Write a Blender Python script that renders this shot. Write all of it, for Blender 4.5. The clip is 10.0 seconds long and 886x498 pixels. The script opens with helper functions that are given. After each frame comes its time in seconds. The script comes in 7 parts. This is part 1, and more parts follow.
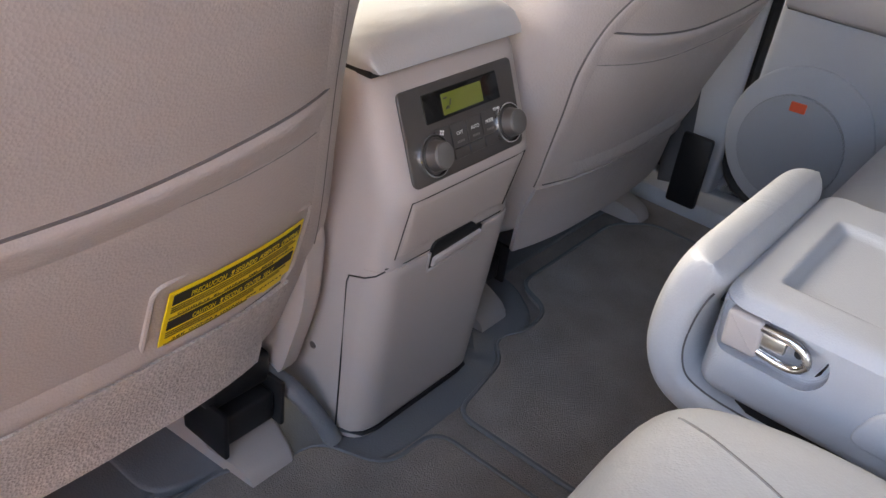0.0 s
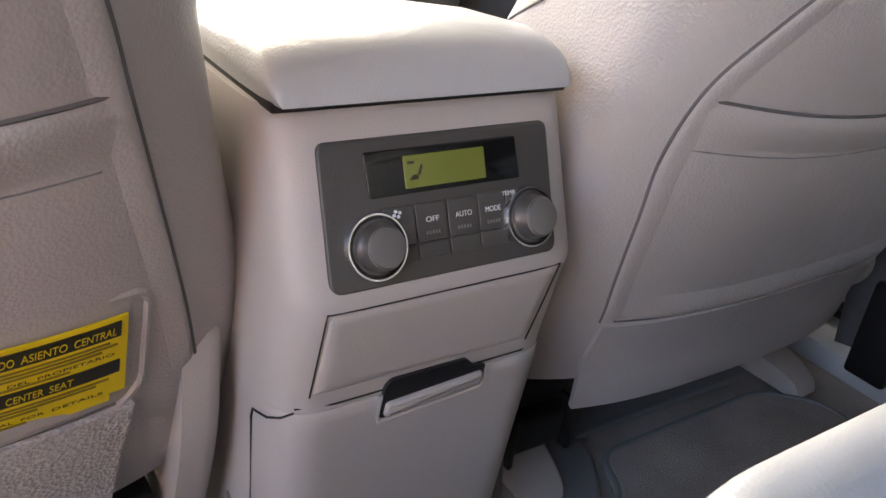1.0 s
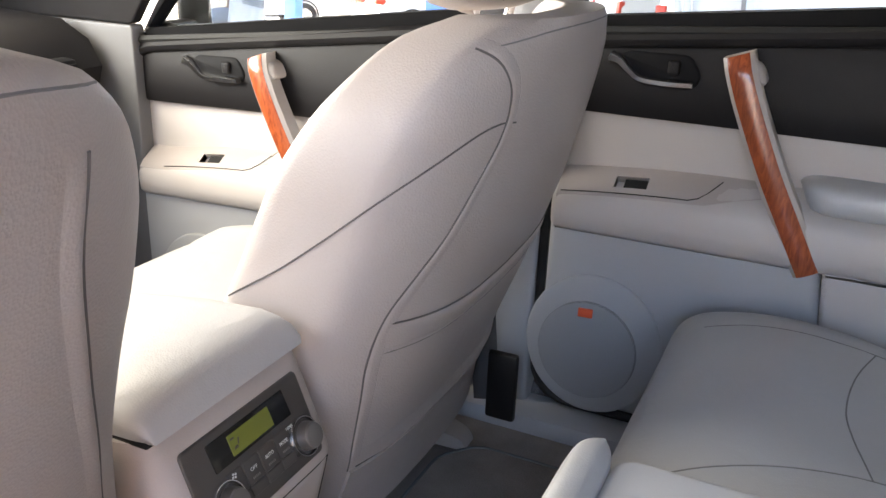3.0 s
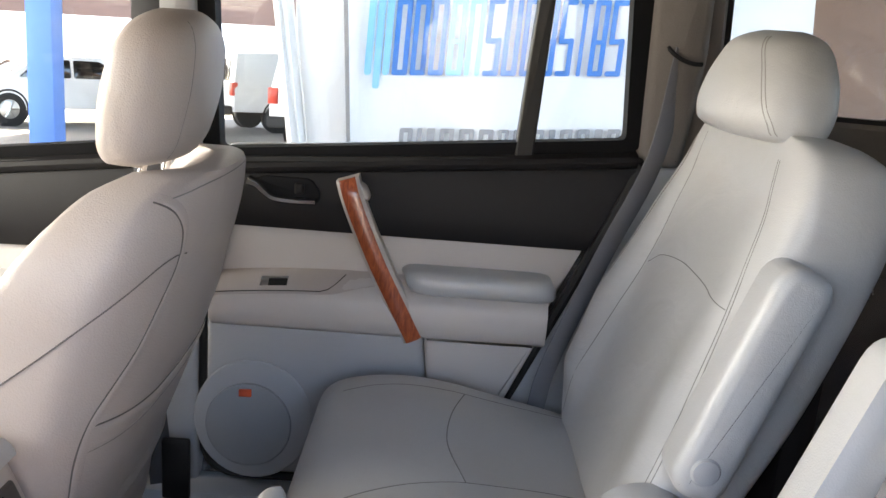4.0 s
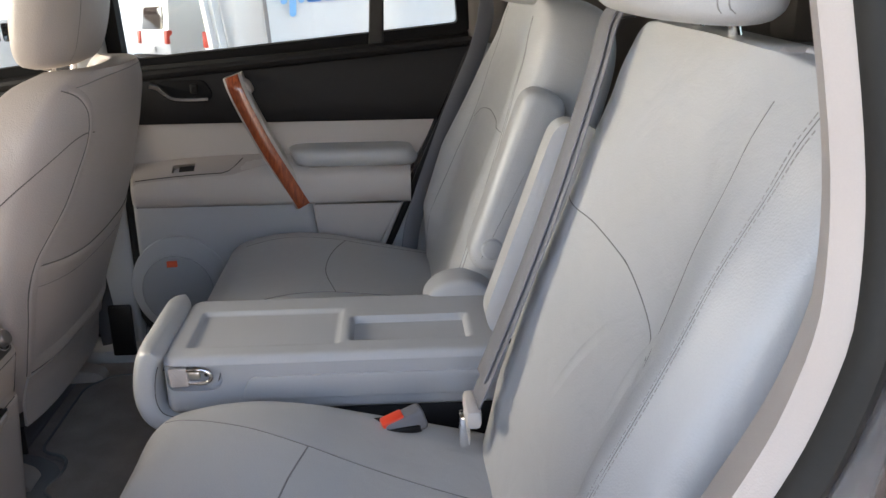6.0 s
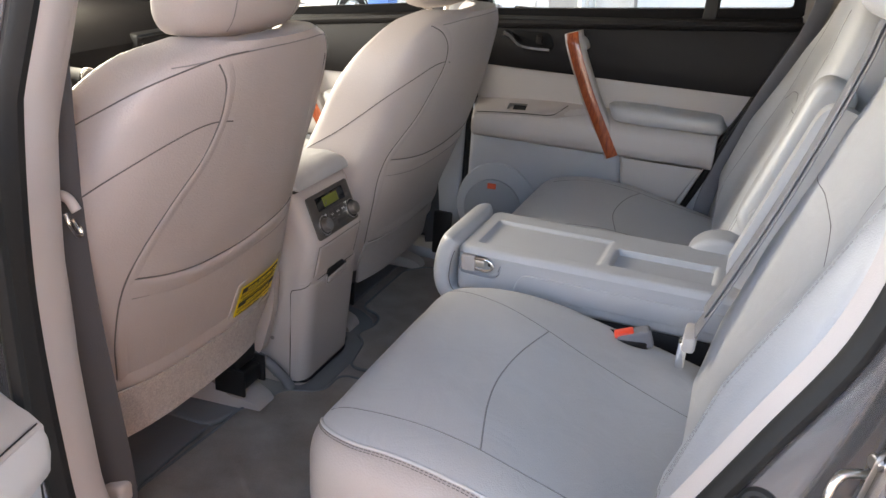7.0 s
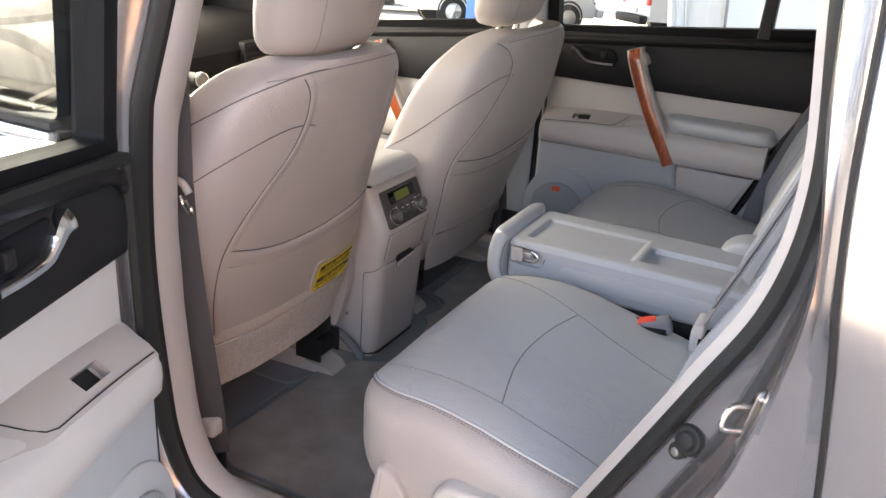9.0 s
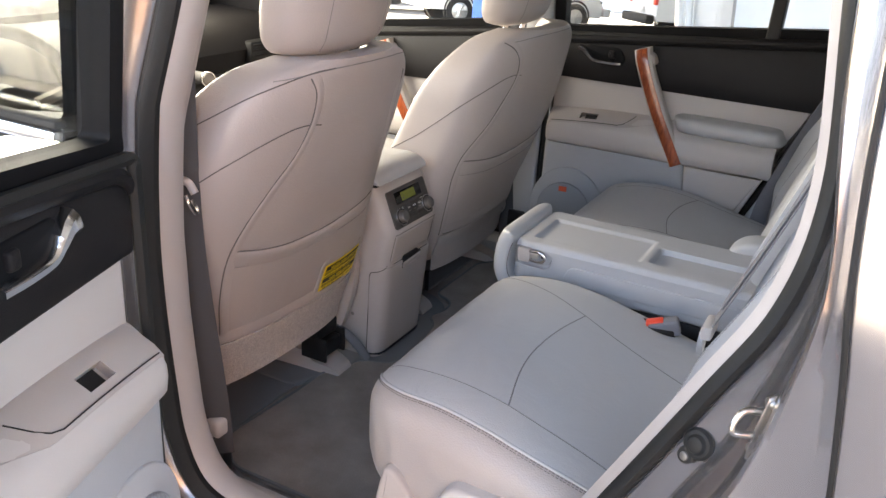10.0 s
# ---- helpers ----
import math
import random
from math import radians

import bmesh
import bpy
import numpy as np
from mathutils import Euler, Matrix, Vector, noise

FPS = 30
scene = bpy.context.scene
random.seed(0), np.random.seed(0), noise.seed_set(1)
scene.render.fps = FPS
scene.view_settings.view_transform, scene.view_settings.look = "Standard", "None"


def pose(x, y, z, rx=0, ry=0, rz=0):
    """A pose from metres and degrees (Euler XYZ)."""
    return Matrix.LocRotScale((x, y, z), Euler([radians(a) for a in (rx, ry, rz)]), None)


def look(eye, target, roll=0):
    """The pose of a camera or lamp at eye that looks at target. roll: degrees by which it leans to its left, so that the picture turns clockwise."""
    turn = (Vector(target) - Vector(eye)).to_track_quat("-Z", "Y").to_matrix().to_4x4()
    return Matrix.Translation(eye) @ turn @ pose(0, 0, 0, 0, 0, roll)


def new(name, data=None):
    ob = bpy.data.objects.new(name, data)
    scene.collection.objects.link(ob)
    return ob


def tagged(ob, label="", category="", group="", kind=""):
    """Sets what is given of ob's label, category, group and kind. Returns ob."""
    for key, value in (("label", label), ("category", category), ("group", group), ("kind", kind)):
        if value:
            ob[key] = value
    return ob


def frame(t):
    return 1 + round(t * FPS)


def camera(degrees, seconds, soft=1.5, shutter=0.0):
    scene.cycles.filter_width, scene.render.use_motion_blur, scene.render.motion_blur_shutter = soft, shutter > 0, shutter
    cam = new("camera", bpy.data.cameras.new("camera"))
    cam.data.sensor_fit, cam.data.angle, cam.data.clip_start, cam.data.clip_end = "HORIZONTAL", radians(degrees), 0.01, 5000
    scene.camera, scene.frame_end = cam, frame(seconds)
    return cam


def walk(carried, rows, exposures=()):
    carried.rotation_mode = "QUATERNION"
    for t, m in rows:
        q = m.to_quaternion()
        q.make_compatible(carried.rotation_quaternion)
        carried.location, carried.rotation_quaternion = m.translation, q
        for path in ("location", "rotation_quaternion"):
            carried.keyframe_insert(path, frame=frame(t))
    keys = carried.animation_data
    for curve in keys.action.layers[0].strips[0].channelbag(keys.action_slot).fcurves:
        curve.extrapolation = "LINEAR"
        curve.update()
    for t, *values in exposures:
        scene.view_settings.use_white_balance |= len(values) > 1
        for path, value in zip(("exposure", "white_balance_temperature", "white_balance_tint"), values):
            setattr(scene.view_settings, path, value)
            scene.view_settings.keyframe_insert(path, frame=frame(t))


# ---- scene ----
# x runs to the car's rear, y to its right-hand side, z up from the cabin floor.
cam = camera(54.6, 10.0)
PATH = [
    (0, (0.455, -0.617, 0.711), (-0.524, 0.76, -0.359), 8.0),
    (0.5, (0.455, -0.425, 0.632), (-0.777, 0.794, -0.366), 7.6),
    (1, (0.41, -0.294, 0.593), (-1.012, 0.786, -0.307), 7.8),
    (1.5, (0.426, -0.27, 0.586), (-1.028, 0.78, -0.299), 5.9),
    (2, (0.431, -0.313, 0.636), (-0.957, 0.85, -0.212), 4.4),
    (2.2, (0.444, -0.345, 0.684), (-0.901, 0.887, -0.136), 2.6),
    (3.3, (0.453, -0.644, 0.89), (-0.059, 1.171, 0.225), 3.3),
    (3.5, (0.464, -0.712, 0.918), (0.094, 1.149, 0.287), 3.8),
    (4, (0.476, -0.815, 0.972), (0.498, 1.12, 0.465), 4.5),
    (4.5, (0.501, -0.922, 1.003), (0.755, 1.012, 0.565), 4.5),
    (5, (0.555, -1.017, 1.033), (0.926, 0.891, 0.563), 3.5),
    (5.5, (0.626, -1.13, 1.008), (0.9, 0.786, 0.503), 2.2),
    (6, (0.667, -1.223, 0.942), (0.774, 0.663, 0.287), -0.6),
    (6.2, (0.669, -1.275, 0.893), (0.67, 0.6, 0.2), -0.1),
    (7.3, (0.861, -1.537, 1.012), (0.098, 0.16, 0.276), 4.7),
    (7.5, (0.899, -1.579, 1.033), (0.113, 0.122, 0.335), 5.2),
    (8, (0.933, -1.64, 1.04), (0.11, 0.039, 0.33), 5.4),
    (8.5, (0.947, -1.648, 1.036), (0.131, 0.022, 0.296), 4.5),
    (9, (0.947, -1.638, 1.035), (0.12, 0.02, 0.281), 3.7),
    (9.5, (0.944, -1.633, 1.034), (0.111, 0.023, 0.282), 3.7),
    (10, (0.942, -1.632, 1.034), (0.104, 0.019, 0.278), 3.7),
]
walk(cam, [(t, look(eye, target, roll)) for t, eye, target, roll in PATH],
     exposures=[(0.0, 4.95, 8800, 11), (0.5, 5.03, 9000, 11), (1.0, 5.08, 8600, 10), (2.2, 4.85, 8300, 10), (3.3, 4.85, 8700, 9), (4.2, 4.5, 8900, 8), (5.0, 4.15, 8900, 7), (6.2, 4.25, 9300, 8), (7.3, 4.6, 9350, 9), (10.0, 4.55, 9350, 9)])

# ---- light ----
world = bpy.data.worlds.new("sky")
scene.world = world
world.use_nodes = True
wn = world.node_tree.nodes
sky = wn.new("ShaderNodeTexSky")
sky.sky_type, sky.sun_disc = "NISHITA", False
sky.sun_elevation, sky.sun_rotation = radians(38), radians(-67)
sky.altitude, sky.dust_density, sky.air_density, sky.ozone_density = 2200, 5.0, 0.6, 0.5
world.node_tree.links.new(sky.outputs[0], wn["Background"].inputs[0])
wn["Background"].inputs[1].default_value = 0.15
sun = new("sun", bpy.data.lights.new("sun", "SUN"))
sun.data.energy, sun.data.angle, sun.data.color = 2.6, radians(1.5), (1.0, 0.97, 0.93)
sun.matrix_world = look((0, 0, 0), (0.72, -0.30, -0.62))
# added area lamp in the windscreen's opening, boosting the light of the sky ahead
front_fill = new("windscreen_fill", bpy.data.lights.new("windscreen_fill", "AREA"))
front_fill.data.shape, front_fill.data.size, front_fill.data.size_y = "RECTANGLE", 1.10, 0.55
front_fill.data.energy, front_fill.data.color = 1.6, (0.94, 0.98, 1.0)
front_fill.matrix_world = look((-1.06, 0.0, 0.93), (-0.40, 0.0, 0.45))


# ---- materials ----
def mat(name, base, rough=0.5, metal=0.0, grain=0.0, scale=300.0, bump=0.0, mottle=0.0, mottle_scale=6.0, coat=0.0, wrinkle=0.0, spec=0.5):
    """A surface with fine grain (relief), broad mottling of its colour and a little variation of gloss."""
    m = bpy.data.materials.new(name)
    m.use_nodes = True
    n, l = m.node_tree.nodes, m.node_tree.links
    b = n["Principled BSDF"]
    b.inputs["Base Color"].default_value = (*base, 1)
    b.inputs["Roughness"].default_value = rough
    b.inputs["Metallic"].default_value = metal
    b.inputs["Specular IOR Level"].default_value = spec
    b.inputs["Coat Weight"].default_value = coat
    b.inputs["Coat Roughness"].default_value = 0.06
    co = n.new("ShaderNodeTexCoord")
    if mottle or grain:
        big = n.new("ShaderNodeTexNoise")
        big.inputs["Scale"].default_value, big.inputs["Detail"].default_value = mottle_scale, 4
        l.new(co.outputs["Object"], big.inputs["Vector"])
        fine = n.new("ShaderNodeTexNoise")
        fine.inputs["Scale"].default_value, fine.inputs["Detail"].default_value = scale, 3
        l.new(co.outputs["Object"], fine.inputs["Vector"])
        mix = n.new("ShaderNodeMath")
        mix.operation = "MULTIPLY_ADD"
        l.new(big.outputs["Fac"], mix.inputs[0])
        mix.inputs[1].default_value = 2 * mottle
        mix.inputs[2].default_value = 1 - mottle
        mix2 = n.new("ShaderNodeMath")
        mix2.operation = "MULTIPLY_ADD"
        l.new(fine.outputs["Fac"], mix2.inputs[0])
        mix2.inputs[1].default_value = 2 * grain
        l.new(mix.outputs[0], mix2.inputs[2])
        sub = n.new("ShaderNodeMath")
        sub.operation = "SUBTRACT"
        l.new(mix2.outputs[0], sub.inputs[0])
        sub.inputs[1].default_value = grain
        col = n.new("ShaderNodeVectorMath")
        col.operation = "SCALE"
        col.inputs[0].default_value = base
        l.new(sub.outputs[0], col.inputs["Scale"])
        l.new(col.outputs[0], b.inputs["Base Color"])
        rr = n.new("ShaderNodeMapRange")
        l.new(big.outputs["Fac"], rr.inputs[0])
        rr.inputs[3].default_value, rr.inputs[4].default_value = max(rough - 0.08, 0.02), min(rough + 0.08, 1)
        l.new(rr.outputs[0], b.inputs["Roughness"])
    if bump:
        tex = n.new("ShaderNodeTexVoronoi")
        tex.inputs["Scale"].default_value = scale
        l.new(co.outputs["Object"], tex.inputs["Vector"])
        bp = n.new("ShaderNodeBump")
        bp.inputs["Strength"].default_value, bp.inputs["Distance"].default_value = bump, 0.001
        l.new(tex.outputs["Distance"], bp.inputs["Height"])
        l.new(bp.outputs[0], b.inputs["Normal"])
        if wrinkle:
            wt, wb = n.new("ShaderNodeTexNoise"), n.new("ShaderNodeBump")
            wt.inputs["Scale"].default_value, wt.inputs["Detail"].default_value, wt.inputs["Distortion"].default_value = 11, 3, 1.2
            l.new(co.outputs["Object"], wt.inputs["Vector"])
            wb.inputs["Strength"].default_value, wb.inputs["Distance"].default_value = wrinkle, 0.012
            l.new(wt.outputs["Fac"], wb.inputs["Height"])
            l.new(wb.outputs[0], bp.inputs["Normal"])
    return m


LEATHER_WARM = mat("warm_grey_vinyl", (0.41, 0.362, 0.340), 0.40, 0, 0.04, 430, 0.30, 0.07, 5.0, wrinkle=0.12)
LEATHER = mat("grey_leather", (0.45, 0.452, 0.458), 0.36, 0, 0.03, 520, 0.18, 0.06, 5.0, wrinkle=0.18, spec=0.6)
PLASTIC = mat("beige_grey_plastic", (0.43, 0.382, 0.357), 0.5, 0, 0.03, 700, 0.12, 0.03)
PLASTIC_LIGHT = mat("light_grey_plastic", (0.50, 0.462, 0.442), 0.5, 0, 0.03, 700, 0.12, 0.03)
PLASTIC_COOL = mat("cool_grey_plastic", (0.40, 0.405, 0.42), 0.55, 0, 0.04, 700, 0.15, 0.04)
DARK = mat("charcoal_trim_and_shade", (0.012, 0.011, 0.012), 0.55, 0, 0.08, 600, 0.2, 0.05, spec=0.22)
BLACK = mat("black_plastic", (0.012, 0.012, 0.013), 0.45, 0, 0.1, 500, 0.1, spec=0.35)
FRAMEBLACK = mat("satin_black_frame", (0.007, 0.007, 0.008), 0.6, spec=0.12)
RUBBER = mat("black_rubber", (0.015, 0.015, 0.015), 0.6, 0, 0.1, 200, 0.1, spec=0.3)
SEAM = mat("seam_shadow_thread", (0.11, 0.10, 0.098), 0.8)
SEAM_SOFT = mat("soft_grey_seam", (0.20, 0.195, 0.195), 0.8)
THREAD = mat("pale_thread", (0.30, 0.29, 0.28), 0.8)
CARPET = mat("grey_brown_carpet", (0.29, 0.255, 0.232), 0.95, 0, 0.4, 700, 1.0, 0.45, 13.0)
CARPET_PALE = mat("pale_grey_fleece", (0.46, 0.42, 0.40), 0.95, 0, 0.45, 330, 1.0, 0.2, 90.0)
DASHGREY = mat("slate_dashboard_plastic", (0.13, 0.13, 0.135), 0.55, 0, 0.05, 600, 0.2, 0.05)
MATGREY = mat("slate_rubber_and_seat_shade", (0.15, 0.155, 0.165), 0.6, 0, 0.1, 500, 0.3, 0.1)
CHROME = mat("chrome", (0.86, 0.86, 0.87), 0.13, 1.0)
ZINC = mat("zinc_steel", (0.55, 0.54, 0.52), 0.3, 1.0, 0.05, 80, 0.0, 0.1)
SATIN = mat("satin_metal_knob", (0.24, 0.22, 0.21), 0.35, 0.8)
KNOBCAP = mat("brushed_grey_knob_cap", (0.17, 0.16, 0.152), 0.5, 0.4)
PANEL = mat("dark_taupe_panel", (0.062, 0.056, 0.052), 0.45, 0, 0.03, 800, 0.1)
GLOSSBLACK = mat("gloss_black", (0.008, 0.008, 0.008), 0.08)
PAINT = mat("grey_metallic_paint", (0.34, 0.325, 0.335), 0.24, 0.85, 0.03, 900, 0.0, 0.05, 8.0, coat=1.0)
WHITE = mat("white_paint", (0.78, 0.78, 0.77), 0.35, 0, 0.02, 60, 0, 0.03, 2.0, 0.5)
SILVER = mat("silver_paint", (0.52, 0.52, 0.50), 0.35, 0.5, 0, 60, 0, 0.0, 2.0, 0.5)
BLUE = mat("blue_paint", (0.10, 0.27, 0.72), 0.5, 0, 0.04, 30, 0, 0.08, 3.0)
RED = mat("red_plastic", (0.75, 0.06, 0.03), 0.35, 0, 0.02, 100)
REDBADGE = mat("orange_red_badge", (0.85, 0.12, 0.05), 0.4)
YELLOW = mat("yellow_label", (0.78, 0.56, 0.02), 0.45, 0, 0.03, 100)
INK = mat("black_ink", (0.02, 0.018, 0.012), 0.6)
PRINTDARK = mat("faded_black_print", (0.22, 0.16, 0.02), 0.6)
PRINT = mat("pale_print", (0.82, 0.81, 0.79), 0.5)
WEB = mat("grey_seat_belt_webbing", (0.17, 0.17, 0.19), 0.7, 0, 0.1, 900, 0.5, 0.03)
WEBDARK = mat("charcoal_belt_webbing", (0.06, 0.06, 0.065), 0.7, 0, 0.1, 900, 0.5, 0.03)
HEADLINER = mat("grey_headliner_cloth", (0.17, 0.15, 0.138), 0.95, 0, 0.12, 500, 0.4, 0.04)
CONCRETE = mat("pale_concrete", (0.23, 0.23, 0.229), 0.9, 0, 0.1, 40, 0.3, 0.15, 0.6)
CLOTH = mat("white_banner_vinyl", (0.72, 0.73, 0.725), 0.6, 0, 0.02, 40, 0, 0.03, 2.0)
CYAN = mat("sky_blue_print", (0.18, 0.50, 0.85), 0.6, 0, 0.05, 10)
ROYAL = mat("royal_blue_print", (0.012, 0.17, 0.52), 0.6, 0, 0.05, 10)
GREYINK = mat("grey_print", (0.25, 0.25, 0.26), 0.6, 0, 0.05, 10)
TYRE = mat("tyre_rubber", (0.02, 0.02, 0.021), 0.8, 0, 0.1, 60)
BROWNWALL = mat("brown_wall", (0.20, 0.12, 0.085), 0.9, 0, 0.1, 20, 0.3, 0.2, 1.5)
CREAM = mat("cream_wall_paint", (0.75, 0.74, 0.72), 0.85, 0, 0.05, 20, 0.2, 0.08, 1.2)
BRICKRED = mat("brick_red_wall", (0.14, 0.085, 0.07), 0.9, 0, 0.15, 20, 0.3, 0.2, 1.5)


def wood_material():
    m = mat("red_brown_wood", (0.30, 0.075, 0.022), 0.3, coat=0.6)
    n, l = m.node_tree.nodes, m.node_tree.links
    co, mp = n.new("ShaderNodeTexCoord"), n.new("ShaderNodeMapping")
    mp.inputs["Scale"].default_value = (60, 60, 12)
    w = n.new("ShaderNodeTexNoise")
    w.inputs["Scale"].default_value, w.inputs["Detail"].default_value, w.inputs["Distortion"].default_value = 2.0, 6, 1.5
    r = n.new("ShaderNodeValToRGB")
    r.color_ramp.elements[0].color, r.color_ramp.elements[1].color = (0.19, 0.030, 0.010, 1), (0.46, 0.105, 0.035, 1)
    r.color_ramp.elements[0].position, r.color_ramp.elements[1].position = 0.3, 0.7
    l.new(co.outputs["Object"], mp.inputs[0]), l.new(mp.outputs[0], w.inputs["Vector"])
    l.new(w.outputs["Fac"], r.inputs[0]), l.new(r.outputs[0], n["Principled BSDF"].inputs["Base Color"])
    return m


def glass_material(name, tint, gloss=1.0):
    """Thin clear glass: straight through, with a reflection that grows towards grazing angles."""
    m = bpy.data.materials.new(name)
    m.use_nodes = True
    n, l = m.node_tree.nodes, m.node_tree.links
    n.remove(n["Principled BSDF"])
    tr, gl, mix, lw = n.new("ShaderNodeBsdfTransparent"), n.new("ShaderNodeBsdfGlossy"), n.new("ShaderNodeMixShader"), n.new("ShaderNodeLayerWeight")
    pw, ma = n.new("ShaderNodeMath"), n.new("ShaderNodeMath")
    tr.inputs[0].default_value = (*tint, 1)
    gl.inputs["Roughness"].default_value = 0.02
    gl.inputs[0].default_value = (gloss, gloss, gloss, 1)
    lw.inputs[0].default_value = 0.5
    pw.operation, ma.operation = "POWER", "MULTIPLY_ADD"
    pw.inputs[1].default_value = 4.0
    ma.inputs[1].default_value, ma.inputs[2].default_value = 0.9, 0.045
    l.new(lw.outputs["Facing"], pw.inputs[0]), l.new(pw.outputs[0], ma.inputs[0]), l.new(ma.outputs[0], mix.inputs[0])
    l.new(tr.outputs[0], mix.inputs[1]), l.new(gl.outputs[0], mix.inputs[2])
    l.new(mix.outputs[0], n["Material Output"].inputs[0])
    return m


def lcd_material():
    m = mat("lcd_green", (0.11, 0.13, 0.03), 0.2)
    b = m.node_tree.nodes["Principled BSDF"]
    b.inputs["Emission Color"].default_value, b.inputs["Emission Strength"].default_value = (0.42, 0.50, 0.09, 1), 0.0024
    return m


def grille_material():
    m = mat("speaker_grille", (0.20, 0.205, 0.215), 0.6)
    n, l = m.node_tree.nodes, m.node_tree.links
    co, v, r = n.new("ShaderNodeTexCoord"), n.new("ShaderNodeTexVoronoi"), n.new("ShaderNodeValToRGB")
    v.inputs["Scale"].default_value = 350
    v.inputs["Randomness"].default_value = 0.0
    r.color_ramp.elements[0].color, r.color_ramp.elements[1].color = (0.14, 0.145, 0.155, 1), (0.33, 0.335, 0.345, 1)
    r.color_ramp.elements[0].position, r.color_ramp.elements[1].position = 0.25, 0.4
    l.new(co.outputs["Object"], v.inputs["Vector"]), l.new(v.outputs["Distance"], r.inputs[0])
    l.new(r.outputs[0], n["Principled BSDF"].inputs["Base Color"])
    return m


WOOD, GLASS, LCD, GRILLE = wood_material(), glass_material("clear_glass", (0.95, 0.96, 0.955)), lcd_material(), grille_material()
GLASS_DARK = glass_material("tinted_glass", (0.92, 0.935, 0.93))
GLASS_PRIVACY = glass_material("privacy_glass", (0.34, 0.36, 0.36))


# ---- building helpers ----
def thing(name, label, category, at=(0, 0, 0), group="", kind=""):
    ob = new(name)
    ob.empty_display_size = 0.05
    ob.location = at
    ob["_at"] = list(at)
    return tagged(ob, label, category, group, kind)


def obj(name, bm, material, smooth=True, flat_angle=40):
    me = bpy.data.meshes.new(name)
    bmesh.ops.recalc_face_normals(bm, faces=bm.faces[:])
    bm.to_mesh(me)
    bm.free()
    me.materials.append(material)
    if smooth:
        me.shade_smooth()
        me.set_sharp_from_angle(angle=radians(flat_angle))
    return new(name, me)


def part(name, bm, material, parent, label="", smooth=True, flat_angle=40):
    ob = obj(name, bm, material, smooth, flat_angle)
    ob.parent = parent
    if parent.data is None:
        ob.matrix_parent_inverse = Matrix.Translation(parent.location).inverted()
    return tagged(ob, label)


def structure(name, bm, material, label, category, smooth=True):
    return tagged(obj(name, bm, material, smooth), label, category, "", "structure")


def add(bm, other):
    """Joins other into bm."""
    me = bpy.data.meshes.new("tmp")
    other.to_mesh(me)
    other.free()
    bm.from_mesh(me)
    bpy.data.meshes.remove(me)
    return bm


def rbox(lo, hi, r=0.004, seg=2, m=None):
    bm = bmesh.new()
    bmesh.ops.create_cube(bm, size=1)
    c, s = [(a + b) / 2 for a, b in zip(lo, hi)], [abs(b - a) for a, b in zip(lo, hi)]
    bmesh.ops.scale(bm, vec=s, verts=bm.verts)
    if r > 0:
        bmesh.ops.bevel(bm, geom=bm.edges[:], offset=min(r, min(s) * 0.45), segments=seg, affect="EDGES", profile=0.5)
    bmesh.ops.translate(bm, vec=c, verts=bm.verts)
    if m:
        bmesh.ops.transform(bm, matrix=m, verts=bm.verts)
    return bm


def loft(rings, caps=True, closed=True):
    bm = bmesh.new()
    rows = [[bm.verts.new(p) for p in ring] for ring in rings]
    n = len(rings[0])
    for a, b in zip(rows, rows[1:]):
        for i in range(n if closed else n - 1):
            j = (i + 1) % n
            bm.faces.new((a[i], a[j], b[j], b[i]))
    if caps and closed:
        bm.faces.new(rows[0]), bm.faces.new(rows[-1])
    return bm


def smooth_line(points, per=8):
    """Catmull-Rom through the points."""
    p = [Vector(q) for q in points]
    p = [2 * p[0] - p[1]] + p + [2 * p[-1] - p[-2]]
    out = []
    for i in range(1, len(p) - 2):
        for k in range(per):
            t = k / per
            a, b, c, d = p[i - 1], p[i], p[i + 1], p[i + 2]
            out.append(0.5 * (2 * b + (c - a) * t + (2 * a - 5 * b + 4 * c - d) * t * t + (3 * b - a - 3 * c + d) * t ** 3))
    return out + [p[-2]]


def tube(points, r, n=6, bm=None):
    """A round bar along points, into bm where one is given."""
    pts = [Vector(p) for p in points]
    rings, up = [], None
    for i, p in enumerate(pts):
        d = (pts[min(i + 1, len(pts) - 1)] - pts[max(i - 1, 0)]).normalized()
        up = Vector((0, 0, 1)) if up is None else up
        side = d.cross(up)
        if side.length < 0.05:
            side = d.cross(Vector((1, 0.1, 0)))
        side.normalize()
        top = side.cross(d).normalized()
        rings.append([p + r * (math.cos(a) * side + math.sin(a) * top) for a in [2 * math.pi * k / n for k in range(n)]])
    t = loft(rings)
    return add(bm, t) if bm else t


def strip(points, across, width, thick):
    """A flat band of that width along points; across: its direction of width at every point."""
    rings = []
    pts = [Vector(p) for p in points]
    for i, p in enumerate(pts):
        d = (pts[min(i + 1, len(pts) - 1)] - pts[max(i - 1, 0)]).normalized()
        w = Vector(across(i / (len(pts) - 1)) if callable(across) else across)
        w = (w - w.dot(d) * d).normalized()
        nrm = d.cross(w).normalized()
        h, k = w * width / 2, nrm * thick / 2
        rings.append([p - h - k * 0.6, p - h * 0.96 - k, p + h * 0.96 - k, p + h - k * 0.6, p + h + k * 0.6, p + h * 0.96 + k, p - h * 0.96 + k, p - h + k * 0.6])
    return loft(rings)


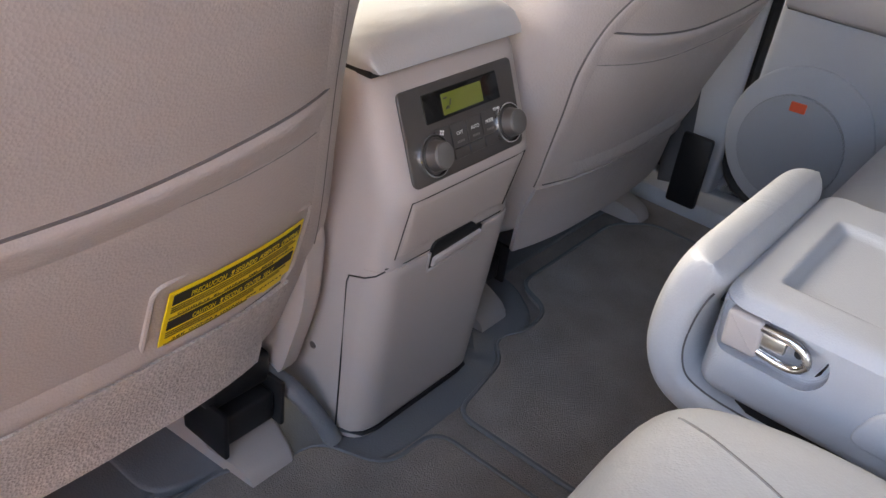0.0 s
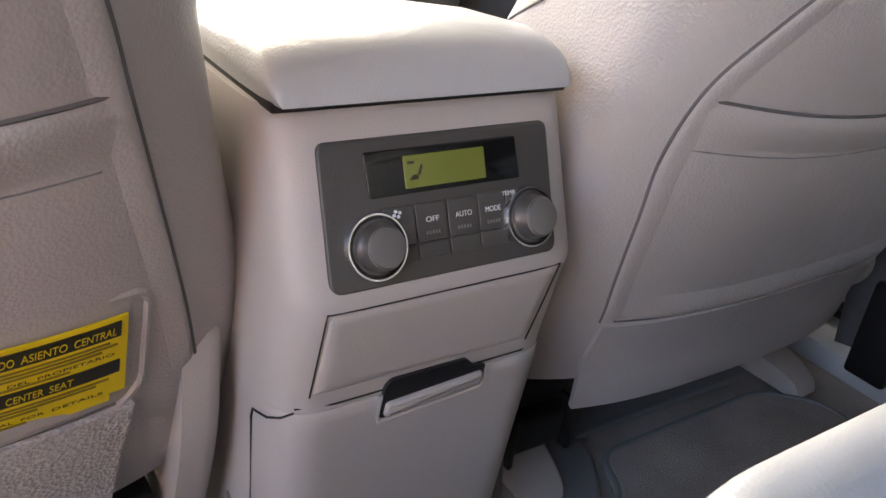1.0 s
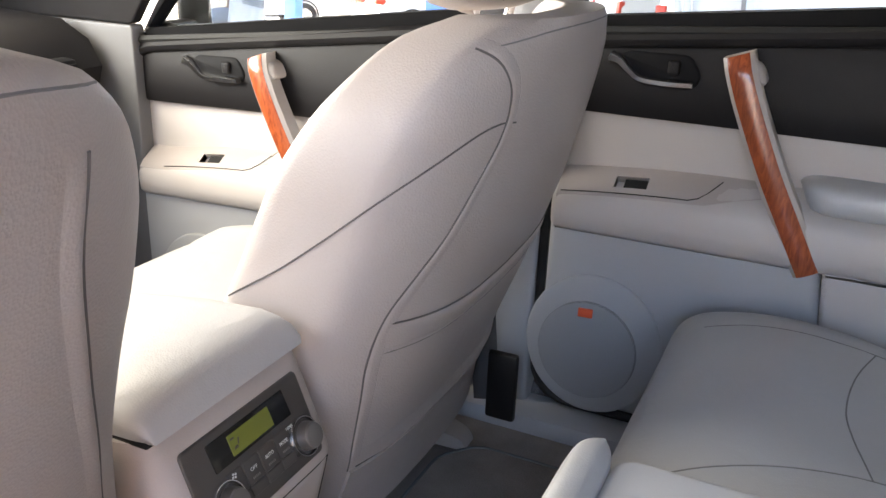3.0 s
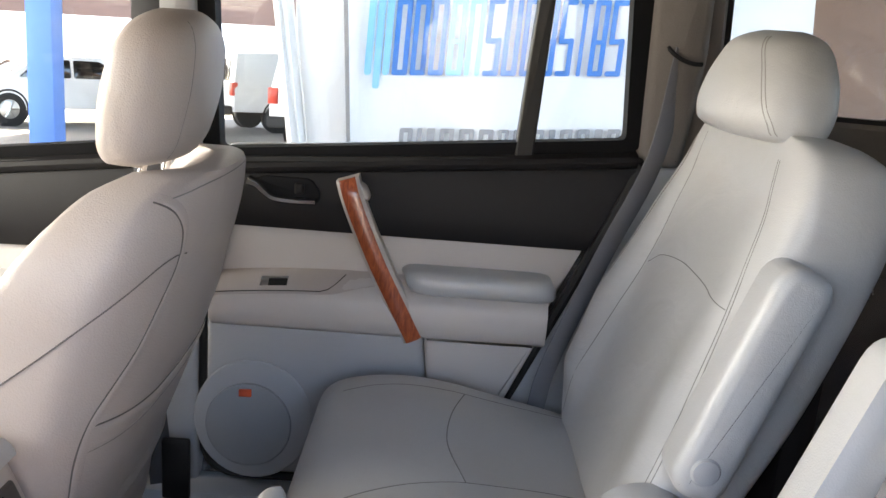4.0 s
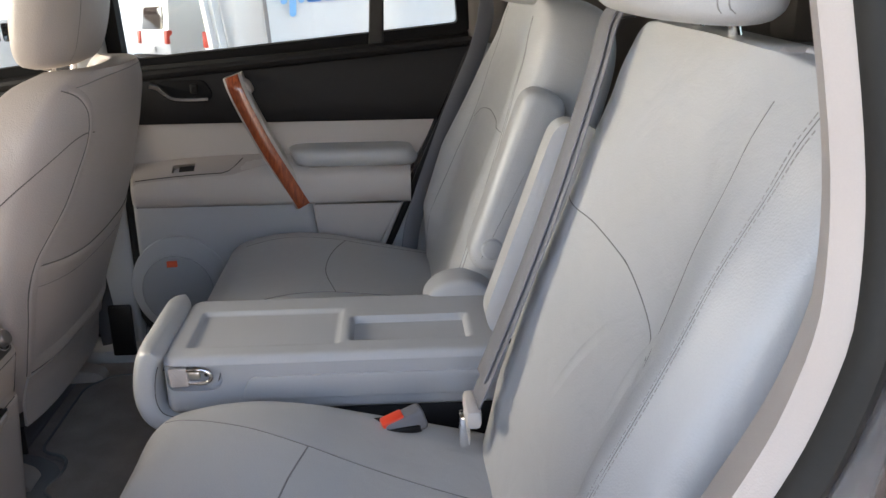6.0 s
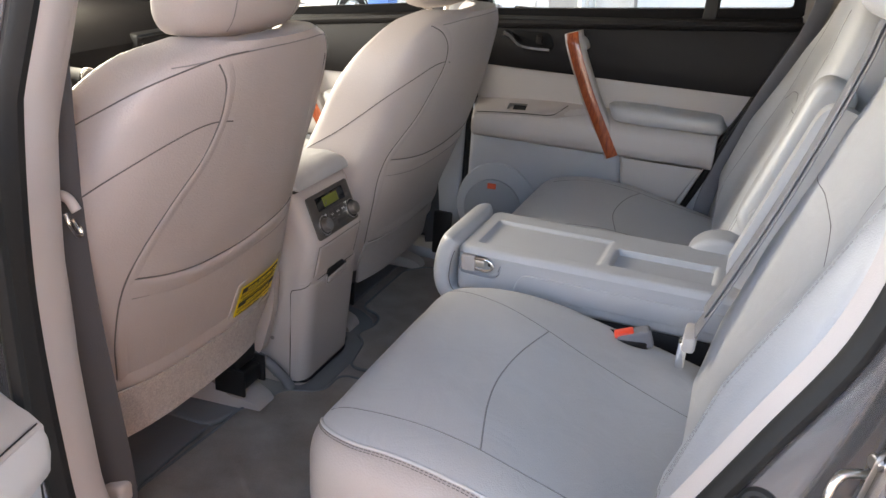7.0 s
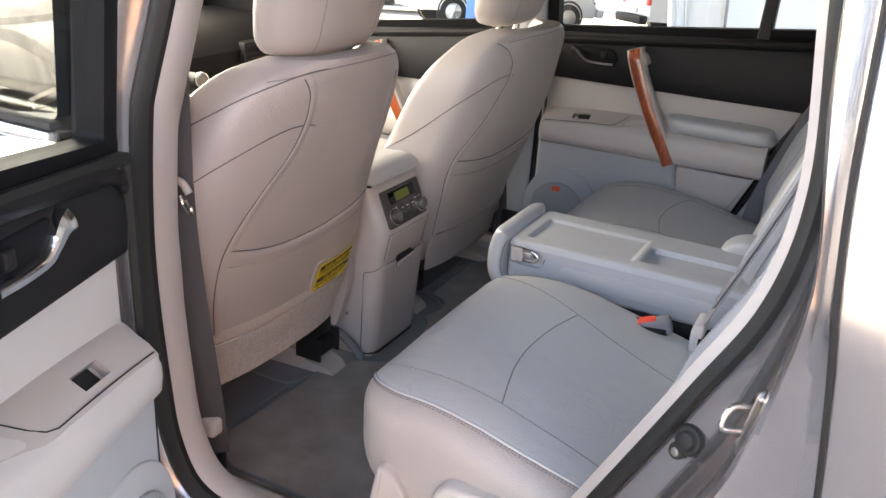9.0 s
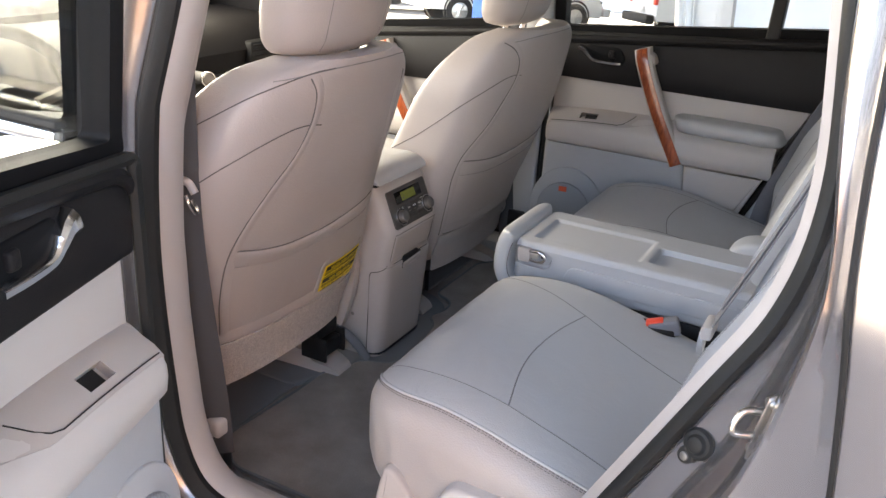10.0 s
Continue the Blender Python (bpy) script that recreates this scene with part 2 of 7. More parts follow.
def rounded(points, r, seg=5):
    """A closed outline with its corners rounded; r: one radius or one for each corner."""
    p = [Vector((q[0], q[1])) for q in points]
    rs = r if isinstance(r, (list, tuple)) else [r] * len(p)
    out = []
    for i, q in enumerate(p):
        a, b = p[i - 1] - q, p[(i + 1) % len(p)] - q
        d = min(rs[i], 0.49 * a.length, 0.49 * b.length)
        s, e = q + a.normalized() * d, q + b.normalized() * d
        for k in range(seg + 1):
            t = k / seg
            out.append((1 - t) ** 2 * s + 2 * t * (1 - t) * q + t * t * e)
    return out


def slab(outline, w0, w1, put, edge=0.004, seg=3):
    """An outline (u, v) made thick from depth w0 to w1, its w1 rim rounded; put maps (u, v, w) to the world."""
    n = len(outline)
    c = sum(outline, Vector((0, 0))) / n
    sgn = 1 if w1 > w0 else -1

    def inset(d):
        res = []
        area = sum(outline[i - 1].cross(outline[i]) for i in range(n))
        for i, q in enumerate(outline):
            t = (outline[(i + 1) % n] - outline[i - 1])
            if t.length < 1e-9:
                t = Vector((1, 0))
            t.normalize()
            nrm = Vector((-t.y, t.x)) * (1 if area > 0 else -1)
            res.append(q + nrm * d)
        return res
    rings = [[put(q.x, q.y, w0) for q in outline]]
    for k in range(seg + 1):
        a = k / seg * math.pi / 2
        d, h = edge * (1 - math.cos(a)), edge * (1 - math.sin(a))
        rings.append([put(q.x, q.y, w1 - sgn * h) for q in inset(d)])
    bm = loft(rings)
    for f in bm.faces:
        if len(f.verts) > 4:
            f.smooth = True
    return bm


def sheet(rows):
    """A surface through a grid of points."""
    return loft(rows, caps=False, closed=False)


def solid(bm, thick):
    """Gives a sheet a thickness."""
    bmesh.ops.recalc_face_normals(bm, faces=bm.faces[:])
    bmesh.ops.solidify(bm, geom=bm.faces[:], thickness=thick)
    return bm


def tree_of(ob):
    from mathutils.bvhtree import BVHTree
    me = ob.data
    return BVHTree.FromPolygons([v.co.copy() for v in me.vertices], [p.vertices[:] for p in me.polygons])


def drape(tree, points, way, lift=0.0, from_far=1.0):
    """Drops points along way onto a surface."""
    w = Vector(way).normalized()
    out = []
    for p in points:
        hit, nrm, _, _ = tree.ray_cast(Vector(p) - w * from_far, w)
        if hit:
            out.append(hit - w * lift)
    return out


def carve(ob, cutter):
    """Cuts a closed form out of a mesh object."""
    me = bpy.data.meshes.new("cutter")
    bmesh.ops.recalc_face_normals(cutter, faces=cutter.faces[:])
    cutter.to_mesh(me)
    cutter.free()
    c = bpy.data.objects.new("cutter", me)
    scene.collection.objects.link(c)
    md = ob.modifiers.new("carve", "BOOLEAN")
    md.operation, md.solver, md.object = "DIFFERENCE", "EXACT", c
    bpy.context.view_layer.update()
    res = bpy.data.meshes.new_from_object(ob.evaluated_get(bpy.context.evaluated_depsgraph_get()))
    ob.modifiers.remove(md)
    ob.data = res
    bpy.data.objects.remove(c)
    return ob


def disc(c, axis, r, h, n=32, r2=None, bev=0.0):
    """A round slab from c along axis, h high, r wide at its base and r2 at its top."""
    a = Vector(axis).normalized()
    s = a.orthogonal().normalized()
    t = a.cross(s)
    r2 = r if r2 is None else r2
    prof = [(r, 0), (r2, h - bev), (r2 - bev * 0.3, h - bev * 0.3), (r2 - bev, h)] if bev else [(r, 0), (r2, h)]
    return loft([[Vector(c) + a * z + q * (math.cos(k * 2 * math.pi / n) * s + math.sin(k * 2 * math.pi / n) * t) for k in range(n)] for q, z in prof])


def ring_shape(c, axis, r, width, h, n=40):
    a = Vector(axis).normalized()
    s = a.orthogonal().normalized()
    t = a.cross(s)
    prof = [(r, 0), (r, h * 0.7), (r - width * 0.25, h), (r - width * 0.75, h), (r - width, h * 0.7), (r - width, 0)]
    rings = []
    for k in range(n + 1):
        d = math.cos(k * 2 * math.pi / n) * s + math.sin(k * 2 * math.pi / n) * t
        rings.append([Vector(c) + a * z + q * d for q, z in prof])
    bm = loft(rings, caps=False)
    bmesh.ops.remove_doubles(bm, verts=bm.verts, dist=1e-5)
    return bm


def lerp_table(table, v):
    """Values at v from rows (v, a, b, ...), by a smooth curve that does not overshoot."""
    if v <= table[0][0]:
        return table[0][1:]
    if v >= table[-1][0]:
        return table[-1][1:]
    i = next(k for k in range(len(table) - 1) if v <= table[k + 1][0])
    p, q = table[i], table[i + 1]
    h = q[0] - p[0]
    t = (v - p[0]) / h

    def slope(k, c):
        if k == 0 or k == len(table) - 1:
            j = min(k, len(table) - 2)
            return (table[j + 1][c] - table[j][c]) / (table[j + 1][0] - table[j][0])
        l_ = (table[k][c] - table[k - 1][c]) / (table[k][0] - table[k - 1][0])
        r_ = (table[k + 1][c] - table[k][c]) / (table[k + 1][0] - table[k][0])
        return 0.0 if l_ * r_ <= 0 else 2 * l_ * r_ / (l_ + r_)
    out = []
    for c in range(1, len(p)):
        m0, m1 = slope(i, c) * h, slope(i + 1, c) * h
        out.append((2 * t ** 3 - 3 * t * t + 1) * p[c] + (t ** 3 - 2 * t * t + t) * m0 + (3 * t * t - 2 * t ** 3) * q[c] + (t ** 3 - t * t) * m1)
    return tuple(out)


def pillow(table, v0, v1, place, rows=28, n=56, power=3.2, shape=None, cap=0.25):
    """A stuffed form: rounded rings from v0 to v1. Table rows: v, half width, half depth, middle in depth, middle across.
    place(across, depth, v) gives the world point; shape(s, front, v) an extra depth."""
    rings = []
    for k in range(rows + 1):
        t = k / rows
        v = v0 + (v1 - v0) * (0.35 * t + 0.65 * (1 - math.cos(math.pi * t)) / 2)
        a, b, mid, mid2 = lerp_table(table, v)
        ring = []
        for i in range(n):
            th = 2 * math.pi * i / n
            c, s = math.cos(th), math.sin(th)
            x = math.copysign(abs(c) ** (2 / power), c)
            y = math.copysign(abs(s) ** (2 / power), s)
            extra = shape(x, y, v) if shape else 0.0
            ring.append(place(mid2 + a * x, mid + b * y + extra, v))
        rings.append(ring)
    return loft(rings)


# ---- the car's shell ----
def plan(u, v, w):
    return Vector((u, v, w))


ROOF_Z = 1.225

# floor with carpet, rising to a low tunnel in the middle
rows = []
for i in range(30):
    x = -1.25 + i * 2.9 / 29
    row = []
    for k in range(61):
        y = -0.745 + k * 1.49 / 60
        z = 0.012 * math.exp(-(y / 0.16) ** 4) - 0.004
        row.append((x, y, z))
    rows.append(row)
structure("floor", solid(sheet(rows), -0.03), CARPET, "grey-brown carpeted floor of the car", "floor")


def mat_outline(pts, r):
    return rounded(pts, r, 6)


def floor_mat(outline, label):
    t = thing("floor_mat", label, "floor mat", (0.2, 0, 0), "rear footwell mats")
    part("carpet_surface", slab(outline, 0.002, 0.014, plan, 0.006), CARPET, t)
    o2 = [Vector((q.x, q.y)) for q in outline] + [outline[0]]
    part("bound_edge", tube([(q.x, q.y, 0.012) for q in o2], 0.0035, 6), MATGREY, t, "dark bound edge")
    return t


floor_mat(mat_outline([(-0.075, -0.53), (-0.06, -0.30), (-0.062, -0.225), (-0.028, -0.19), (-0.028, -0.13), (0.055, -0.10), (0.055, -0.02), (0.40, -0.02), (0.40, -0.60), (0.0, -0.60)], 0.03),
          "grey-brown carpet mat with waved front edge in the footwell")
floor_mat(mat_outline([(0.40, 0.02), (0.40, 0.62), (0.0, 0.62), (-0.05, 0.56), (-0.05, 0.30), (0.012, 0.275), (0.022, 0.22), (0.0, 0.165), (0.035, 0.135), (0.055, 0.02)], 0.025),
          "grey-brown carpet mat with stepped edge beside the console")
t = thing("tunnel_mat", "slate rubber floor cover around the console foot", "floor mat", (0, 0, 0))
part("cover", slab(rounded([(-0.30, -0.30), (-0.085, -0.30), (-0.06, -0.22), (-0.02, -0.17), (0.03, -0.14), (0.05, -0.06), (0.05, 0.10), (0.02, 0.16), (0.01, 0.25), (-0.06, 0.30), (-0.30, 0.30)], 0.03), 0.0, 0.010, plan, 0.006), MATGREY, t)
# dark sheets that put the shade below the front seats into the colour
for s, lab in ((-1, "carpet sheet darkened as painted shade under the driver's seat"), (1, "carpet sheet darkened as painted shade under the passenger's seat")):
    t = thing("under_seat_shade", lab, "carpet", (-0.2, 0.45 * s, 0))
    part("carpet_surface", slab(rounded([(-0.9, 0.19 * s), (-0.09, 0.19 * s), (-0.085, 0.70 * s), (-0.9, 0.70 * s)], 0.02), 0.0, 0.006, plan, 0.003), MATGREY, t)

# ceiling, roof and closing walls
rows = []
for i in range(28):
    x = -0.75 + i * 2.45 / 27
    rows.append([(x, y, ROOF_Z - 0.10 * abs(y / 0.66) ** 5 - 0.05 * ((x - 0.3) / 1.3) ** 4) for y in [-0.66 + k * 1.32 / 24 for k in range(25)]])
structure("ceiling", solid(sheet(rows), 0.03), HEADLINER, "grey cloth headliner of the car", "ceiling")
rows = []
for i in range(28):
    x = -0.80 + i * 2.55 / 27
    rows.append([(x, y, ROOF_Z + 0.07 - 0.10 * abs(y / 0.70) ** 5 - 0.05 * ((x - 0.3) / 1.3) ** 4) for y in [-0.72 + k * 1.44 / 24 for k in range(25)]])
structure("roof", solid(sheet(rows), 0.01), PAINT, "dark grey metallic roof of the car", "roof")


# ---- doors ----
def right_side(u, v, w):
    return Vector((u, 0.790 - w + (0.0 if v < 0.66 else 0.10 * (0.66 - v) + 0.022 * min(1, (v - 0.66) / 0.08)), v))


def front_right(u, v, w):
    p = right_side(u, v, w)
    return Vector((p.x - 0.845, p.y + 0.01, p.z - 0.085 + 0.03 * (u - 0.2)))


def front_left(u, v, w):
    p = front_right(u, v, w)
    return Vector((p.x, -p.y, p.z))


OPEN = radians(72.8)


def left_open(u, v, w):
    inn = 0.790 - right_side(u, v, w).y
    du = u - 0.045
    return Vector((0.155 + du * math.cos(OPEN) + inn * math.sin(OPEN), -0.936 - du * math.sin(OPEN) + inn * math.cos(OPEN), v + 0.035))


def door(name, label, put, front=False, hu=0.0):
    """A car door with its trim, armrest, wooden grab bar, speaker and framed glass."""
    c = put(0.45, 0.10, 0)
    t = thing(name, label, "car door", c, "", "structure")
    # steel behind the trim
    skin = [(0.036, 0.04), (0.036, 0.705), (0.862, 0.770), (0.825, 0.66), (0.68, 0.30), (0.58, 0.10), (0.50, 0.04)] if not front else \
           [(-0.02, 0.04), (-0.02, 0.69), (0.80, 0.745), (0.80, 0.04)]
    part("shell", slab(rounded(skin, 0.03), -0.13, -0.012, put, 0.01), PAINT, t, "grey metallic door shell")

    def rear(v):
        """The slanted rear edge."""
        return 0.79 if front else 0.637 + (v - 0.265) * 0.433

    f0 = -0.01 if front else 0.047
    # dark upper trim with a rolled ledge under the window
    def ramp(v):
        return 0.0 if v < 0.66 else 0.10 * (0.66 - v) + 0.022 * min(1, (v - 0.66) / 0.08)

    def crest(u):
        e = min(1, max(0.0, (u - f0) / 0.040))
        return 0.690 - 0.020 * (1 - math.sqrt(max(0, 1 - (1 - e) ** 2))) + 0.072 * (u - f0) / 0.8

    def across(profile, steps=30):
        rings_ = []
        for i in range(steps + 1):
            s_ = (i / steps) ** 1.6
            ring_ = []
            for v_, w_, top_ in profile:
                u_ = f0 + s_ * (rear(v_ if not top_ else 0.745) - f0)
                vv = crest(u_) + v_ if top_ else v_
                ring_.append(put(u_, vv, w_ + ramp(vv)))
            rings_.append(ring_)
        return loft(rings_)
    part("upper_trim", across([(0.569, -0.016, 0), (0.569, 0.001, 0), (0.574, 0.0045, 0), (0.61, 0.006, 0), (-0.030, 0.005, 1), (-0.024, 0.001, 1), (-0.020, -0.016, 1)]), DARK, t, "charcoal upper trim")
    part("belt_ledge", across([(-0.026, -0.010, 1), (-0.0255, 0.004, 1), (-0.021, 0.011, 1), (-0.012, 0.014, 1), (-0.004, 0.010, 1), (0.0, 0.0, 1), (0.004, -0.020, 1), (0.008, -0.062, 1), (-0.02, -0.062, 1)]), DARK, t, "charcoal ledge under the window")
    # pale insert and armrest body
    part("backing", slab(rounded([(f0, 0.09), (f0, 0.585), (rear(0.585), 0.585), (rear(0.30), 0.30), (0.52, 0.09)], 0.01), -0.03, -0.022, put, 0.003), PLASTIC_LIGHT, t)
    ins = [(f0, 0.42), (f0, 0.573), (rear(0.572), 0.572), (rear(0.42), 0.42)]
    part("insert", slab(rounded(ins, 0.004), -0.03, -0.012, put, 0.004), PLASTIC_LIGHT, t, "pale padded insert")

    def top(u):
        s = min(1, max(0, (u - 0.05) / 0.30))
        return 0.474 + 0.019 * s * (2 - s)

    def arm_ring(u, grow=0.0, lo=0):
        e = min(1, max(0.0, (u - f0) / 0.022))
        k = 0.55 + 0.45 * math.sqrt(1 - (1 - e) ** 2)
        b_ = top(u)
        prof = [(-0.02, b_), (0.0, b_ - 0.006), (0.030, b_ - 0.026), (0.043, b_ - 0.038), (0.049, b_ - 0.050), (0.050, 0.410), (0.047, 0.388), (0.036, 0.379), (-0.02, 0.376)]
        return [put(u, z, (w + 0.02) * k - 0.02) for w, z in prof]
    us = [f0, f0 + 0.003, f0 + 0.008, f0 + 0.015, f0 + 0.024] + [f0 + 0.04 + i * (rear(0.42) - f0 - 0.04) / 24 for i in range(25)]
    rings = [arm_ring(u) for u in us]
    arm = part("armrest_body", loft(rings), PLASTIC_LIGHT, t, "", True, 50)
    # switch plate and padded rest on its top
    plate = []
    for u in [f0 + 0.012 + i * 0.31 / 16 for i in range(17)]:
        b_ = top(u)
        x_ = 1 - 0.55 * max(0, (u - f0 - 0.24) / 0.09)
        plate.append([put(u, z, w) for w, z in ((-0.012, b_ - 0.0015), (0.002, b_ - 0.005), (0.030 * x_, b_ - 0.0235), (0.0425 * x_, b_ - 0.0365 * x_), (0.0425 * x_, b_ - 0.045 * x_), (0.0, b_ - 0.02))])
    swp = part("switch_plate", loft(plate), PLASTIC, t, "plain grey switch plate")
    pad_rings = []
    for u, k_ in ((0.385, 0.10), (0.390, 0.55), (0.40, 0.82), (0.42, 0.96), (0.45, 1.0), (0.60, 1.0), (0.70, 1.0), (0.73, 0.94), (0.745, 0.80), (0.753, 0.55), (0.757, 0.10)):
        u_ = 0.424 + (u - 0.385) * 0.790
        pad_rings.append([put(u_ + 0.25 * (0.505 - z), 0.490 + (z - 0.507) * 0.92 * (0.35 + 0.65 * k_), -0.02 + (w + 0.02) * k_) for w, z in ((-0.02, 0.534), (0.02, 0.535), (0.042, 0.533), (0.053, 0.528), (0.058, 0.519), (0.059, 0.506), (0.057, 0.494), (0.051, 0.487), (0.03, 0.484), (-0.02, 0.484))])
    part("armrest_pad", loft(pad_rings), LEATHER, t, "grey padded armrest", True, 60)

    def on_top(u, s, lift):
        """On the sloping armrest top: s from the door (0) to its inner edge (1)."""
        b_ = top(u)
        return put(u, b_ - 0.004 - 0.030 * s + lift, 0.0 + 0.040 * s + lift * 0.6)
    sl_ = [on_top(0.065 + k * 0.02, 0.97, 0.0014) for k in range(11)] + [on_top(0.280, 0.86, 0.0014), on_top(0.292, 0.62, 0.0012), on_top(0.310, 0.1, 0.001)]
    part("plate_seam", tube(sl_, 0.0009, 5), BLACK, t)
    hole = ((0.148, 0.26), (0.200, 0.26), (0.200, 0.74), (0.148, 0.74))
    for ob_ in (arm, swp):
        carve(ob_, loft([[on_top(u, s, l) for u, s in hole] for l in (-0.011, 0.02)]))
    sw = part("switch_well", loft([[on_top(u, s, l) for u, s in hole] for l in (-0.016, -0.0105)]), PLASTIC, t, "recessed window switch", False)
    part("switch", loft([[on_top(u, s, l) for u, s in ((0.162, 0.28), (0.198, 0.28), (0.198, 0.72), (0.162, 0.72))] for l in (-0.0105, -0.004)]), BLACK, sw, "black rocker", False)
    # lower panels
    low = [(f0, 0.11), (f0, 0.390), (0.466, 0.390), (0.479, 0.30), (0.50, 0.09), (0.45, 0.060), (0.14, 0.060)]
    part("lower_panel", slab(rounded(low, [0.08, 0.01, 0.005, 0.01, 0.02, 0.02, 0.07]), -0.02, 0.030, put, 0.014, 4), PLASTIC_COOL, t, "cool grey lower panel")
    low2 = [(0.478, 0.31), (0.470, 0.385), (rear(0.385), 0.385), (rear(0.15), 0.15), (0.53, 0.08), (0.494, 0.20)]
    part("rear_panel", slab(rounded(low2, 0.006), -0.02, 0.040, put, 0.008), PLASTIC_LIGHT, t, "pale rear lower panel")
    # speaker
    cx, cz = 0.141, 0.178
    sp = part("speaker_surround", slab([Vector((cx + 0.118 * math.cos(a), cz + 0.128 * math.sin(a))) for a in [2 * math.pi * k / 40 for k in range(40)]], 0.0, 0.034, put, 0.004, 4), PLASTIC_COOL, t)
    part("speaker_grille", slab([Vector((cx - 0.008 + 0.086 * math.cos(a), cz - 0.010 + 0.090 * math.sin(a))) for a in [2 * math.pi * k / 40 for k in range(40)]], 0.03, 0.040, put, 0.004, 3), GRILLE, sp, "perforated speaker grille")
    if not front:
        part("badge", slab(rounded([(0.114, 0.230), (0.114, 0.246), (0.139, 0.247), (0.139, 0.231)], 0.002), 0.035, 0.0425, put, 0.001), REDBADGE, sp, "small orange-red badge")
        part("lower_bin", slab(rounded([(0.28, 0.165), (0.25, 0.180), (0.48, 0.190), (0.50, 0.09), (0.28, 0.075)], 0.02), 0.0, 0.062, put, 0.012, 3), PLASTIC_COOL, t)
    # grab bar: wood strip in a pale border, bowed inwards
    line = [(0.307, 0.682), (0.318, 0.650), (0.338, 0.602), (0.376, 0.520), (0.414, 0.448), (0.451, 0.377)]
    pts = smooth_line([(p[0] + hu, p[1], 0) for p in line], 8)
    n = len(pts)
    rings_b, rings_w = [], []
    for i, p in enumerate(pts):
        s = i / (n - 1)
        d = (pts[min(i + 1, n - 1)] - pts[max(i - 1, 0)]).normalized()
        side = Vector((d.y, -d.x, 0)) * -1
        w = 0.046 + 0.010 * math.sin(math.pi * min(1, s * 1.02)) ** 0.7
        hb, hw = 0.0215, 0.0155
        rings_b.append([put(p.x + side.x * o, p.y + side.y * o, q) for o, q in ((-hb, w - 0.035), (-hb, w - 0.006), (-hb + 0.006, w), (hb - 0.006, w), (hb, w - 0.006), (hb, w - 0.035))])
        rings_w.append([put(p.x + side.x * o, p.y + side.y * o, q) for o, q in ((-hw, w - 0.01), (-hw, w + 0.001), (-hw * 0.5, w + 0.004), (hw * 0.5, w + 0.004), (hw, w + 0.001), (hw, w - 0.01))])
    g = part("grab_bar", loft(rings_b), PLASTIC_LIGHT, t, "pale grab bar")
    part("wood_inlay", loft(rings_w), WOOD, g, "glossy red-brown wood inlay")
    part("grab_mount", slab(rounded([(0.315 + hu, 0.640), (0.312 + hu, 0.676), (0.340 + hu, 0.672), (0.354 + hu, 0.640)], 0.015), 0.0, 0.044, put, 0.012, 4), PLASTIC_LIGHT, g)
    # inner handle in its bezel
    hb = part("handle_bezel", slab(rounded([(q[0] + hu, q[1]) for q in ((0.130, 0.662), (0.144, 0.671), (0.238, 0.671), (0.257, 0.640), (0.246, 0.619), (0.165, 0.619))], 0.012), 0.0, 0.009, put, 0.004), FRAMEBLACK, t, "black handle recess")
    hl = smooth_line([(q[0] + hu, q[1], 0) for q in ((0.118, 0.660), (0.134, 0.655), (0.150, 0.642), (0.168, 0.631), (0.205, 0.628), (0.247, 0.629))], 10)
    rr = []
    for i, p in enumerate(hl):
        d = (hl[min(i + 1, len(hl) - 1)] - hl[max(i - 1, 0)]).normalized()
        side = Vector((d.y, -d.x, 0))
        h = 0.0062 + (0.0085 if hu else 0.0025) * max(0, 1 - i / len(hl) / 0.45)
        rr.append([put(p.x + side.x * o, p.y + side.y * o, q) for o, q in ((-h, 0.006), (-h, 0.020), (-h * 0.5, 0.025), (h * 0.5, 0.025), (h, 0.020), (h, 0.006))])
    part("handle", loft(rr), CHROME, hb, "chrome inner door handle")
    part("lock_knob", slab(rounded([(0.206 + hu, 0.640), (0.206 + hu, 0.662), (0.224 + hu, 0.662), (0.224 + hu, 0.640)], 0.005), 0.004, 0.016, put, 0.004), DARK, hb)
    # window frame and glass
    hi = 1.085
    fr = 0.05 if not front else 0.0
    r_low, r_hi = (0.834, 0.806) if not front else (0.80, 0.79)
    f_hi = fr - 0.008 if not front else 0.36
    out_o = [(fr - 0.022, 0.685), (f_hi - 0.03, hi + 0.05), (r_hi + 0.022, hi + 0.055), (r_low + 0.02, 0.765)]
    in_o = [(fr + 0.010, 0.714), (f_hi + 0.010, hi), (r_hi - 0.014, hi + 0.01), (r_low - 0.014, 0.787)]
    a, b = rounded(out_o, 0.03), rounded(in_o, 0.012)
    rings = [[put(q.x, q.y, w) for q in o] for o, w in ((a, -0.035), (a, 0.0), (b, 0.006), (b, -0.035))]
    fm = loft(rings, caps=False)
    frm = part("window_frame", fm, FRAMEBLACK, t, "black window frame")
    if not front:
        part("divider_bar", slab(rounded([(0.615, 0.735), (0.634, 1.11), (0.662, 1.11), (0.650, 0.735)], 0.002), -0.03, 0.008, put, 0.004), BLACK, frm, "black divider bar")
        pane1 = [(0.04, 0.69), (0.04, 1.11), (0.645, 1.11), (0.630, 0.70)]
        pane2 = [(0.634, 0.72), (0.650, 1.11), (0.81, 1.11), (0.835, 0.75)]
        panes = (pane1, pane2)
    else:
        panes = ([(0.0, 0.69), (0.36, 1.11), (0.79, 1.11), (0.80, 0.73)],)
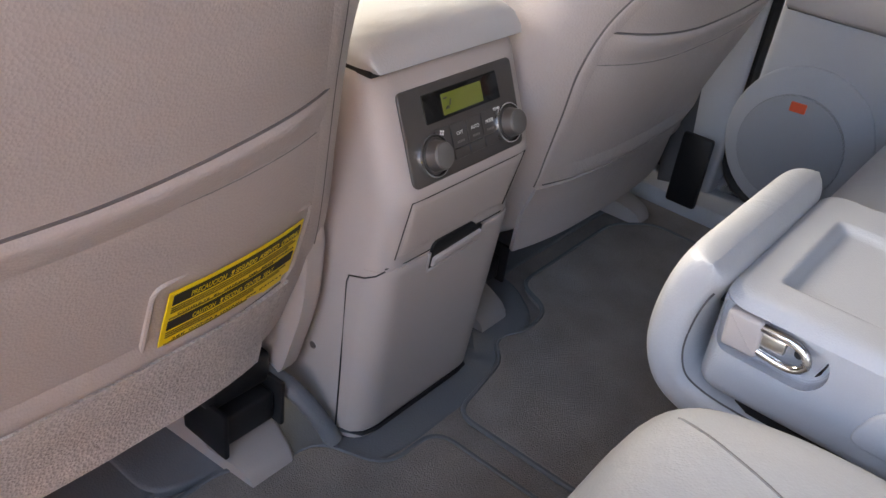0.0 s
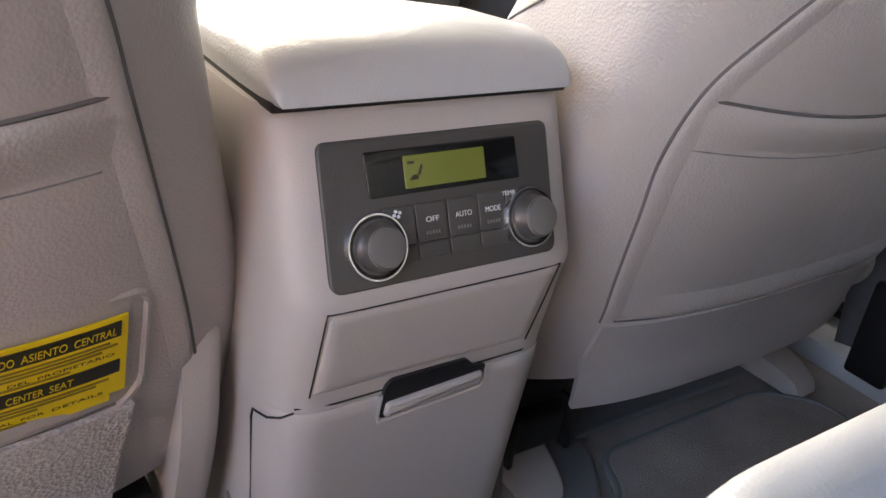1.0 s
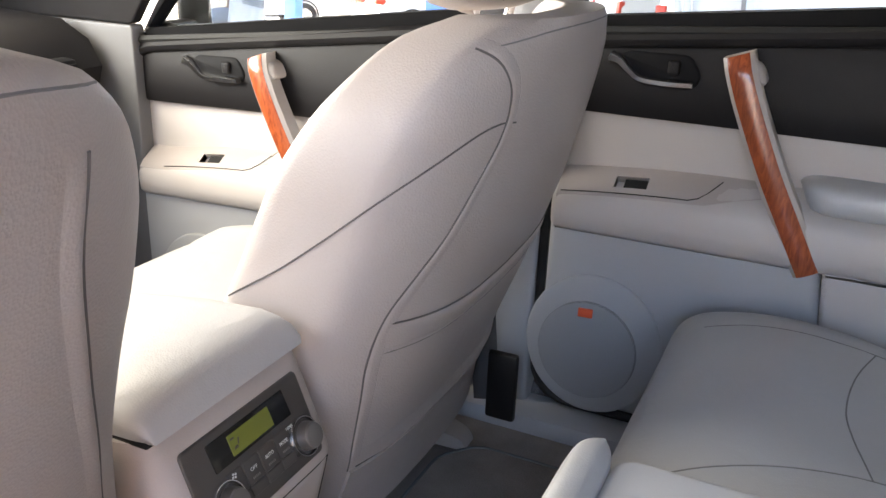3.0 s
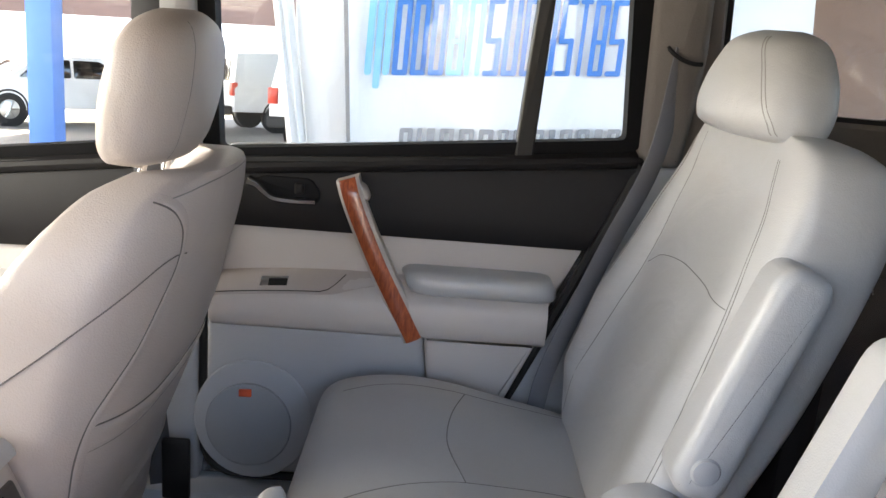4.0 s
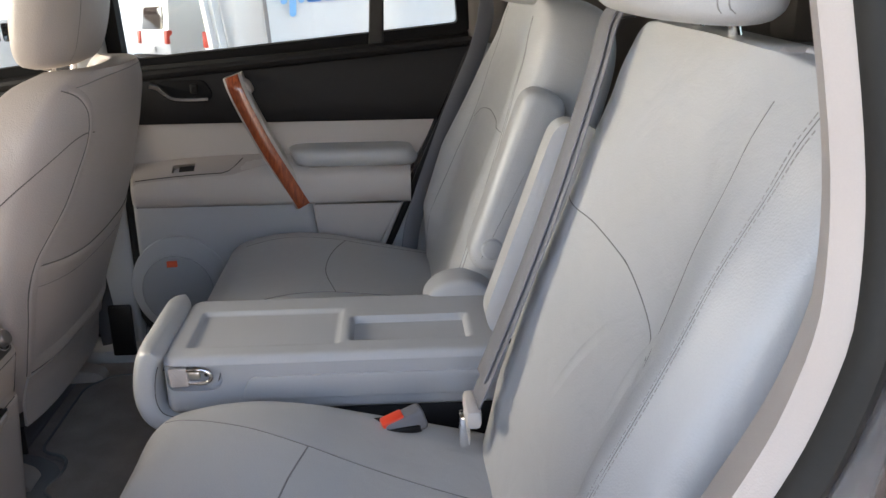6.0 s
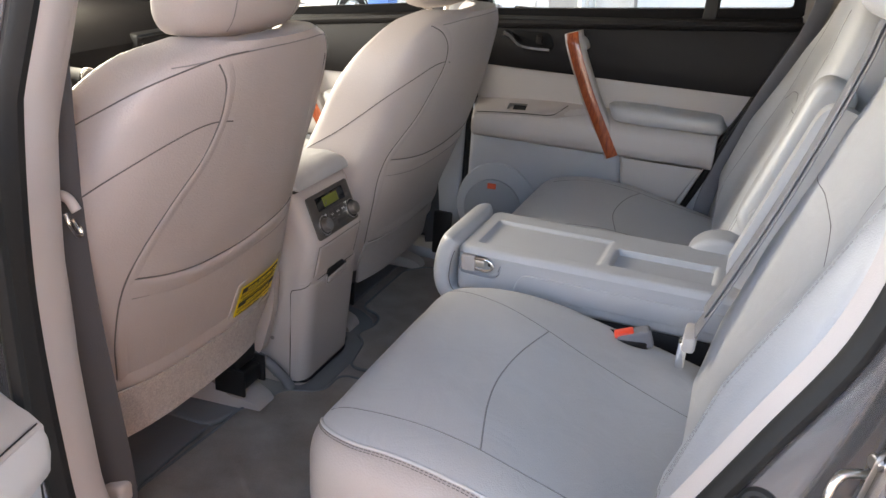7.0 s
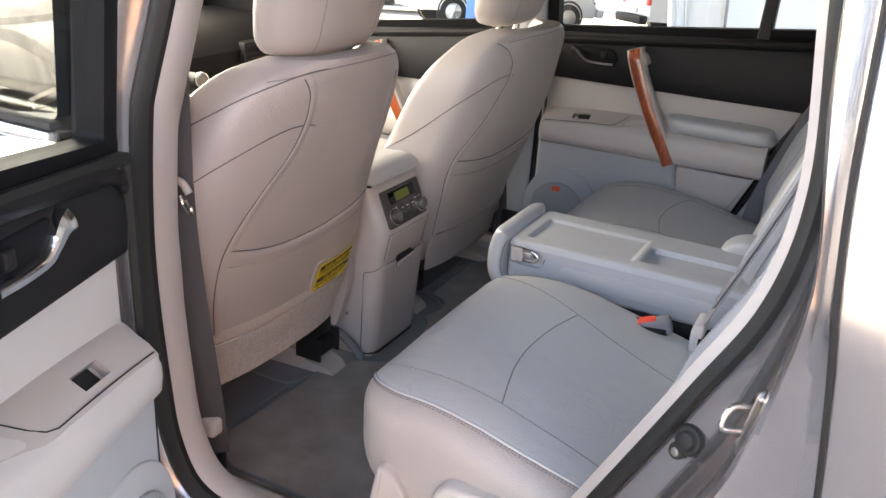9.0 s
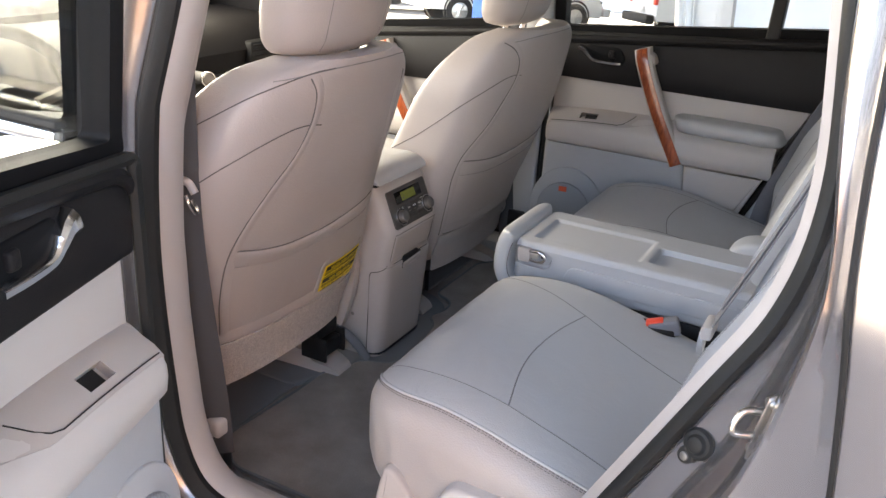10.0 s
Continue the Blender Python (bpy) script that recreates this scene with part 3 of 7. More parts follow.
    for p in panes:
        gp = part("pane", slab([Vector(q) for q in p], -0.024, -0.020, put, 0.0005, 1), GLASS_DARK if not front else GLASS, t, "", False)
        gp.visible_shadow = False
    # rubber seal round the trim
    o = rounded([(f0 - 0.012, 0.045), (f0 - 0.012, 0.69), (rear(0.74) + 0.012, 0.75), (rear(0.60) + 0.012, 0.60), (rear(0.30) + 0.012, 0.30), (0.56, 0.075), (0.48, 0.045)], [0.08, 0.01, 0.01, 0.03, 0.03, 0.03, 0.03])
    part("door_seal", tube([put(q.x, q.y, 0.010) for q in o + [o[0]]], 0.009, 6), RUBBER, t, "black rubber seal")
    return t


door("door_1", "closed rear door with charcoal top, pale armrest and wood grab bar", right_side)
door("door_2", "wide-open rear door with charcoal top and pale armrest", left_open, False, 0.056)
door("door_3", "closed front door with charcoal top and wood grab bar", front_right, True)
door("door_4", "closed front door on the driver's side", front_left, True)

# sill, side walls and pillars of the far side
bm = rbox((-1.2, 0.72, -0.03), (0.72, 0.85, 0.030), 0.02)
structure("wall_east", bm, PLASTIC_COOL, "grey plastic door sill trim", "sill trim")


def side_wall(sign, inner_gap):
    """Side trim behind the second row with its quarter window."""
    def put(u, v, w):
        y = (0.815 if sign > 0 else 0.74) - w - (0.0 if v < 0.76 else 0.10 * (v - 0.76))
        return Vector((u + (0.0 if sign > 0 else 0.045), sign * y, v))
    return put


for sign, nm in ((1, "wall_south"), (-1, "wall_north")):
    put = side_wall(sign, 0)
    outer = [Vector(q) for q in (((0.62, 0.0), (0.655, 0.30), (0.76, 0.54), (0.852, 0.74), (0.835, 1.20), (1.72, 1.20), (1.72, 0.0)) if sign > 0 else
                                 ((0.68, 0.0), (0.71, 0.33), (0.82, 0.56), (0.90, 0.74), (0.905, 1.20), (1.72, 1.20), (1.72, 0.0)))]
    win = rounded([(0.990, 0.852), (0.970, 1.108), (1.300, 1.104), (1.368, 0.846)], [0.04, 0.05, 0.05, 0.05], 6)
    # a wall with an opening: quads between matching loops
    k = len(win)
    cen = Vector((1.16, 0.98))
    loop = []
    for q in win:
        d = (q - cen).normalized()
        best = None
        for i in range(len(outer)):
            p1, p2 = outer[i], outer[(i + 1) % len(outer)]
            e = p2 - p1
            den = d.x * e.y - d.y * e.x
            if abs(den) < 1e-9:
                continue
            s = ((p1.x - cen.x) * e.y - (p1.y - cen.y) * e.x) / den
            uu = ((p1.x - cen.x) * d.y - (p1.y - cen.y) * d.x) / den
            if s > 0 and -1e-6 <= uu <= 1 + 1e-6 and (best is None or s < best):
                best = s
        loop.append(cen + d * best)
    mid = [a * 0.35 + b * 0.65 for a, b in zip(loop, win)]
    rings = [[put(q.x, q.y, -0.05) for q in loop], [put(q.x, q.y, 0.0) for q in loop], [put(q.x, q.y, 0.0) for q in mid],
             [put(q.x + (q.x - cen.x) * 0.06, q.y + (q.y - cen.y) * 0.06, 0.0) for q in win], [put(q.x, q.y, -0.02) for q in win], [put(q.x, q.y, -0.05) for q in win]]
    structure(nm, loft(rings, caps=False), HEADLINER, "grey side trim behind the rear door with a quarter window", "wall")
    # window rim and glass
    w = thing("window_1" if sign > 0 else "window_2", "rounded rear quarter window with black rim", "window", put(1.19, 0.9, 0), "", "structure")
    inn = [cen + (q - cen) * 0.93 for q in win]
    part("rim", loft([[put(q.x, q.y, z) for q in o] for o, z in ((win, -0.045), (win, -0.022), (inn, -0.024), (inn, -0.045))], caps=False), BLACK, w, "black rim")
    p = part("pane", slab([Vector(q) for q in win], -0.046, -0.042, put, 0.0005, 1), GLASS_DARK, w, "", False)
    p.visible_shadow = False
# lower filler behind the slanted door edge, far side
bm = slab(rounded([(0.63, 0.0), (0.635, 0.23), (0.67, 0.31), (0.82, 0.655), (0.858, 0.74), (1.0, 0.74), (1.0, 0.0)], 0.01), -0.05, 0.012, right_side, 0.006)
structure("trim", bm, PLASTIC_COOL, "grey side trim beside the second-row seat", "trim")
put = side_wall(1, 0)
bm = slab(rounded([(0.848, 0.74), (0.828, 1.15), (0.935, 1.15), (0.945, 0.95), (0.93, 0.74)], 0.02), -0.02, 0.03, put, 0.02, 4)
structure("trim_pillar", bm, HEADLINER, "beige-grey pillar cover behind the rear window", "pillar trim")
# B pillar of the far side
bm = slab(rounded([(-0.07, 0.0), (-0.065, 0.70), (-0.04, 1.20), (0.018, 1.20), (0.026, 0.70), (0.026, 0.0)], 0.01), -0.04, 0.022, right_side, 0.012, 4)
structure("trim_b_pillar", bm, PLASTIC_COOL, "grey pillar cover between the doors", "pillar trim")

# rear end with the hatch glass
bm = loft([[Vector((1.70, y, z)) for y, z in ((-0.78, 0.0), (0.78, 0.0), (0.78, 0.80), (-0.78, 0.80))], [Vector((1.74, y, z)) for y, z in ((-0.78, 0.0), (0.78, 0.0), (0.78, 0.80), (-0.78, 0.80))]])
structure("wall_tailgate", bm, HEADLINER, "grey inner trim of the tailgate", "tailgate")
hw = thing("window_3", "heated rear window in the tailgate", "window", (1.66, 0, 0.8), "", "structure")
for sg in (-1, 1):
    part("post", rbox((1.56, min(sg * 0.69, sg * 0.83), 0.74), (1.72, max(sg * 0.69, sg * 0.83), 1.20), 0.02), HEADLINER, hw)
    part("rim_post", slab(rounded([(0.54, 0.78), (0.55, 1.12), (0.66, 1.12), (0.715, 1.06), (0.725, 0.78)], 0.03), 1.61, 1.645, lambda u, v, w: Vector((w, sg * u, v)), 0.008), BLACK, hw, "black window rim")
for k in range(9):
    part("heater_line", tube([(1.685 - 0.15 * (0.035 * k), -0.52, 0.80 + 0.035 * k), (1.685 - 0.15 * (0.035 * k), 0.52, 0.80 + 0.035 * k)], 0.0006, 4), SATIN, hw)
part("header", rbox((1.60, -0.72, 1.115), (1.70, 0.72, 1.20), 0.02), HEADLINER, hw)
p = part("pane", slab([Vector(q) for q in ((-0.62, 0.78), (-0.60, 1.10), (0.60, 1.10), (0.62, 0.78))], 0, 0.004, lambda u, v, w: Vector((1.70 - 0.15 * (v - 0.78) - w, u, v)), 0.0005, 1), GLASS_PRIVACY, hw, "", False)
bm = rbox((1.15, -0.74, -0.02), (1.72, 0.74, 0.06), 0.01)
structure("floor_cargo", bm, CARPET, "dark carpeted load floor", "floor")

# windscreen and dashboard
ws = thing("windscreen", "wide sloping windscreen with a dark rim", "windscreen", (-1.0, 0, 0.7), "", "structure")
def screen(u, v, w):
    return Vector((-1.42 + (v - 0.62) * 1.35 - w + 0.12 * u * u, u, v))
o = rounded([(-0.72, 0.62), (-0.60, 1.10), (0.60, 1.10), (0.72, 0.62)], 0.05)
i2 = rounded([(-0.68, 0.645), (-0.565, 1.075), (0.565, 1.075), (0.68, 0.645)], 0.05)
part("rim", loft([[screen(q.x, q.y, w) for q in a] for a, w in ((o, 0.02), (o, -0.01), (i2, -0.01), (i2, 0.02))], caps=False), BLACK, ws, "black printed rim")
p = part("pane", slab(o, 0.004, 0.008, screen, 0.0005, 1), GLASS, ws, "", False)
p.visible_shadow = False
for s in (-1, 1):
    bm = strip([(-1.40, 0.73 * s, 0.60), (-1.05, 0.70 * s, 0.86), (-0.70, 0.63 * s, 1.10), (-0.45, 0.62 * s, 1.15)], (0, s, 0), 0.08, 0.05)
    structure("trim_a_pillar", bm, PLASTIC_LIGHT, "pale pillar cover beside the windscreen", "pillar trim")
for s in (-1, 1):
    def cowl(u, v, w):
        return Vector((u, s * (0.775 - w - 0.12 * max(0, v - 0.64)), v))
    structure("trim_kick_panel", slab(rounded([(-1.44, -0.02), (-1.44, 0.63), (-0.845, 0.63), (-0.845, -0.02)], 0.01), -0.03, 0.004, cowl, 0.004), DASHGREY, "slate kick panel beside the footwell", "side trim")
    structure("trim_sail_panel", slab(rounded([(-1.44, 0.632), (-0.66, 1.13), (-0.47, 1.10), (-0.845, 0.632)], 0.01), -0.02, 0.004, cowl, 0.004), DARK, "charcoal corner panel ahead of the front window", "side trim")
bm = rbox((-1.45, -0.80, 0.0), (-1.38, 0.80, 0.62), 0.01)
structure("wall_firewall", bm, DARK, "dark bulkhead under the dashboard", "wall")
bm = rbox((-2.5, -0.9, 0.1), (-1.40, 0.9, 0.52), 0.12, 4)
structure("bonnet", bm, PAINT, "dark grey metallic bonnet", "car bonnet")

# ---- dashboard ----
d = thing("dashboard", "charcoal and grey dashboard with glovebox and wood trim", "dashboard", (-1.0, 0, 0.4))
rings = []
for y in [-0.74 + k * 1.48 / 20 for k in range(21)]:
    bul = 0.03 * math.exp(-((y + 0.40) / 0.2) ** 2)
    rings.append([Vector((x, y, z + (bul if z > 0.55 else 0))) for x, z in ((-1.38, 0.60), (-1.20, 0.645), (-1.0, 0.635), (-0.93, 0.60), (-0.90, 0.55), (-0.92, 0.49), (-1.0, 0.46), (-1.38, 0.46))])
part("top_pad", loft(rings), DARK, d, "charcoal dashboard pad")
part("lower_face", rbox((-1.30, -0.73, 0.22), (-0.96, 0.73, 0.475), 0.05, 4), DASHGREY, d, "grey lower dashboard")
gb = part("glovebox", rbox((-1.20, 0.16, 0.25), (-0.935, 0.62, 0.45), 0.035, 4), DASHGREY, d, "closed grey glovebox")
part("latch_gap", rbox((-0.94, 0.382, 0.301), (-0.9325, 0.472, 0.366), 0.003), BLACK, gb)
part("glovebox_latch", rbox((-0.94, 0.386, 0.319), (-0.928, 0.468, 0.362), 0.004), DASHGREY, gb, "grey latch plate")
part("centre_panel", rbox((-1.15, -0.13, 0.20), (-0.90, 0.13, 0.56), 0.03, 4), DARK, d, "dark centre panel")
part("wood_strip", rbox((-0.92, -0.14, 0.22), (-0.893, 0.14, 0.40), 0.01), WOOD, d, "red-brown wood trim")
for y, z in ((-0.075, 0.35), (0.075, 0.35)):
    k = part("dial", disc((-0.895, y, z), (1, 0, 0.1), 0.028, 0.022, 28, 0.024, 0.004), SATIN, d, "satin round dial")
    part("dial_ring", ring_shape((-0.895, y, z), (1, 0, 0.1), 0.033, 0.006, 0.008), CHROME, k, "chrome ring")
for y in (-0.60, 0.60):
    v = part("air_vent", rbox((-0.95, y - 0.07, 0.50), (-0.885, y + 0.07, 0.575), 0.012), BLACK, d, "black air vent")
    for q in range(4):
        part("slat", rbox((-0.886, y - 0.06, 0.508 + q * 0.017), (-0.880, y + 0.06, 0.514 + q * 0.017), 0.001), DARK, v)
    k = part("vent_knob", disc((-0.885, y, 0.47), (1, 0, 0.2), 0.022, 0.02, 24, 0.019, 0.004), SATIN, d, "satin knob")

part("side_vent", rbox((-0.93, 0.13, 0.495), (-0.83, 0.185, 0.565), 0.012, 3), DASHGREY, d, "grey vent housing")
kn = part("vent_dial", tube([(-0.90, 0.275, 0.502), (-0.80, 0.239, 0.511)], 0.017, 20), DASHGREY, d, "grey round dial")
part("dial_cap", disc((-0.803, 0.240, 0.511), (0.93, -0.33, 0.07), 0.021, 0.010, 28, 0.018, 0.003), SATIN, kn, "satin dial cap")
part("dial_ring", ring_shape((-0.803, 0.240, 0.511), (0.93, -0.33, 0.07), 0.0225, 0.004, 0.006), CHROME, kn, "chrome ring")

sw = thing("steering_wheel", "charcoal leather steering wheel before the driver's seat", "steering wheel", (-0.72, -0.43, 0.55))
ax = Vector((1, 0, 0.42)).normalized()
cc = Vector((-0.74, -0.43, 0.54))
s1 = Vector((0, 1, 0))
s2 = ax.cross(s1)
part("rim", tube([cc + 0.185 * (math.cos(a) * s1 + math.sin(a) * s2) for a in [2 * math.pi * k / 48 for k in range(49)]], 0.016, 10), DARK, sw)
part("hub", disc(cc - ax * 0.03, ax, 0.075, 0.04, 28, 0.06, 0.01), DARK, sw)
for a in (0.2, math.pi - 0.2, -math.pi / 2):
    part("spoke", tube([cc + 0.06 * (math.cos(a) * s1 + math.sin(a) * s2), cc + 0.18 * (math.cos(a) * s1 + math.sin(a) * s2)], 0.014, 8), SATIN, sw)
part("column", tube([cc - ax * 0.02, cc - ax * 0.22], 0.035, 14), DARK, sw)
part("stalk", tube([cc - ax * 0.08, cc - ax * 0.07 - s1 * 0.15], 0.008, 8), BLACK, sw)
part("stalk_knob", tube([cc - ax * 0.07 - s1 * 0.15, cc - ax * 0.068 - s1 * 0.19], 0.014, 12), SATIN, sw, "satin stalk end")

mr = thing("wing_mirror", "white-backed door mirror outside the front window", "mirror", (-0.80, 0.95, 0.62))
part("housing", rbox((-0.86, 0.90, 0.575), (-0.77, 1.12, 0.745), 0.035, 4), BLACK, mr)
mm = mat("mirror_glass", (0.85, 0.86, 0.87), 0.02, 1.0)
part("mirror_glass", rbox((-0.775, 0.915, 0.59), (-0.764, 1.105, 0.73), 0.02, 3), mm, mr, "silvered glass")
part("foot", rbox((-0.84, 0.84, 0.585), (-0.79, 0.93, 0.635), 0.01), BLACK, mr)


# ---- front seats ----
def stitched(tree, pts, way, parent, r=0.0013, lift=-0.0004, material=None, name="seam", per=6):
    """A seam: a fine dark groove line along a surface."""
    q = drape(tree, smooth_line(pts, per), way, lift)
    if len(q) > 2:
        part(name, tube(q, r, 5), material or SEAM_SOFT, parent)


def dashes(tree, pts, way, parent, r=0.0006, lift=0.0001, material=None, run=0.0042, gap=0.0018):
    """A row of single stitches."""
    q = drape(tree, smooth_line(pts, 12), way, lift)
    bm, d, start = bmesh.new(), 0.0, None
    for a, b in zip(q, q[1:]):
        n = max(1, int((b - a).length / 0.001))
        for k in range(n):
            p = a.lerp(b, k / n)
            d += (b - a).length / n
            on = (d % (run + gap)) < run
            if on and start is None:
                start = p
            elif not on and start is not None:
                add(bm, tube([start, p], r, 4))
                start = None
    part("stitching", bm, material or THREAD, parent)


def piped(tree, pts, way, parent, leather, off, roll=0.0022, width=0.018, per=8):
    """A seam with leather rolled up along one side of it (towards off), dark at the foot of the roll."""
    line = smooth_line(pts, per)
    w = Vector(way).normalized()
    prof = [(-0.20, -0.0005), (-0.10, 0.0003), (-0.03, 0.0002), (0.0, -0.0004), (0.04, 0.30), (0.10, 0.70), (0.20, 0.97), (0.34, 1.0), (0.52, 0.78), (0.72, 0.42), (0.88, 0.14), (1.0, -0.16)]
    rows = []
    n = len(line)
    for i, p in enumerate(line):
        d = (line[min(i + 1, n - 1)] - line[max(i - 1, 0)]).normalized()
        side = w.cross(d).normalized()
        if side.dot(Vector(off)) < 0:
            side = -side
        fade = min(1, i / 4, (n - 1 - i) / 4)
        row = []
        for o, h in prof:
            hit, nrm, _, _ = tree.ray_cast(Vector(p) + side * o * width - w, w)
            if hit:
                if nrm.dot(w) > 0:
                    nrm = -nrm
                row.append(hit + nrm * ((h * roll if o > 0 else h) * (0.3 + 0.7 * fade)))
        if len(row) == len(prof):
            rows.append(row)
    if len(rows) > 2:
        part("rolled_edge", sheet(rows), leather, parent, "", True, 80)
    q = drape(tree, line, way, 0.0003)
    if len(q) > 2:
        part("seam", tube(q, 0.0014, 5), SEAM, parent)


def crease(tree, pts, way, parent, leather):
    """A soft fold worn into leather, fading out at both ends."""
    line = smooth_line(pts, 8)
    w = Vector(way).normalized()
    rows, n = [], len(line)
    for i, p in enumerate(line):
        d = (line[min(i + 1, n - 1)] - line[max(i - 1, 0)]).normalized()
        side = w.cross(d).normalized()
        k = math.sin(math.pi * i / (n - 1))
        row = []
        for o, h in ((-1.0, -0.1), (-0.6, 0.25), (-0.3, 0.75), (0.0, 1.0), (0.25, 0.8), (0.5, 0.3), (0.8, -0.1)):
            hit, nrm, _, _ = tree.ray_cast(Vector(p) + side * o * 0.012 - w, w)
            if hit:
                nrm = -nrm if nrm.dot(w) > 0 else nrm
                row.append(hit + nrm * (0.0016 * h * k - 0.0001))
        if len(row) == 7:
            rows.append(row)
    if len(rows) > 2:
        part("crease", sheet(rows), leather, parent, "", True, 80)


def around(tree, yc, pts, face_, parent):
    """A seam that runs round the side of a backrest: (turn from straight behind in degrees, height)."""
    q = []
    for a, z, _ in smooth_line([(a, z, 0) for a, z in pts], 8):
        c = Vector((face_(z) - 0.085, yc, z))
        d = Vector((math.cos(radians(a)), math.sin(radians(a)), 0))
        hit = tree.ray_cast(c + d, -d)[0]
        if hit:
            q.append(hit + d * 0.0002)
    part("seam", tube(q, 0.0011, 5), SEAM, parent)


def backface(z):
    return 0.012 + 0.34 * (z - 0.305)


def backface_passenger(z):
    return 0.050 + 0.36 * (z - 0.305) - 0.12 * max(0, z - 0.50)


def front_seat(side, label, with_label):
    yc = -0.420 if side < 0 else 0.424
    face_ = backface if side < 0 else backface_passenger
    up = 1.0 if side < 0 else 0.88
    t = thing("front_seat", label, "car seat", (-0.2, yc, 0.0), "front seats")
    table = []
    for z, a, b in ((0.155, 0.250, 0.055), (0.18, 0.266, 0.072), (0.26, 0.280, 0.088), (0.40, 0.288, 0.098), (0.52, 0.288, 0.094), (0.61, 0.284, 0.084), (0.68, 0.272, 0.070), (0.735, 0.246, 0.053), (0.770, 0.206, 0.040), (0.790, 0.145, 0.022)):
        zz = z if z < 0.5 else 0.5 + (z - 0.5) * up
        k = 0.020 * max(0, min(1, (0.47 - zz) / 0.2)) - (0.006 * max(0, min(1, (zz - 0.46) / 0.1)) if side < 0 else 0)
        k += 0.012 * max(0, min(1, (0.47 - zz) / 0.2)) if side < 0 else 0
        r_ = 0.014 * max(0, min(1, (0.58 - zz) / 0.2)) if side < 0 else 0
        table.append((zz, a - (0.010 if side < 0 else 0.002) + k - r_, b, face_(zz) - b, -side * (k + r_)))
    ZT = table[-1][0]

    def shape(s, f, v):
        e = -0.036 * abs(s) ** 2.5
        if f < 0:
            e -= 0.035 * max(0, abs(s) - 0.55) / 0.45
        return e
    back = part("backrest", pillow(table, 0.155, ZT, lambda a, d_, v: Vector((d_, yc + a, v)), 48, 80, 4.4, shape), LEATHER_WARM, t)
    tr = tree_of(back)
    way = (-1, 0, 0)
    m = side      # +1: passenger's side, the inner edge lies at -m

    LW = LEATHER_WARM

    def P(y, z):
        return (1.0, y, z)

    def over(pts):
        """The shoulder seam, from the seat's middle."""
        return [P(yc + o, 0.5 + (z - 0.5) * up) for o, z in pts]
    stitched(tr, over([(-0.195, 0.764), (-0.10, 0.776), (0.0, 0.778), (0.10, 0.776), (0.195, 0.764)]), way, back, 0.0011)
    if side < 0:
        piped(tr, [P(-0.560, 0.765), P(-0.546, 0.742), P(-0.540, 0.715), P(-0.541, 0.681), P(-0.555, 0.637), P(-0.588, 0.584), P(-0.614, 0.528), P(-0.626, 0.478), P(-0.626, 0.43), P(-0.616, 0.36), P(-0.600, 0.30), P(-0.590, 0.255)], way, back, LW, (0, 1, 0))
        around(tr, yc, [(-48, 0.681), (-58, 0.686), (-66, 0.682), (-74, 0.665), (-82, 0.636), (-90, 0.600), (-100, 0.560), (-112, 0.525)], face_, back)
        around(tr, yc, [(-50, 0.777), (-62, 0.774), (-72, 0.764), (-82, 0.744), (-92, 0.712), (-104, 0.67)], face_, back)
        piped(tr, [P(-0.265, 0.74), P(-0.262, 0.68), P(-0.238, 0.60), P(-0.207, 0.517), P(-0.193, 0.469), P(-0.174, 0.40), P(-0.154, 0.325), P(-0.140, 0.262)], way, back, LW, (0, -1, 0))
        pk = ([P(-0.624, 0.471), P(-0.55, 0.456), P(-0.48, 0.449), P(-0.38, 0.450), P(-0.30, 0.459), P(-0.195, 0.469)], [P(-0.624, 0.436), P(-0.52, 0.424), P(-0.40, 0.422), P(-0.30, 0.425), P(-0.206, 0.430)])
        hem = 0.258
    else:
        piped(tr, [P(0.215, 0.735), P(0.240, 0.715), P(0.260, 0.685), P(0.262, 0.645), P(0.242, 0.600), P(0.214, 0.545), P(0.188, 0.500), P(0.168, 0.455), P(0.162, 0.40), P(0.168, 0.345), P(0.176, 0.29), P(0.186, 0.236)], way, back, LW, (0, 1, 0))
        around(tr, yc, [(-61, 0.652), (-67, 0.655), (-73, 0.648), (-80, 0.625), (-88, 0.590), (-96, 0.550), (-105, 0.505), (-115, 0.455)], face_, back)
        pk = ([P(0.171, 0.447), P(0.265, 0.437), P(0.36, 0.434), P(0.49, 0.442), P(0.62, 0.455)], [P(0.170, 0.408), P(0.29, 0.400), P(0.45, 0.402), P(0.62, 0.41)])
        piped(tr, [P(0.62, 0.74), P(0.60, 0.69), P(0.60, 0.65), P(0.635, 0.58), P(0.672, 0.50), P(0.680, 0.43), P(0.672, 0.34), P(0.655, 0.236)], way, back, LW, (0, -1, 0))
        hem = 0.232
    piped(tr, pk[0], way, back, LW, (0, 0, -1), 0.0042, 0.034)
    stitched(tr, pk[1], way, back, 0.0009)
    piped(tr, [P(yc - 0.225, hem + 0.004), P(yc - 0.10, hem), P(yc + 0.10, hem), P(yc + 0.225, hem + 0.004)], way, back, LW, (0, 0, 1), 0.0045, 0.030)
    # fleece flap under the backrest
    rows_ = []
    for k in range(11):
        z = hem - k * 0.0105
        row_ = []
        for j in range(25):
            y_ = yc + (-1 + j / 12) * (0.236 - 0.0012 * k)
            hit = tr.ray_cast(Vector((1, y_, max(z, 0.185))), Vector((-1, 0, 0)))[0]
            row_.append((hit.x + 0.0045 + 0.15 * min(0, z - 0.185), y_, z))
        rows_.append(row_)
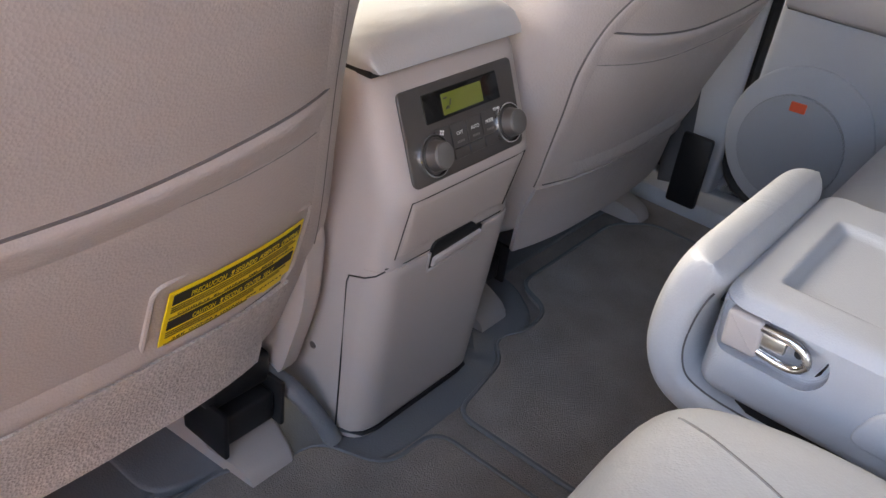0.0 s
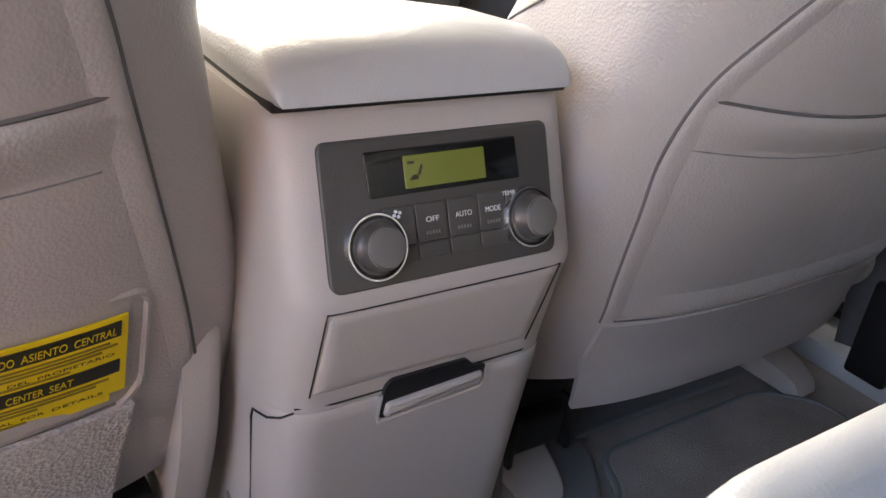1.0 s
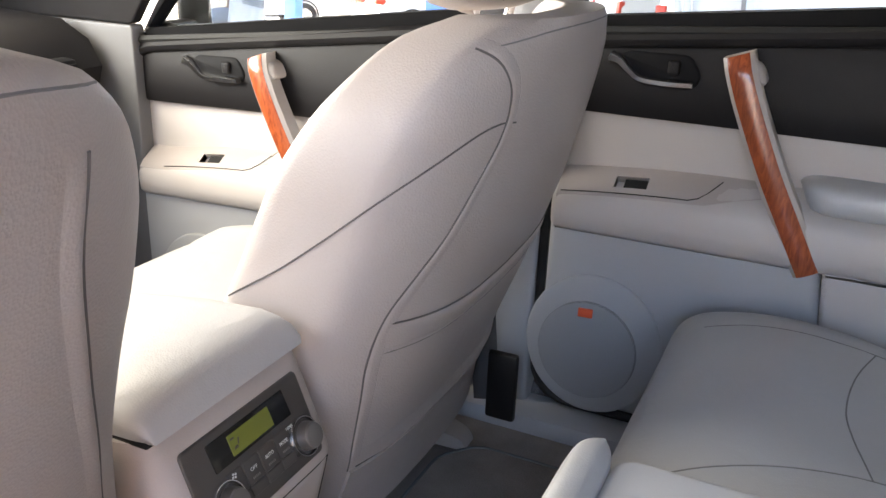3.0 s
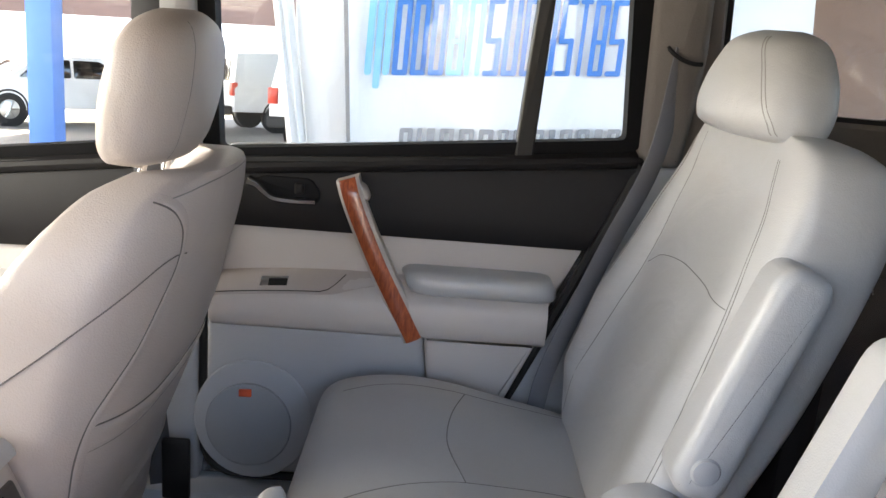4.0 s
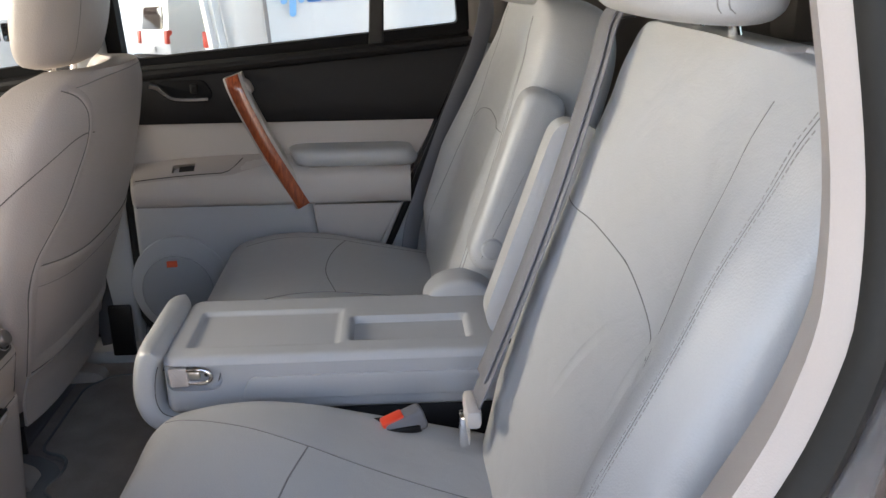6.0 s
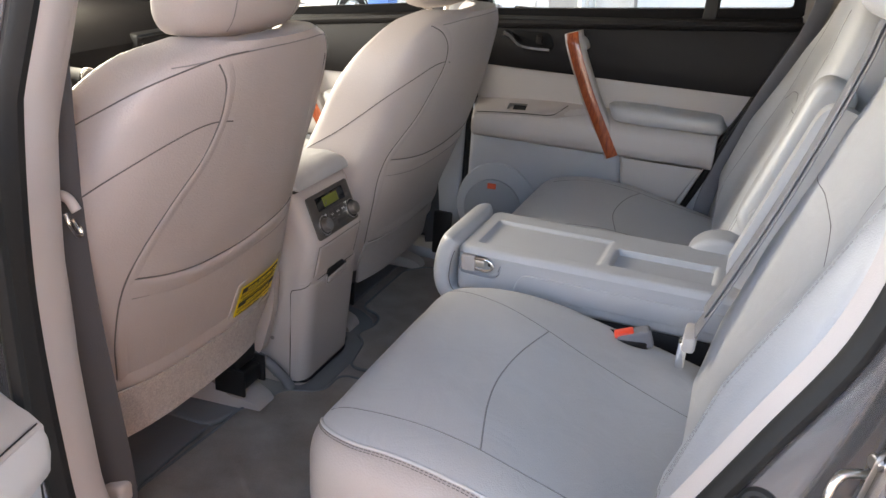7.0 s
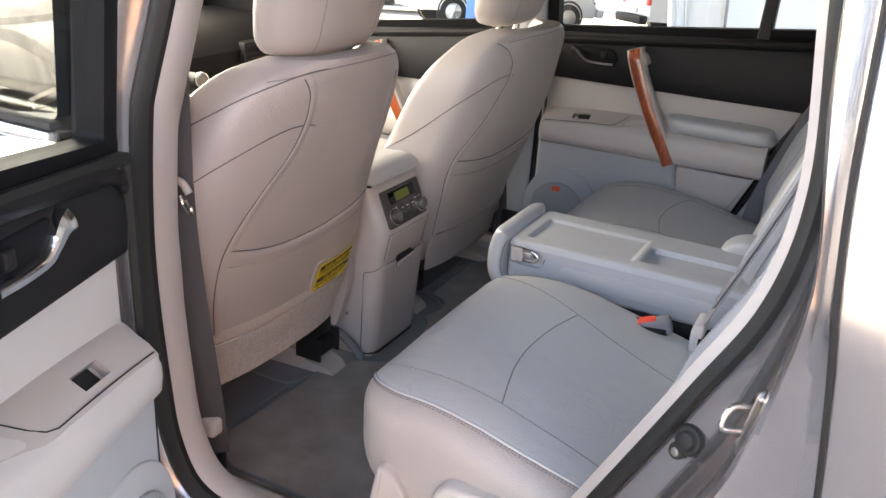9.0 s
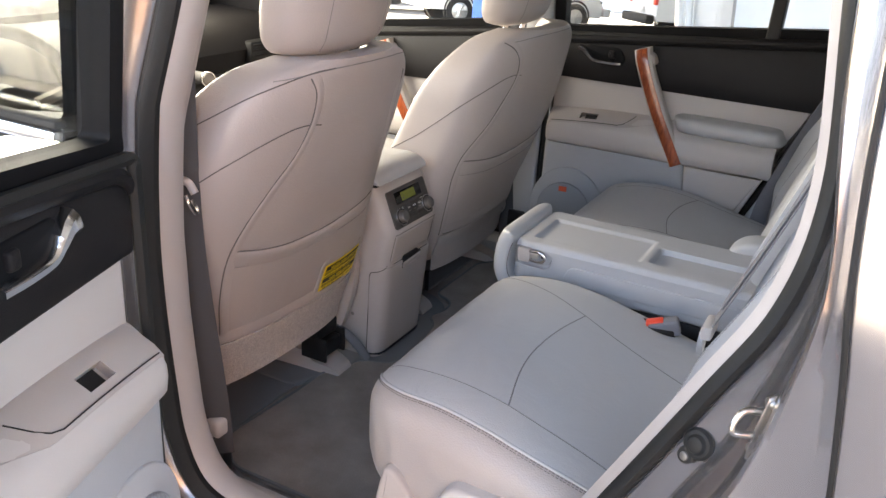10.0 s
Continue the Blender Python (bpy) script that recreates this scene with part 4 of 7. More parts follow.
    part("lower_flap", solid(sheet(rows_), 0.006), CARPET_PALE if side < 0 else LEATHER_WARM, t, "soft flap below the backrest")
    # headrest and its posts
    hz = [(0.802, 0.085, 0.020), (0.812, 0.125, 0.040), (0.84, 0.143, 0.052), (0.90, 0.149, 0.058), (0.95, 0.142, 0.054), (0.985, 0.120, 0.042), (1.005, 0.075, 0.022), (1.010, 0.04, 0.010)]
    hdx, hdy, hdz = (-0.014, -0.008, -0.018) if side < 0 else (-0.030, -0.022, -0.046)
    ht = [(z + hdz, a, b, 0.105 + 0.18 * (z - 0.8), 0.0) for z, a, b in hz]
    hd = part("headrest", pillow(ht, 0.802 + hdz, 1.010 + hdz, lambda a, d_, v: Vector((d_ + hdx, yc + a + hdy, v)), 26, 48, 2.9, lambda s, f, v: -0.016 * s * s), LEATHER_WARM, t)
    htree = tree_of(hd)
    for o in (-0.075, 0.075):
        stitched(htree, [(1.0, yc + hdy + o, 0.815 + hdz), (1.0, yc + hdy + o * 1.08, 0.88 + hdz), (1.0, yc + hdy + o * 1.02, 0.95 + hdz), (1.0, yc + hdy + o * 0.85, 0.995 + hdz)], way, hd, 0.0010)
    for o in (-0.055, 0.055):
        p_ = part("post", tube([(0.088 + hdx, yc + o + hdy, 0.74 + hdz), (0.105 + hdx, yc + o + hdy, 0.82 + hdz)], 0.006, 10), CHROME, t, "chrome post")
        part("collar", disc((0.092 + hdx, yc + o + hdy, 0.780 if side < 0 else 0.752), (0.2, 0, 1), 0.012, 0.008, 18, 0.010, 0.002), PLASTIC, p_)
    # cushion
    ct = [(-0.56, 0.19, 0.03, 0.25, 0), (-0.53, 0.24, 0.06, 0.245, 0), (-0.45, 0.255, 0.075, 0.245, 0), (-0.25, 0.25, 0.075, 0.23, 0), (-0.15, 0.24, 0.06, 0.22, 0), (-0.11, 0.22, 0.04, 0.215, 0)]
    cu = part("cushion", pillow(ct, -0.56, -0.11, lambda a, d_, v: Vector((v, yc + a, d_)), 26, 48, 3.4, lambda s, f, v: (0.025 * max(0, abs(s) - 0.6) / 0.4) if f > 0 else 0), LEATHER, t)
    part("side_shield", slab(rounded([(-0.50, 0.12), (-0.48, 0.22), (-0.05, 0.24), (-0.02, 0.16), (-0.08, 0.11)], 0.03), 0.245, 0.268, lambda u, v, w: Vector((u, yc + m * w, v)), 0.01), PLASTIC, t)
    part("recliner_cover", slab(rounded([(-0.15, 0.20), (-0.13, 0.31), (-0.07, 0.335), (-0.025, 0.29), (-0.030, 0.20), (-0.062, 0.095), (-0.10, 0.085), (-0.14, 0.14)], 0.03), 0.268, 0.297, lambda u, v, w: Vector((u, yc - m * w, v)), 0.012, 4), PLASTIC, t, "plastic cover on the seat's inner side")
    # rails, feet and the works under the seat
    for o in (-0.20 * m, 0.20 * m):
        yr = yc + (o if o * m > 0 else -0.228 * m)
        hw_ = 0.030 if o * m > 0 else 0.042
        rl = part("rail", rbox((-0.55, yr - 0.018, 0.012), (-0.10, yr + 0.018, 0.05), 0.005), BLACK, t, "black seat rail")
        pts = [(-0.16, 0.058), (-0.11, 0.060), (-0.085, 0.040), (-0.050, 0.034), (-0.026, 0.026), (-0.016, 0.006), (-0.20, 0.006)]
        part("rail_cover", slab(rounded(pts, 0.010), -hw_, hw_, lambda u, v, w: Vector((u, yr + w * (1 - 0.25 * max(0, (u + 0.075) / 0.045)), v)), 0.010), PLASTIC, rl, "beige-grey rail end cover")
    part("under_frame", rbox((-0.48, yc - 0.22, 0.09), (-0.10, yc + 0.22, 0.17), 0.02), BLACK, t, "black frame under the cushion")
    yb = yc - m * 0.222
    mb = part("motor_bracket", rbox((-0.120, yb - 0.040, 0.092), (-0.066, yb + 0.040, 0.132), 0.008, 3), BLACK, t, "black bracket")
    part("connector", rbox((-0.104, yb - 0.032, 0.052), (-0.052, yb + 0.032, 0.090), 0.005, 3), BLACK, mb)
    for q_ in (-0.036, 0.036):
        part("bracket_plate", rbox((-0.112, yb + q_ - 0.003, 0.046), (-0.044, yb + q_ + 0.003, 0.104), 0.002), BLACK, mb)
    part("cable_sleeve", tube(smooth_line([(-0.085, yb - m * 0.036, 0.100), (-0.055, yb - m * 0.055, 0.080), (-0.028, yb - m * 0.072, 0.045), (-0.012, yb - m * 0.082, 0.014)], 6), 0.011, 10), MATGREY, mb, "grey cable sleeve")
    if with_label:
        # warning label in its frame
        y0, y1, z0, z1 = -0.333, -0.191, 0.270, 0.337

        def on(y, z, lift):
            hit = tr.ray_cast(Vector((1, y, z)), Vector((-1, 0, 0)))[0]
            return Vector((hit.x + lift, y, z))

        def patch(ya, yb, za, zb, lift, nx=12, nz=6):
            return solid(sheet([[on(ya + (yb - ya) * i / nx, za + (zb - za) * k / nz, lift) for i in range(nx + 1)] for k in range(nz + 1)]), 0.0012)
        lb = part("warning_label", patch(y0, y1, z0 + 0.006, z1, 0.002), YELLOW, t, "yellow warning label with black print")
        part("label_foot", patch(y0, y1 - 0.009, z0, z0 + 0.007, 0.0018), YELLOW, lb)
        fr_ = rounded([(y0 - 0.013, z0 - 0.012), (y0 - 0.013, z1 + 0.011), (y1 + 0.012, z1 + 0.011), (y1 + 0.012, z0 + 0.004), (y1 - 0.002, z0 - 0.012)], 0.010)
        part("label_frame", tube([on(q.x, q.y, -0.0008) for q in fr_ + [fr_[0]]], 0.0030, 8), LEATHER_WARM, lb, "raised frame")
        for za, zb in ((0.3225, 0.3335), (0.2935, 0.3035)):
            part("bar", patch(y0 + 0.004, y1 - 0.004, za, zb, 0.0028, 16, 1), INK, lb)
            tri_ = slab([Vector(q) for q in ((y0 + 0.006, za + 0.002), (y0 + 0.014, za + 0.002), (y0 + 0.010, zb - 0.001))], 0.0030, 0.0036, lambda u, v, w: on(u, v, w), 0.0002, 1)
            part("warning_sign", tri_, YELLOW, lb)
        for za, fr0, fr1 in ((0.3185, 0.03, 0.93), (0.3158, 0.03, 0.96), (0.3131, 0.03, 0.90), (0.3060, 0.03, 0.78), (0.2893, 0.03, 0.93), (0.2866, 0.03, 0.88), (0.2839, 0.03, 0.66), (0.2757, 0.03, 0.62)):
            part("print_line", patch(y0 + (y1 - y0) * fr0, y0 + (y1 - y0) * fr1, za, za + 0.0010, 0.0028, 12, 1), PRINTDARK, lb)

        def print_row(text, ya, yb_, z, height, material):
            """Words set one by one along the curved surface."""
            n = sum(len(w_) for w_ in text) + len(text) - 1
            at = ya
            for w_ in text:
                le = (yb_ - ya) * len(w_) / n
                words(lb, w_, [on(at, z, 0.0050), on(at + le, z, 0.0050)], height, material, (1, 0, -0.34))
                at += le + (yb_ - ya) / n
        print_row(("PRECAUCION", "!", "SEGUNDO", "ASIENTO", "CENTRAL"), y0 + 0.019, y1 - 0.007, 0.3248, 0.0066, YELLOW)
        print_row(("CAUTION", "!", "SECOND", "CENTER", "SEAT"), y0 + 0.026, y1 - 0.030, 0.2956, 0.0062, YELLOW)
        print_row(("CONSULTE", "EL", "MANUAL", "DEL", "PROPIETARIO"), y0 + 0.010, y1 - 0.008, 0.3090, 0.0026, INK)
        print_row(("SEE", "OWNER'S", "MANUAL", "FOR", "DETAILS"), y0 + 0.010, y1 - 0.014, 0.2795, 0.0025, INK)
    return t


def words(parent, text, line, height, material, normal, name="lettering"):
    """Raised print along a line, facing normal."""
    cu = bpy.data.curves.new(name, "FONT")
    cu.body, cu.size, cu.extrude = text, height * 1.35, 0.0001
    tmp = bpy.data.objects.new(name, cu)
    me = bpy.data.meshes.new_from_object(tmp)
    bpy.data.objects.remove(tmp)
    bpy.data.curves.remove(cu)
    w = max(v.co.x for v in me.vertices) - min(v.co.x for v in me.vertices)
    a, b = Vector(line[0]), Vector(line[1])
    ux = (b - a).normalized()
    uz = Vector(normal).normalized()
    uy = uz.cross(ux).normalized()
    uz = ux.cross(uy)
    k = (b - a).length / w
    me.transform(Matrix((( *[ux.x * k, uy.x, uz.x], a.x), (*[ux.y * k, uy.y, uz.y], a.y), (*[ux.z * k, uy.z, uz.z], a.z), (0, 0, 0, 1))))
    bm = bmesh.new()
    bm.from_mesh(me)
    bpy.data.meshes.remove(me)
    return part(name, bm, material, parent, "", False)


front_seat(-1, "warm grey leather driver's seat with yellow warning label on its back", True)
front_seat(1, "warm grey leather front passenger seat with headrest", False)

# ---- centre console ----
c = thing("centre_console", "beige-grey centre console with rear climate controls and bin", "centre console", (-0.1, 0, 0))


def console_ring(z):
    """Half width and rear face of the console at a height."""
    tab = CONSOLE
    for p, q in zip(tab, tab[1:]):
        if z <= q[0]:
            s = (z - p[0]) / (q[0] - p[0])
            return p[1] + (q[1] - p[1]) * s, p[2] + (q[2] - p[2]) * s
    return tab[-1][1:]


CONSOLE = [(0.012, 0.104, 0.008), (0.262, 0.111, 0.028), (0.330, 0.111, 0.040), (0.337, 0.111, 0.0385), (0.423, 0.112, 0.001), (0.430, 0.112, -0.003), (0.437, 0.111, -0.010)]
rings = []
for z in (0.012, 0.08, 0.16, 0.24, 0.262, 0.30, 0.330, 0.337, 0.385, 0.423, 0.430, 0.437):
    a, x = console_ring(z)
    o = rounded([(-0.30, -a), (x, -a), (x, a), (-0.30, a)], [0.01, 0.034, 0.034, 0.01], 8)
    rings.append([Vector((q.x, q.y, z)) for q in o])
part("body", loft(rings), PLASTIC, c, "", True, 35)


def face(u, v, w):
    """u across, v up, w out of the console's rear face."""
    a, x = console_ring(v)
    q = min(1, max(0, (abs(u) - (a - 0.034)) / 0.034))
    return Vector((x + w - 0.034 * (1 - math.sqrt(1 - q)) ** 2, u, v))


lid_rings = []
for x, h, a in ((-0.285, -0.012, 0.103), (-0.275, -0.004, 0.106), (-0.20, 0.012, 0.110), (-0.12, 0.026, 0.112), (-0.05, 0.032, 0.112), (-0.028, 0.029, 0.111), (-0.012, 0.023, 0.110), (-0.002, 0.011, 0.108), (0.001, 0.0, 0.105)):
    a *= 0.965
    o = [(-a, 0.0), (-a * 1.02, h * 0.5), (-a * 0.94, h * 0.88), (-a * 0.6, h), (0, h * 1.03), (a * 0.6, h), (a * 0.94, h * 0.88), (a * 1.02, h * 0.5), (a, 0.0)]
    o = smooth_line([(0, y, z) for y, z in o], 4)
    lid_rings.append([Vector((x, q.y, 0.441 + q.z)) for q in o])
part("lid", loft(lid_rings), LEATHER, c, "padded pale leather lid", True, 60)
part("lid_shadow_gap", rbox((-0.28, -0.107, 0.4355), (-0.006, 0.107, 0.4425), 0.002), BLACK, c)

# control panel
pn = part("control_panel", slab(rounded([(-0.0865, 0.340), (-0.0845, 0.420), (0.0845, 0.420), (0.083, 0.340)], [0.008, 0.006, 0.006, 0.008], 5), -0.01, 0.0025, face, 0.0015), PANEL, c, "dark taupe climate control panel")
dw = part("display_window", slab(rounded([(-0.055, 0.3885), (-0.056, 0.4135), (0.056, 0.4135), (0.057, 0.3885)], 0.0015), 0.0, 0.0032, face, 0.0006), GLOSSBLACK, pn, "glossy black display window")
part("lcd", slab(rounded([(-0.030, 0.3915), (-0.030, 0.4095), (0.030, 0.4095), (0.030, 0.3915)], 0.001), 0.0, 0.0038, face, 0.0004), LCD, dw, "lit green-yellow display")
bmi = slab(rounded([(-0.027, 0.3962), (-0.024, 0.3990), (-0.0205, 0.3986), (-0.0205, 0.3962)], 0.001), 0.003, 0.0042, face, 0.0002)
add(bmi, slab(rounded([(-0.0205, 0.3990), (-0.018, 0.4040), (-0.0165, 0.4036), (-0.0190, 0.3986)], 0.0005), 0.003, 0.0042, face, 0.0002))
add(bmi, slab(rounded([(-0.0275, 0.4050), (-0.0275, 0.4065), (-0.0225, 0.4065), (-0.0225, 0.4050)], 0.0004), 0.003, 0.0042, face, 0.0002))
part("seat_symbol", bmi, INK, dw, "dark airflow symbol")
xs = [-0.048, -0.026, -0.0025, 0.021, 0.043, 0.056]
for i in range(5):
    a0, a1 = xs[i] + 0.0006, xs[i + 1] - 0.0006
    part("button", slab(rounded([(a0, 0.3615), (a0, 0.3825), (a1, 0.3825), (a1, 0.3615)], 0.0014), 0.0, 0.0040, face, 0.0004, 1), PANEL, pn)
    part("lower_button", slab(rounded([(a0, 0.3515), (a0, 0.3605), (a1, 0.3605), (a1, 0.3515)], 0.0014), 0.0, 0.0040, face, 0.0004, 1), PANEL, pn)
for i, wd in ((1, "OFF"), (2, "AUTO"), (3, "MODE"), (4, "TEMP")):
    a0, a1 = xs[i], xs[i + 1]
    if wd == "TEMP":
        a0, a1 = 0.0395, 0.0515
    mid_, wid = (a0 + a1) / 2, {"OFF": 0.0095, "AUTO": 0.0125, "MODE": 0.012, "TEMP": 0.0105}[wd]
    z = 0.3720 if wd != "TEMP" else 0.3798
    nrm = face(0, 0.40, 0) - face(0, 0.39, 0)
    words(pn, wd, [face(mid_ - wid / 2, z, 0.0043), face(mid_ + wid / 2, z, 0.0043)], 0.0036 if wd != "TEMP" else 0.003, PRINT, (nrm.z, 0, -nrm.x))
    if wd != "TEMP":
        for q in range(5):
            part("dot_row", slab(rounded([(mid_ - 0.005 + q * 0.0022, 0.3650), (mid_ - 0.005 + q * 0.0022, 0.3670), (mid_ - 0.0038 + q * 0.0022, 0.3670), (mid_ - 0.0038 + q * 0.0022, 0.3650)], 0.0003), 0.003, 0.0043, face, 0.0001), SATIN, pn)
bmf = bmesh.new()
for k in range(4):
    an = k * math.pi / 2 + 0.4
    o = [Vector((-0.0385 + 0.0022 * math.cos(an) + 0.0013 * math.cos(b), 0.3790 + 0.0016 * math.sin(an) + 0.0010 * math.sin(b))) for b in [2 * math.pi * j / 8 for j in range(8)]]
    add(bmf, slab(o, 0.003, 0.0043, face, 0.0001, 1))
part("fan_symbol", bmf, PRINT, pn, "pale fan symbol")
for u in (-0.055, 0.061):
    p0 = face(u, 0.3620 if u < 0 else 0.3635, 0.001)
    ax = Vector((0.905, 0, 0.42))
    r_ = part("knob_ring", ring_shape(p0, ax, 0.0205, 0.0022, 0.006), CHROME, pn, "chrome ring")
    kb = part("knob", disc(p0, ax, 0.0158, 0.017, 36, 0.0135, 0.003), SATIN, r_, "satin grey knob")
    part("knob_skirt", disc(p0, ax, 0.0172, 0.006, 36, 0.0168, 0.001), PANEL, r_)
    part("knob_cap", disc(p0 + ax * 0.0165, ax, 0.0122, 0.0010, 32, 0.0118, 0.0004), KNOBCAP, r_, "brushed knob cap")

def curved_panel(u0, u1, v0, v1, proud, nu=28, nv=14, edge=0.0035):
    """A panel that follows the console's face, its rim rolled back; u0 and u1 are (bottom, top)."""
    rows = []
    def steps(n, e):
        return [0.0, e * 0.35, e] + [e + (1 - 2 * e) * k / n for k in range(1, n)] + [1 - e, 1 - e * 0.35, 1.0]
    su, sv = steps(nu, edge / 0.2), steps(nv, edge / (v1 - v0))
    for q in sv:
        row = []
        for p in su:
            lo, hi = u0[0] + (u0[1] - u0[0]) * q, u1[0] + (u1[1] - u1[0]) * q
            d = min(min(p, 1 - p) * (hi - lo), min(q, 1 - q) * (v1 - v0))
            k = min(1, d / edge)
            row.append(face(lo + (hi - lo) * p, v0 + (v1 - v0) * q, -0.004 + (proud + 0.004) * math.sqrt(1 - (1 - k) ** 2)))
        rows.append(row)
    return sheet(rows)


def gap_line(points, r=0.0006):
    pts = []
    for p, q in zip(points, points[1:]):
        pts += [(p[0] + (q[0] - p[0]) * k / 8, p[1] + (q[1] - p[1]) * k / 8) for k in range(8)]
    return tube([face(u, v, 0.0004) for u, v in pts + [points[-1]]], r, 5)


# cubby flap, lower bin door with its pull
part("cubby_flap", curved_panel((-0.089, -0.087), (0.080, 0.089), 0.263, 0.327, 0.0014), PLASTIC, c, "plain cubby flap")
bd = part("bin_door", curved_panel((-0.103, -0.1105), (0.098, 0.104), 0.022, 0.250, 0.0026, 34, 30), PLASTIC, c, "pull-open bin door")
part("pull_recess", slab(rounded([(-0.038, 0.229), (-0.037, 0.256), (-0.032, 0.261), (0.028, 0.261), (0.036, 0.253), (0.046, 0.252), (0.045, 0.234)], 0.003, 4), 0.0, 0.0032, face, 0.0006), BLACK, bd, "dark finger recess")
part("pull_bar", slab(rounded([(-0.0355, 0.231), (-0.0350, 0.243), (0.0430, 0.2475), (0.0430, 0.2355)], 0.003, 4), 0.0, 0.0072, face, 0.0034, 4), PLASTIC, bd, "rounded grip bar")
part("pull_rim", tube([face(u, v, 0.0026) for u, v in ((-0.0395, 0.250), (-0.0400, 0.232), (-0.0385, 0.2262), (0.0, 0.2285), (0.0440, 0.2310), (0.0470, 0.2345), (0.0475, 0.251))], 0.0016, 8), PLASTIC, bd)
part("door_gap", gap_line([(-0.098, 0.2525), (0.105, 0.2525), (0.099, 0.03)], 0.0008), BLACK, c)
part("side_gap", tube([(-0.020, -0.1060, 0.022), (-0.017, -0.1081, 0.12), (-0.014, -0.1108, 0.225), (-0.011, -0.1112, 0.234), (-0.002, -0.1114, 0.2375), (0.008, -0.1097, 0.2400), (0.018, -0.1047, 0.2450), (0.024, -0.0992, 0.2510)], 0.0008, 6), BLACK, c)
part("flap_gap", gap_line([(-0.0902, 0.262), (-0.0882, 0.3282), (0.0902, 0.3282), (0.0812, 0.262)]), BLACK, c)
part("foot_gap", tube([face(u, 0.020, 0.003) for u in [-0.108 + k * 0.212 / 12 for k in range(13)]], 0.003, 5), BLACK, c)
for x, z in ((-0.06, 0.115), (-0.055, 0.028)):
    part("screw", disc((x, -0.1045, z), (0, -1, 0), 0.0045, 0.003, 12), SATIN, c)
gb = part("gear_surround", rbox((-0.90, -0.11, 0.20), (-0.30, 0.11, 0.34), 0.02), PLASTIC, c, "front part of the console")


# ---- second row ----
def warm_lit_sides(ob, n, s_out, q=4):
    """The sides below a seam take the warm vinyl as painted warm light from the ground, with piping and a double row of
    stitches along it.
    """
    me = ob.data
    me.materials.append(LEATHER_WARM)
    for p in me.polygons:
        if len(p.vertices) == 4 and not (q if s_out > 0 else 4) <= p.index % n < n // 2 - (4 if s_out > 0 else q):
            p.material_index = 1
    rows_ = len(me.vertices) // n
    lane = q if s_out > 0 else n // 2 - q
    edge = [me.vertices[k * n + lane].co.copy() for k in range(3, rows_ - 6)]
    low = [me.vertices[k * n + (lane - 1 if s_out > 0 else lane + 1)].co.copy() for k in range(3, rows_ - 6)]
    out = Vector((0, s_out * 0.0003, 0.0))
    part("piping", tube([p - out * 4 for p in edge], 0.0026, 8), LEATHER, ob)
    for f_ in (0.35, 0.75):
        line_ = [a.lerp(b, f_) + out for a, b in zip(edge, low)]
        bm, d, start = bmesh.new(), 0.0, None
        for a, b in zip(line_, line_[1:]):
            m_ = max(1, int((b - a).length / 0.001))
            for q in range(m_):
                p = a.lerp(b, q / m_)
                d += (b - a).length / m_
                if d % 0.006 < 0.0042:
                    start = start or p
                elif start is not None:
                    add(bm, tube([start, p], 0.0007, 4))
                    start = None
        part("stitching", bm, SEAM, ob)


def rear_face(z):
    return 0.775 + 0.32 * (z - 0.33)


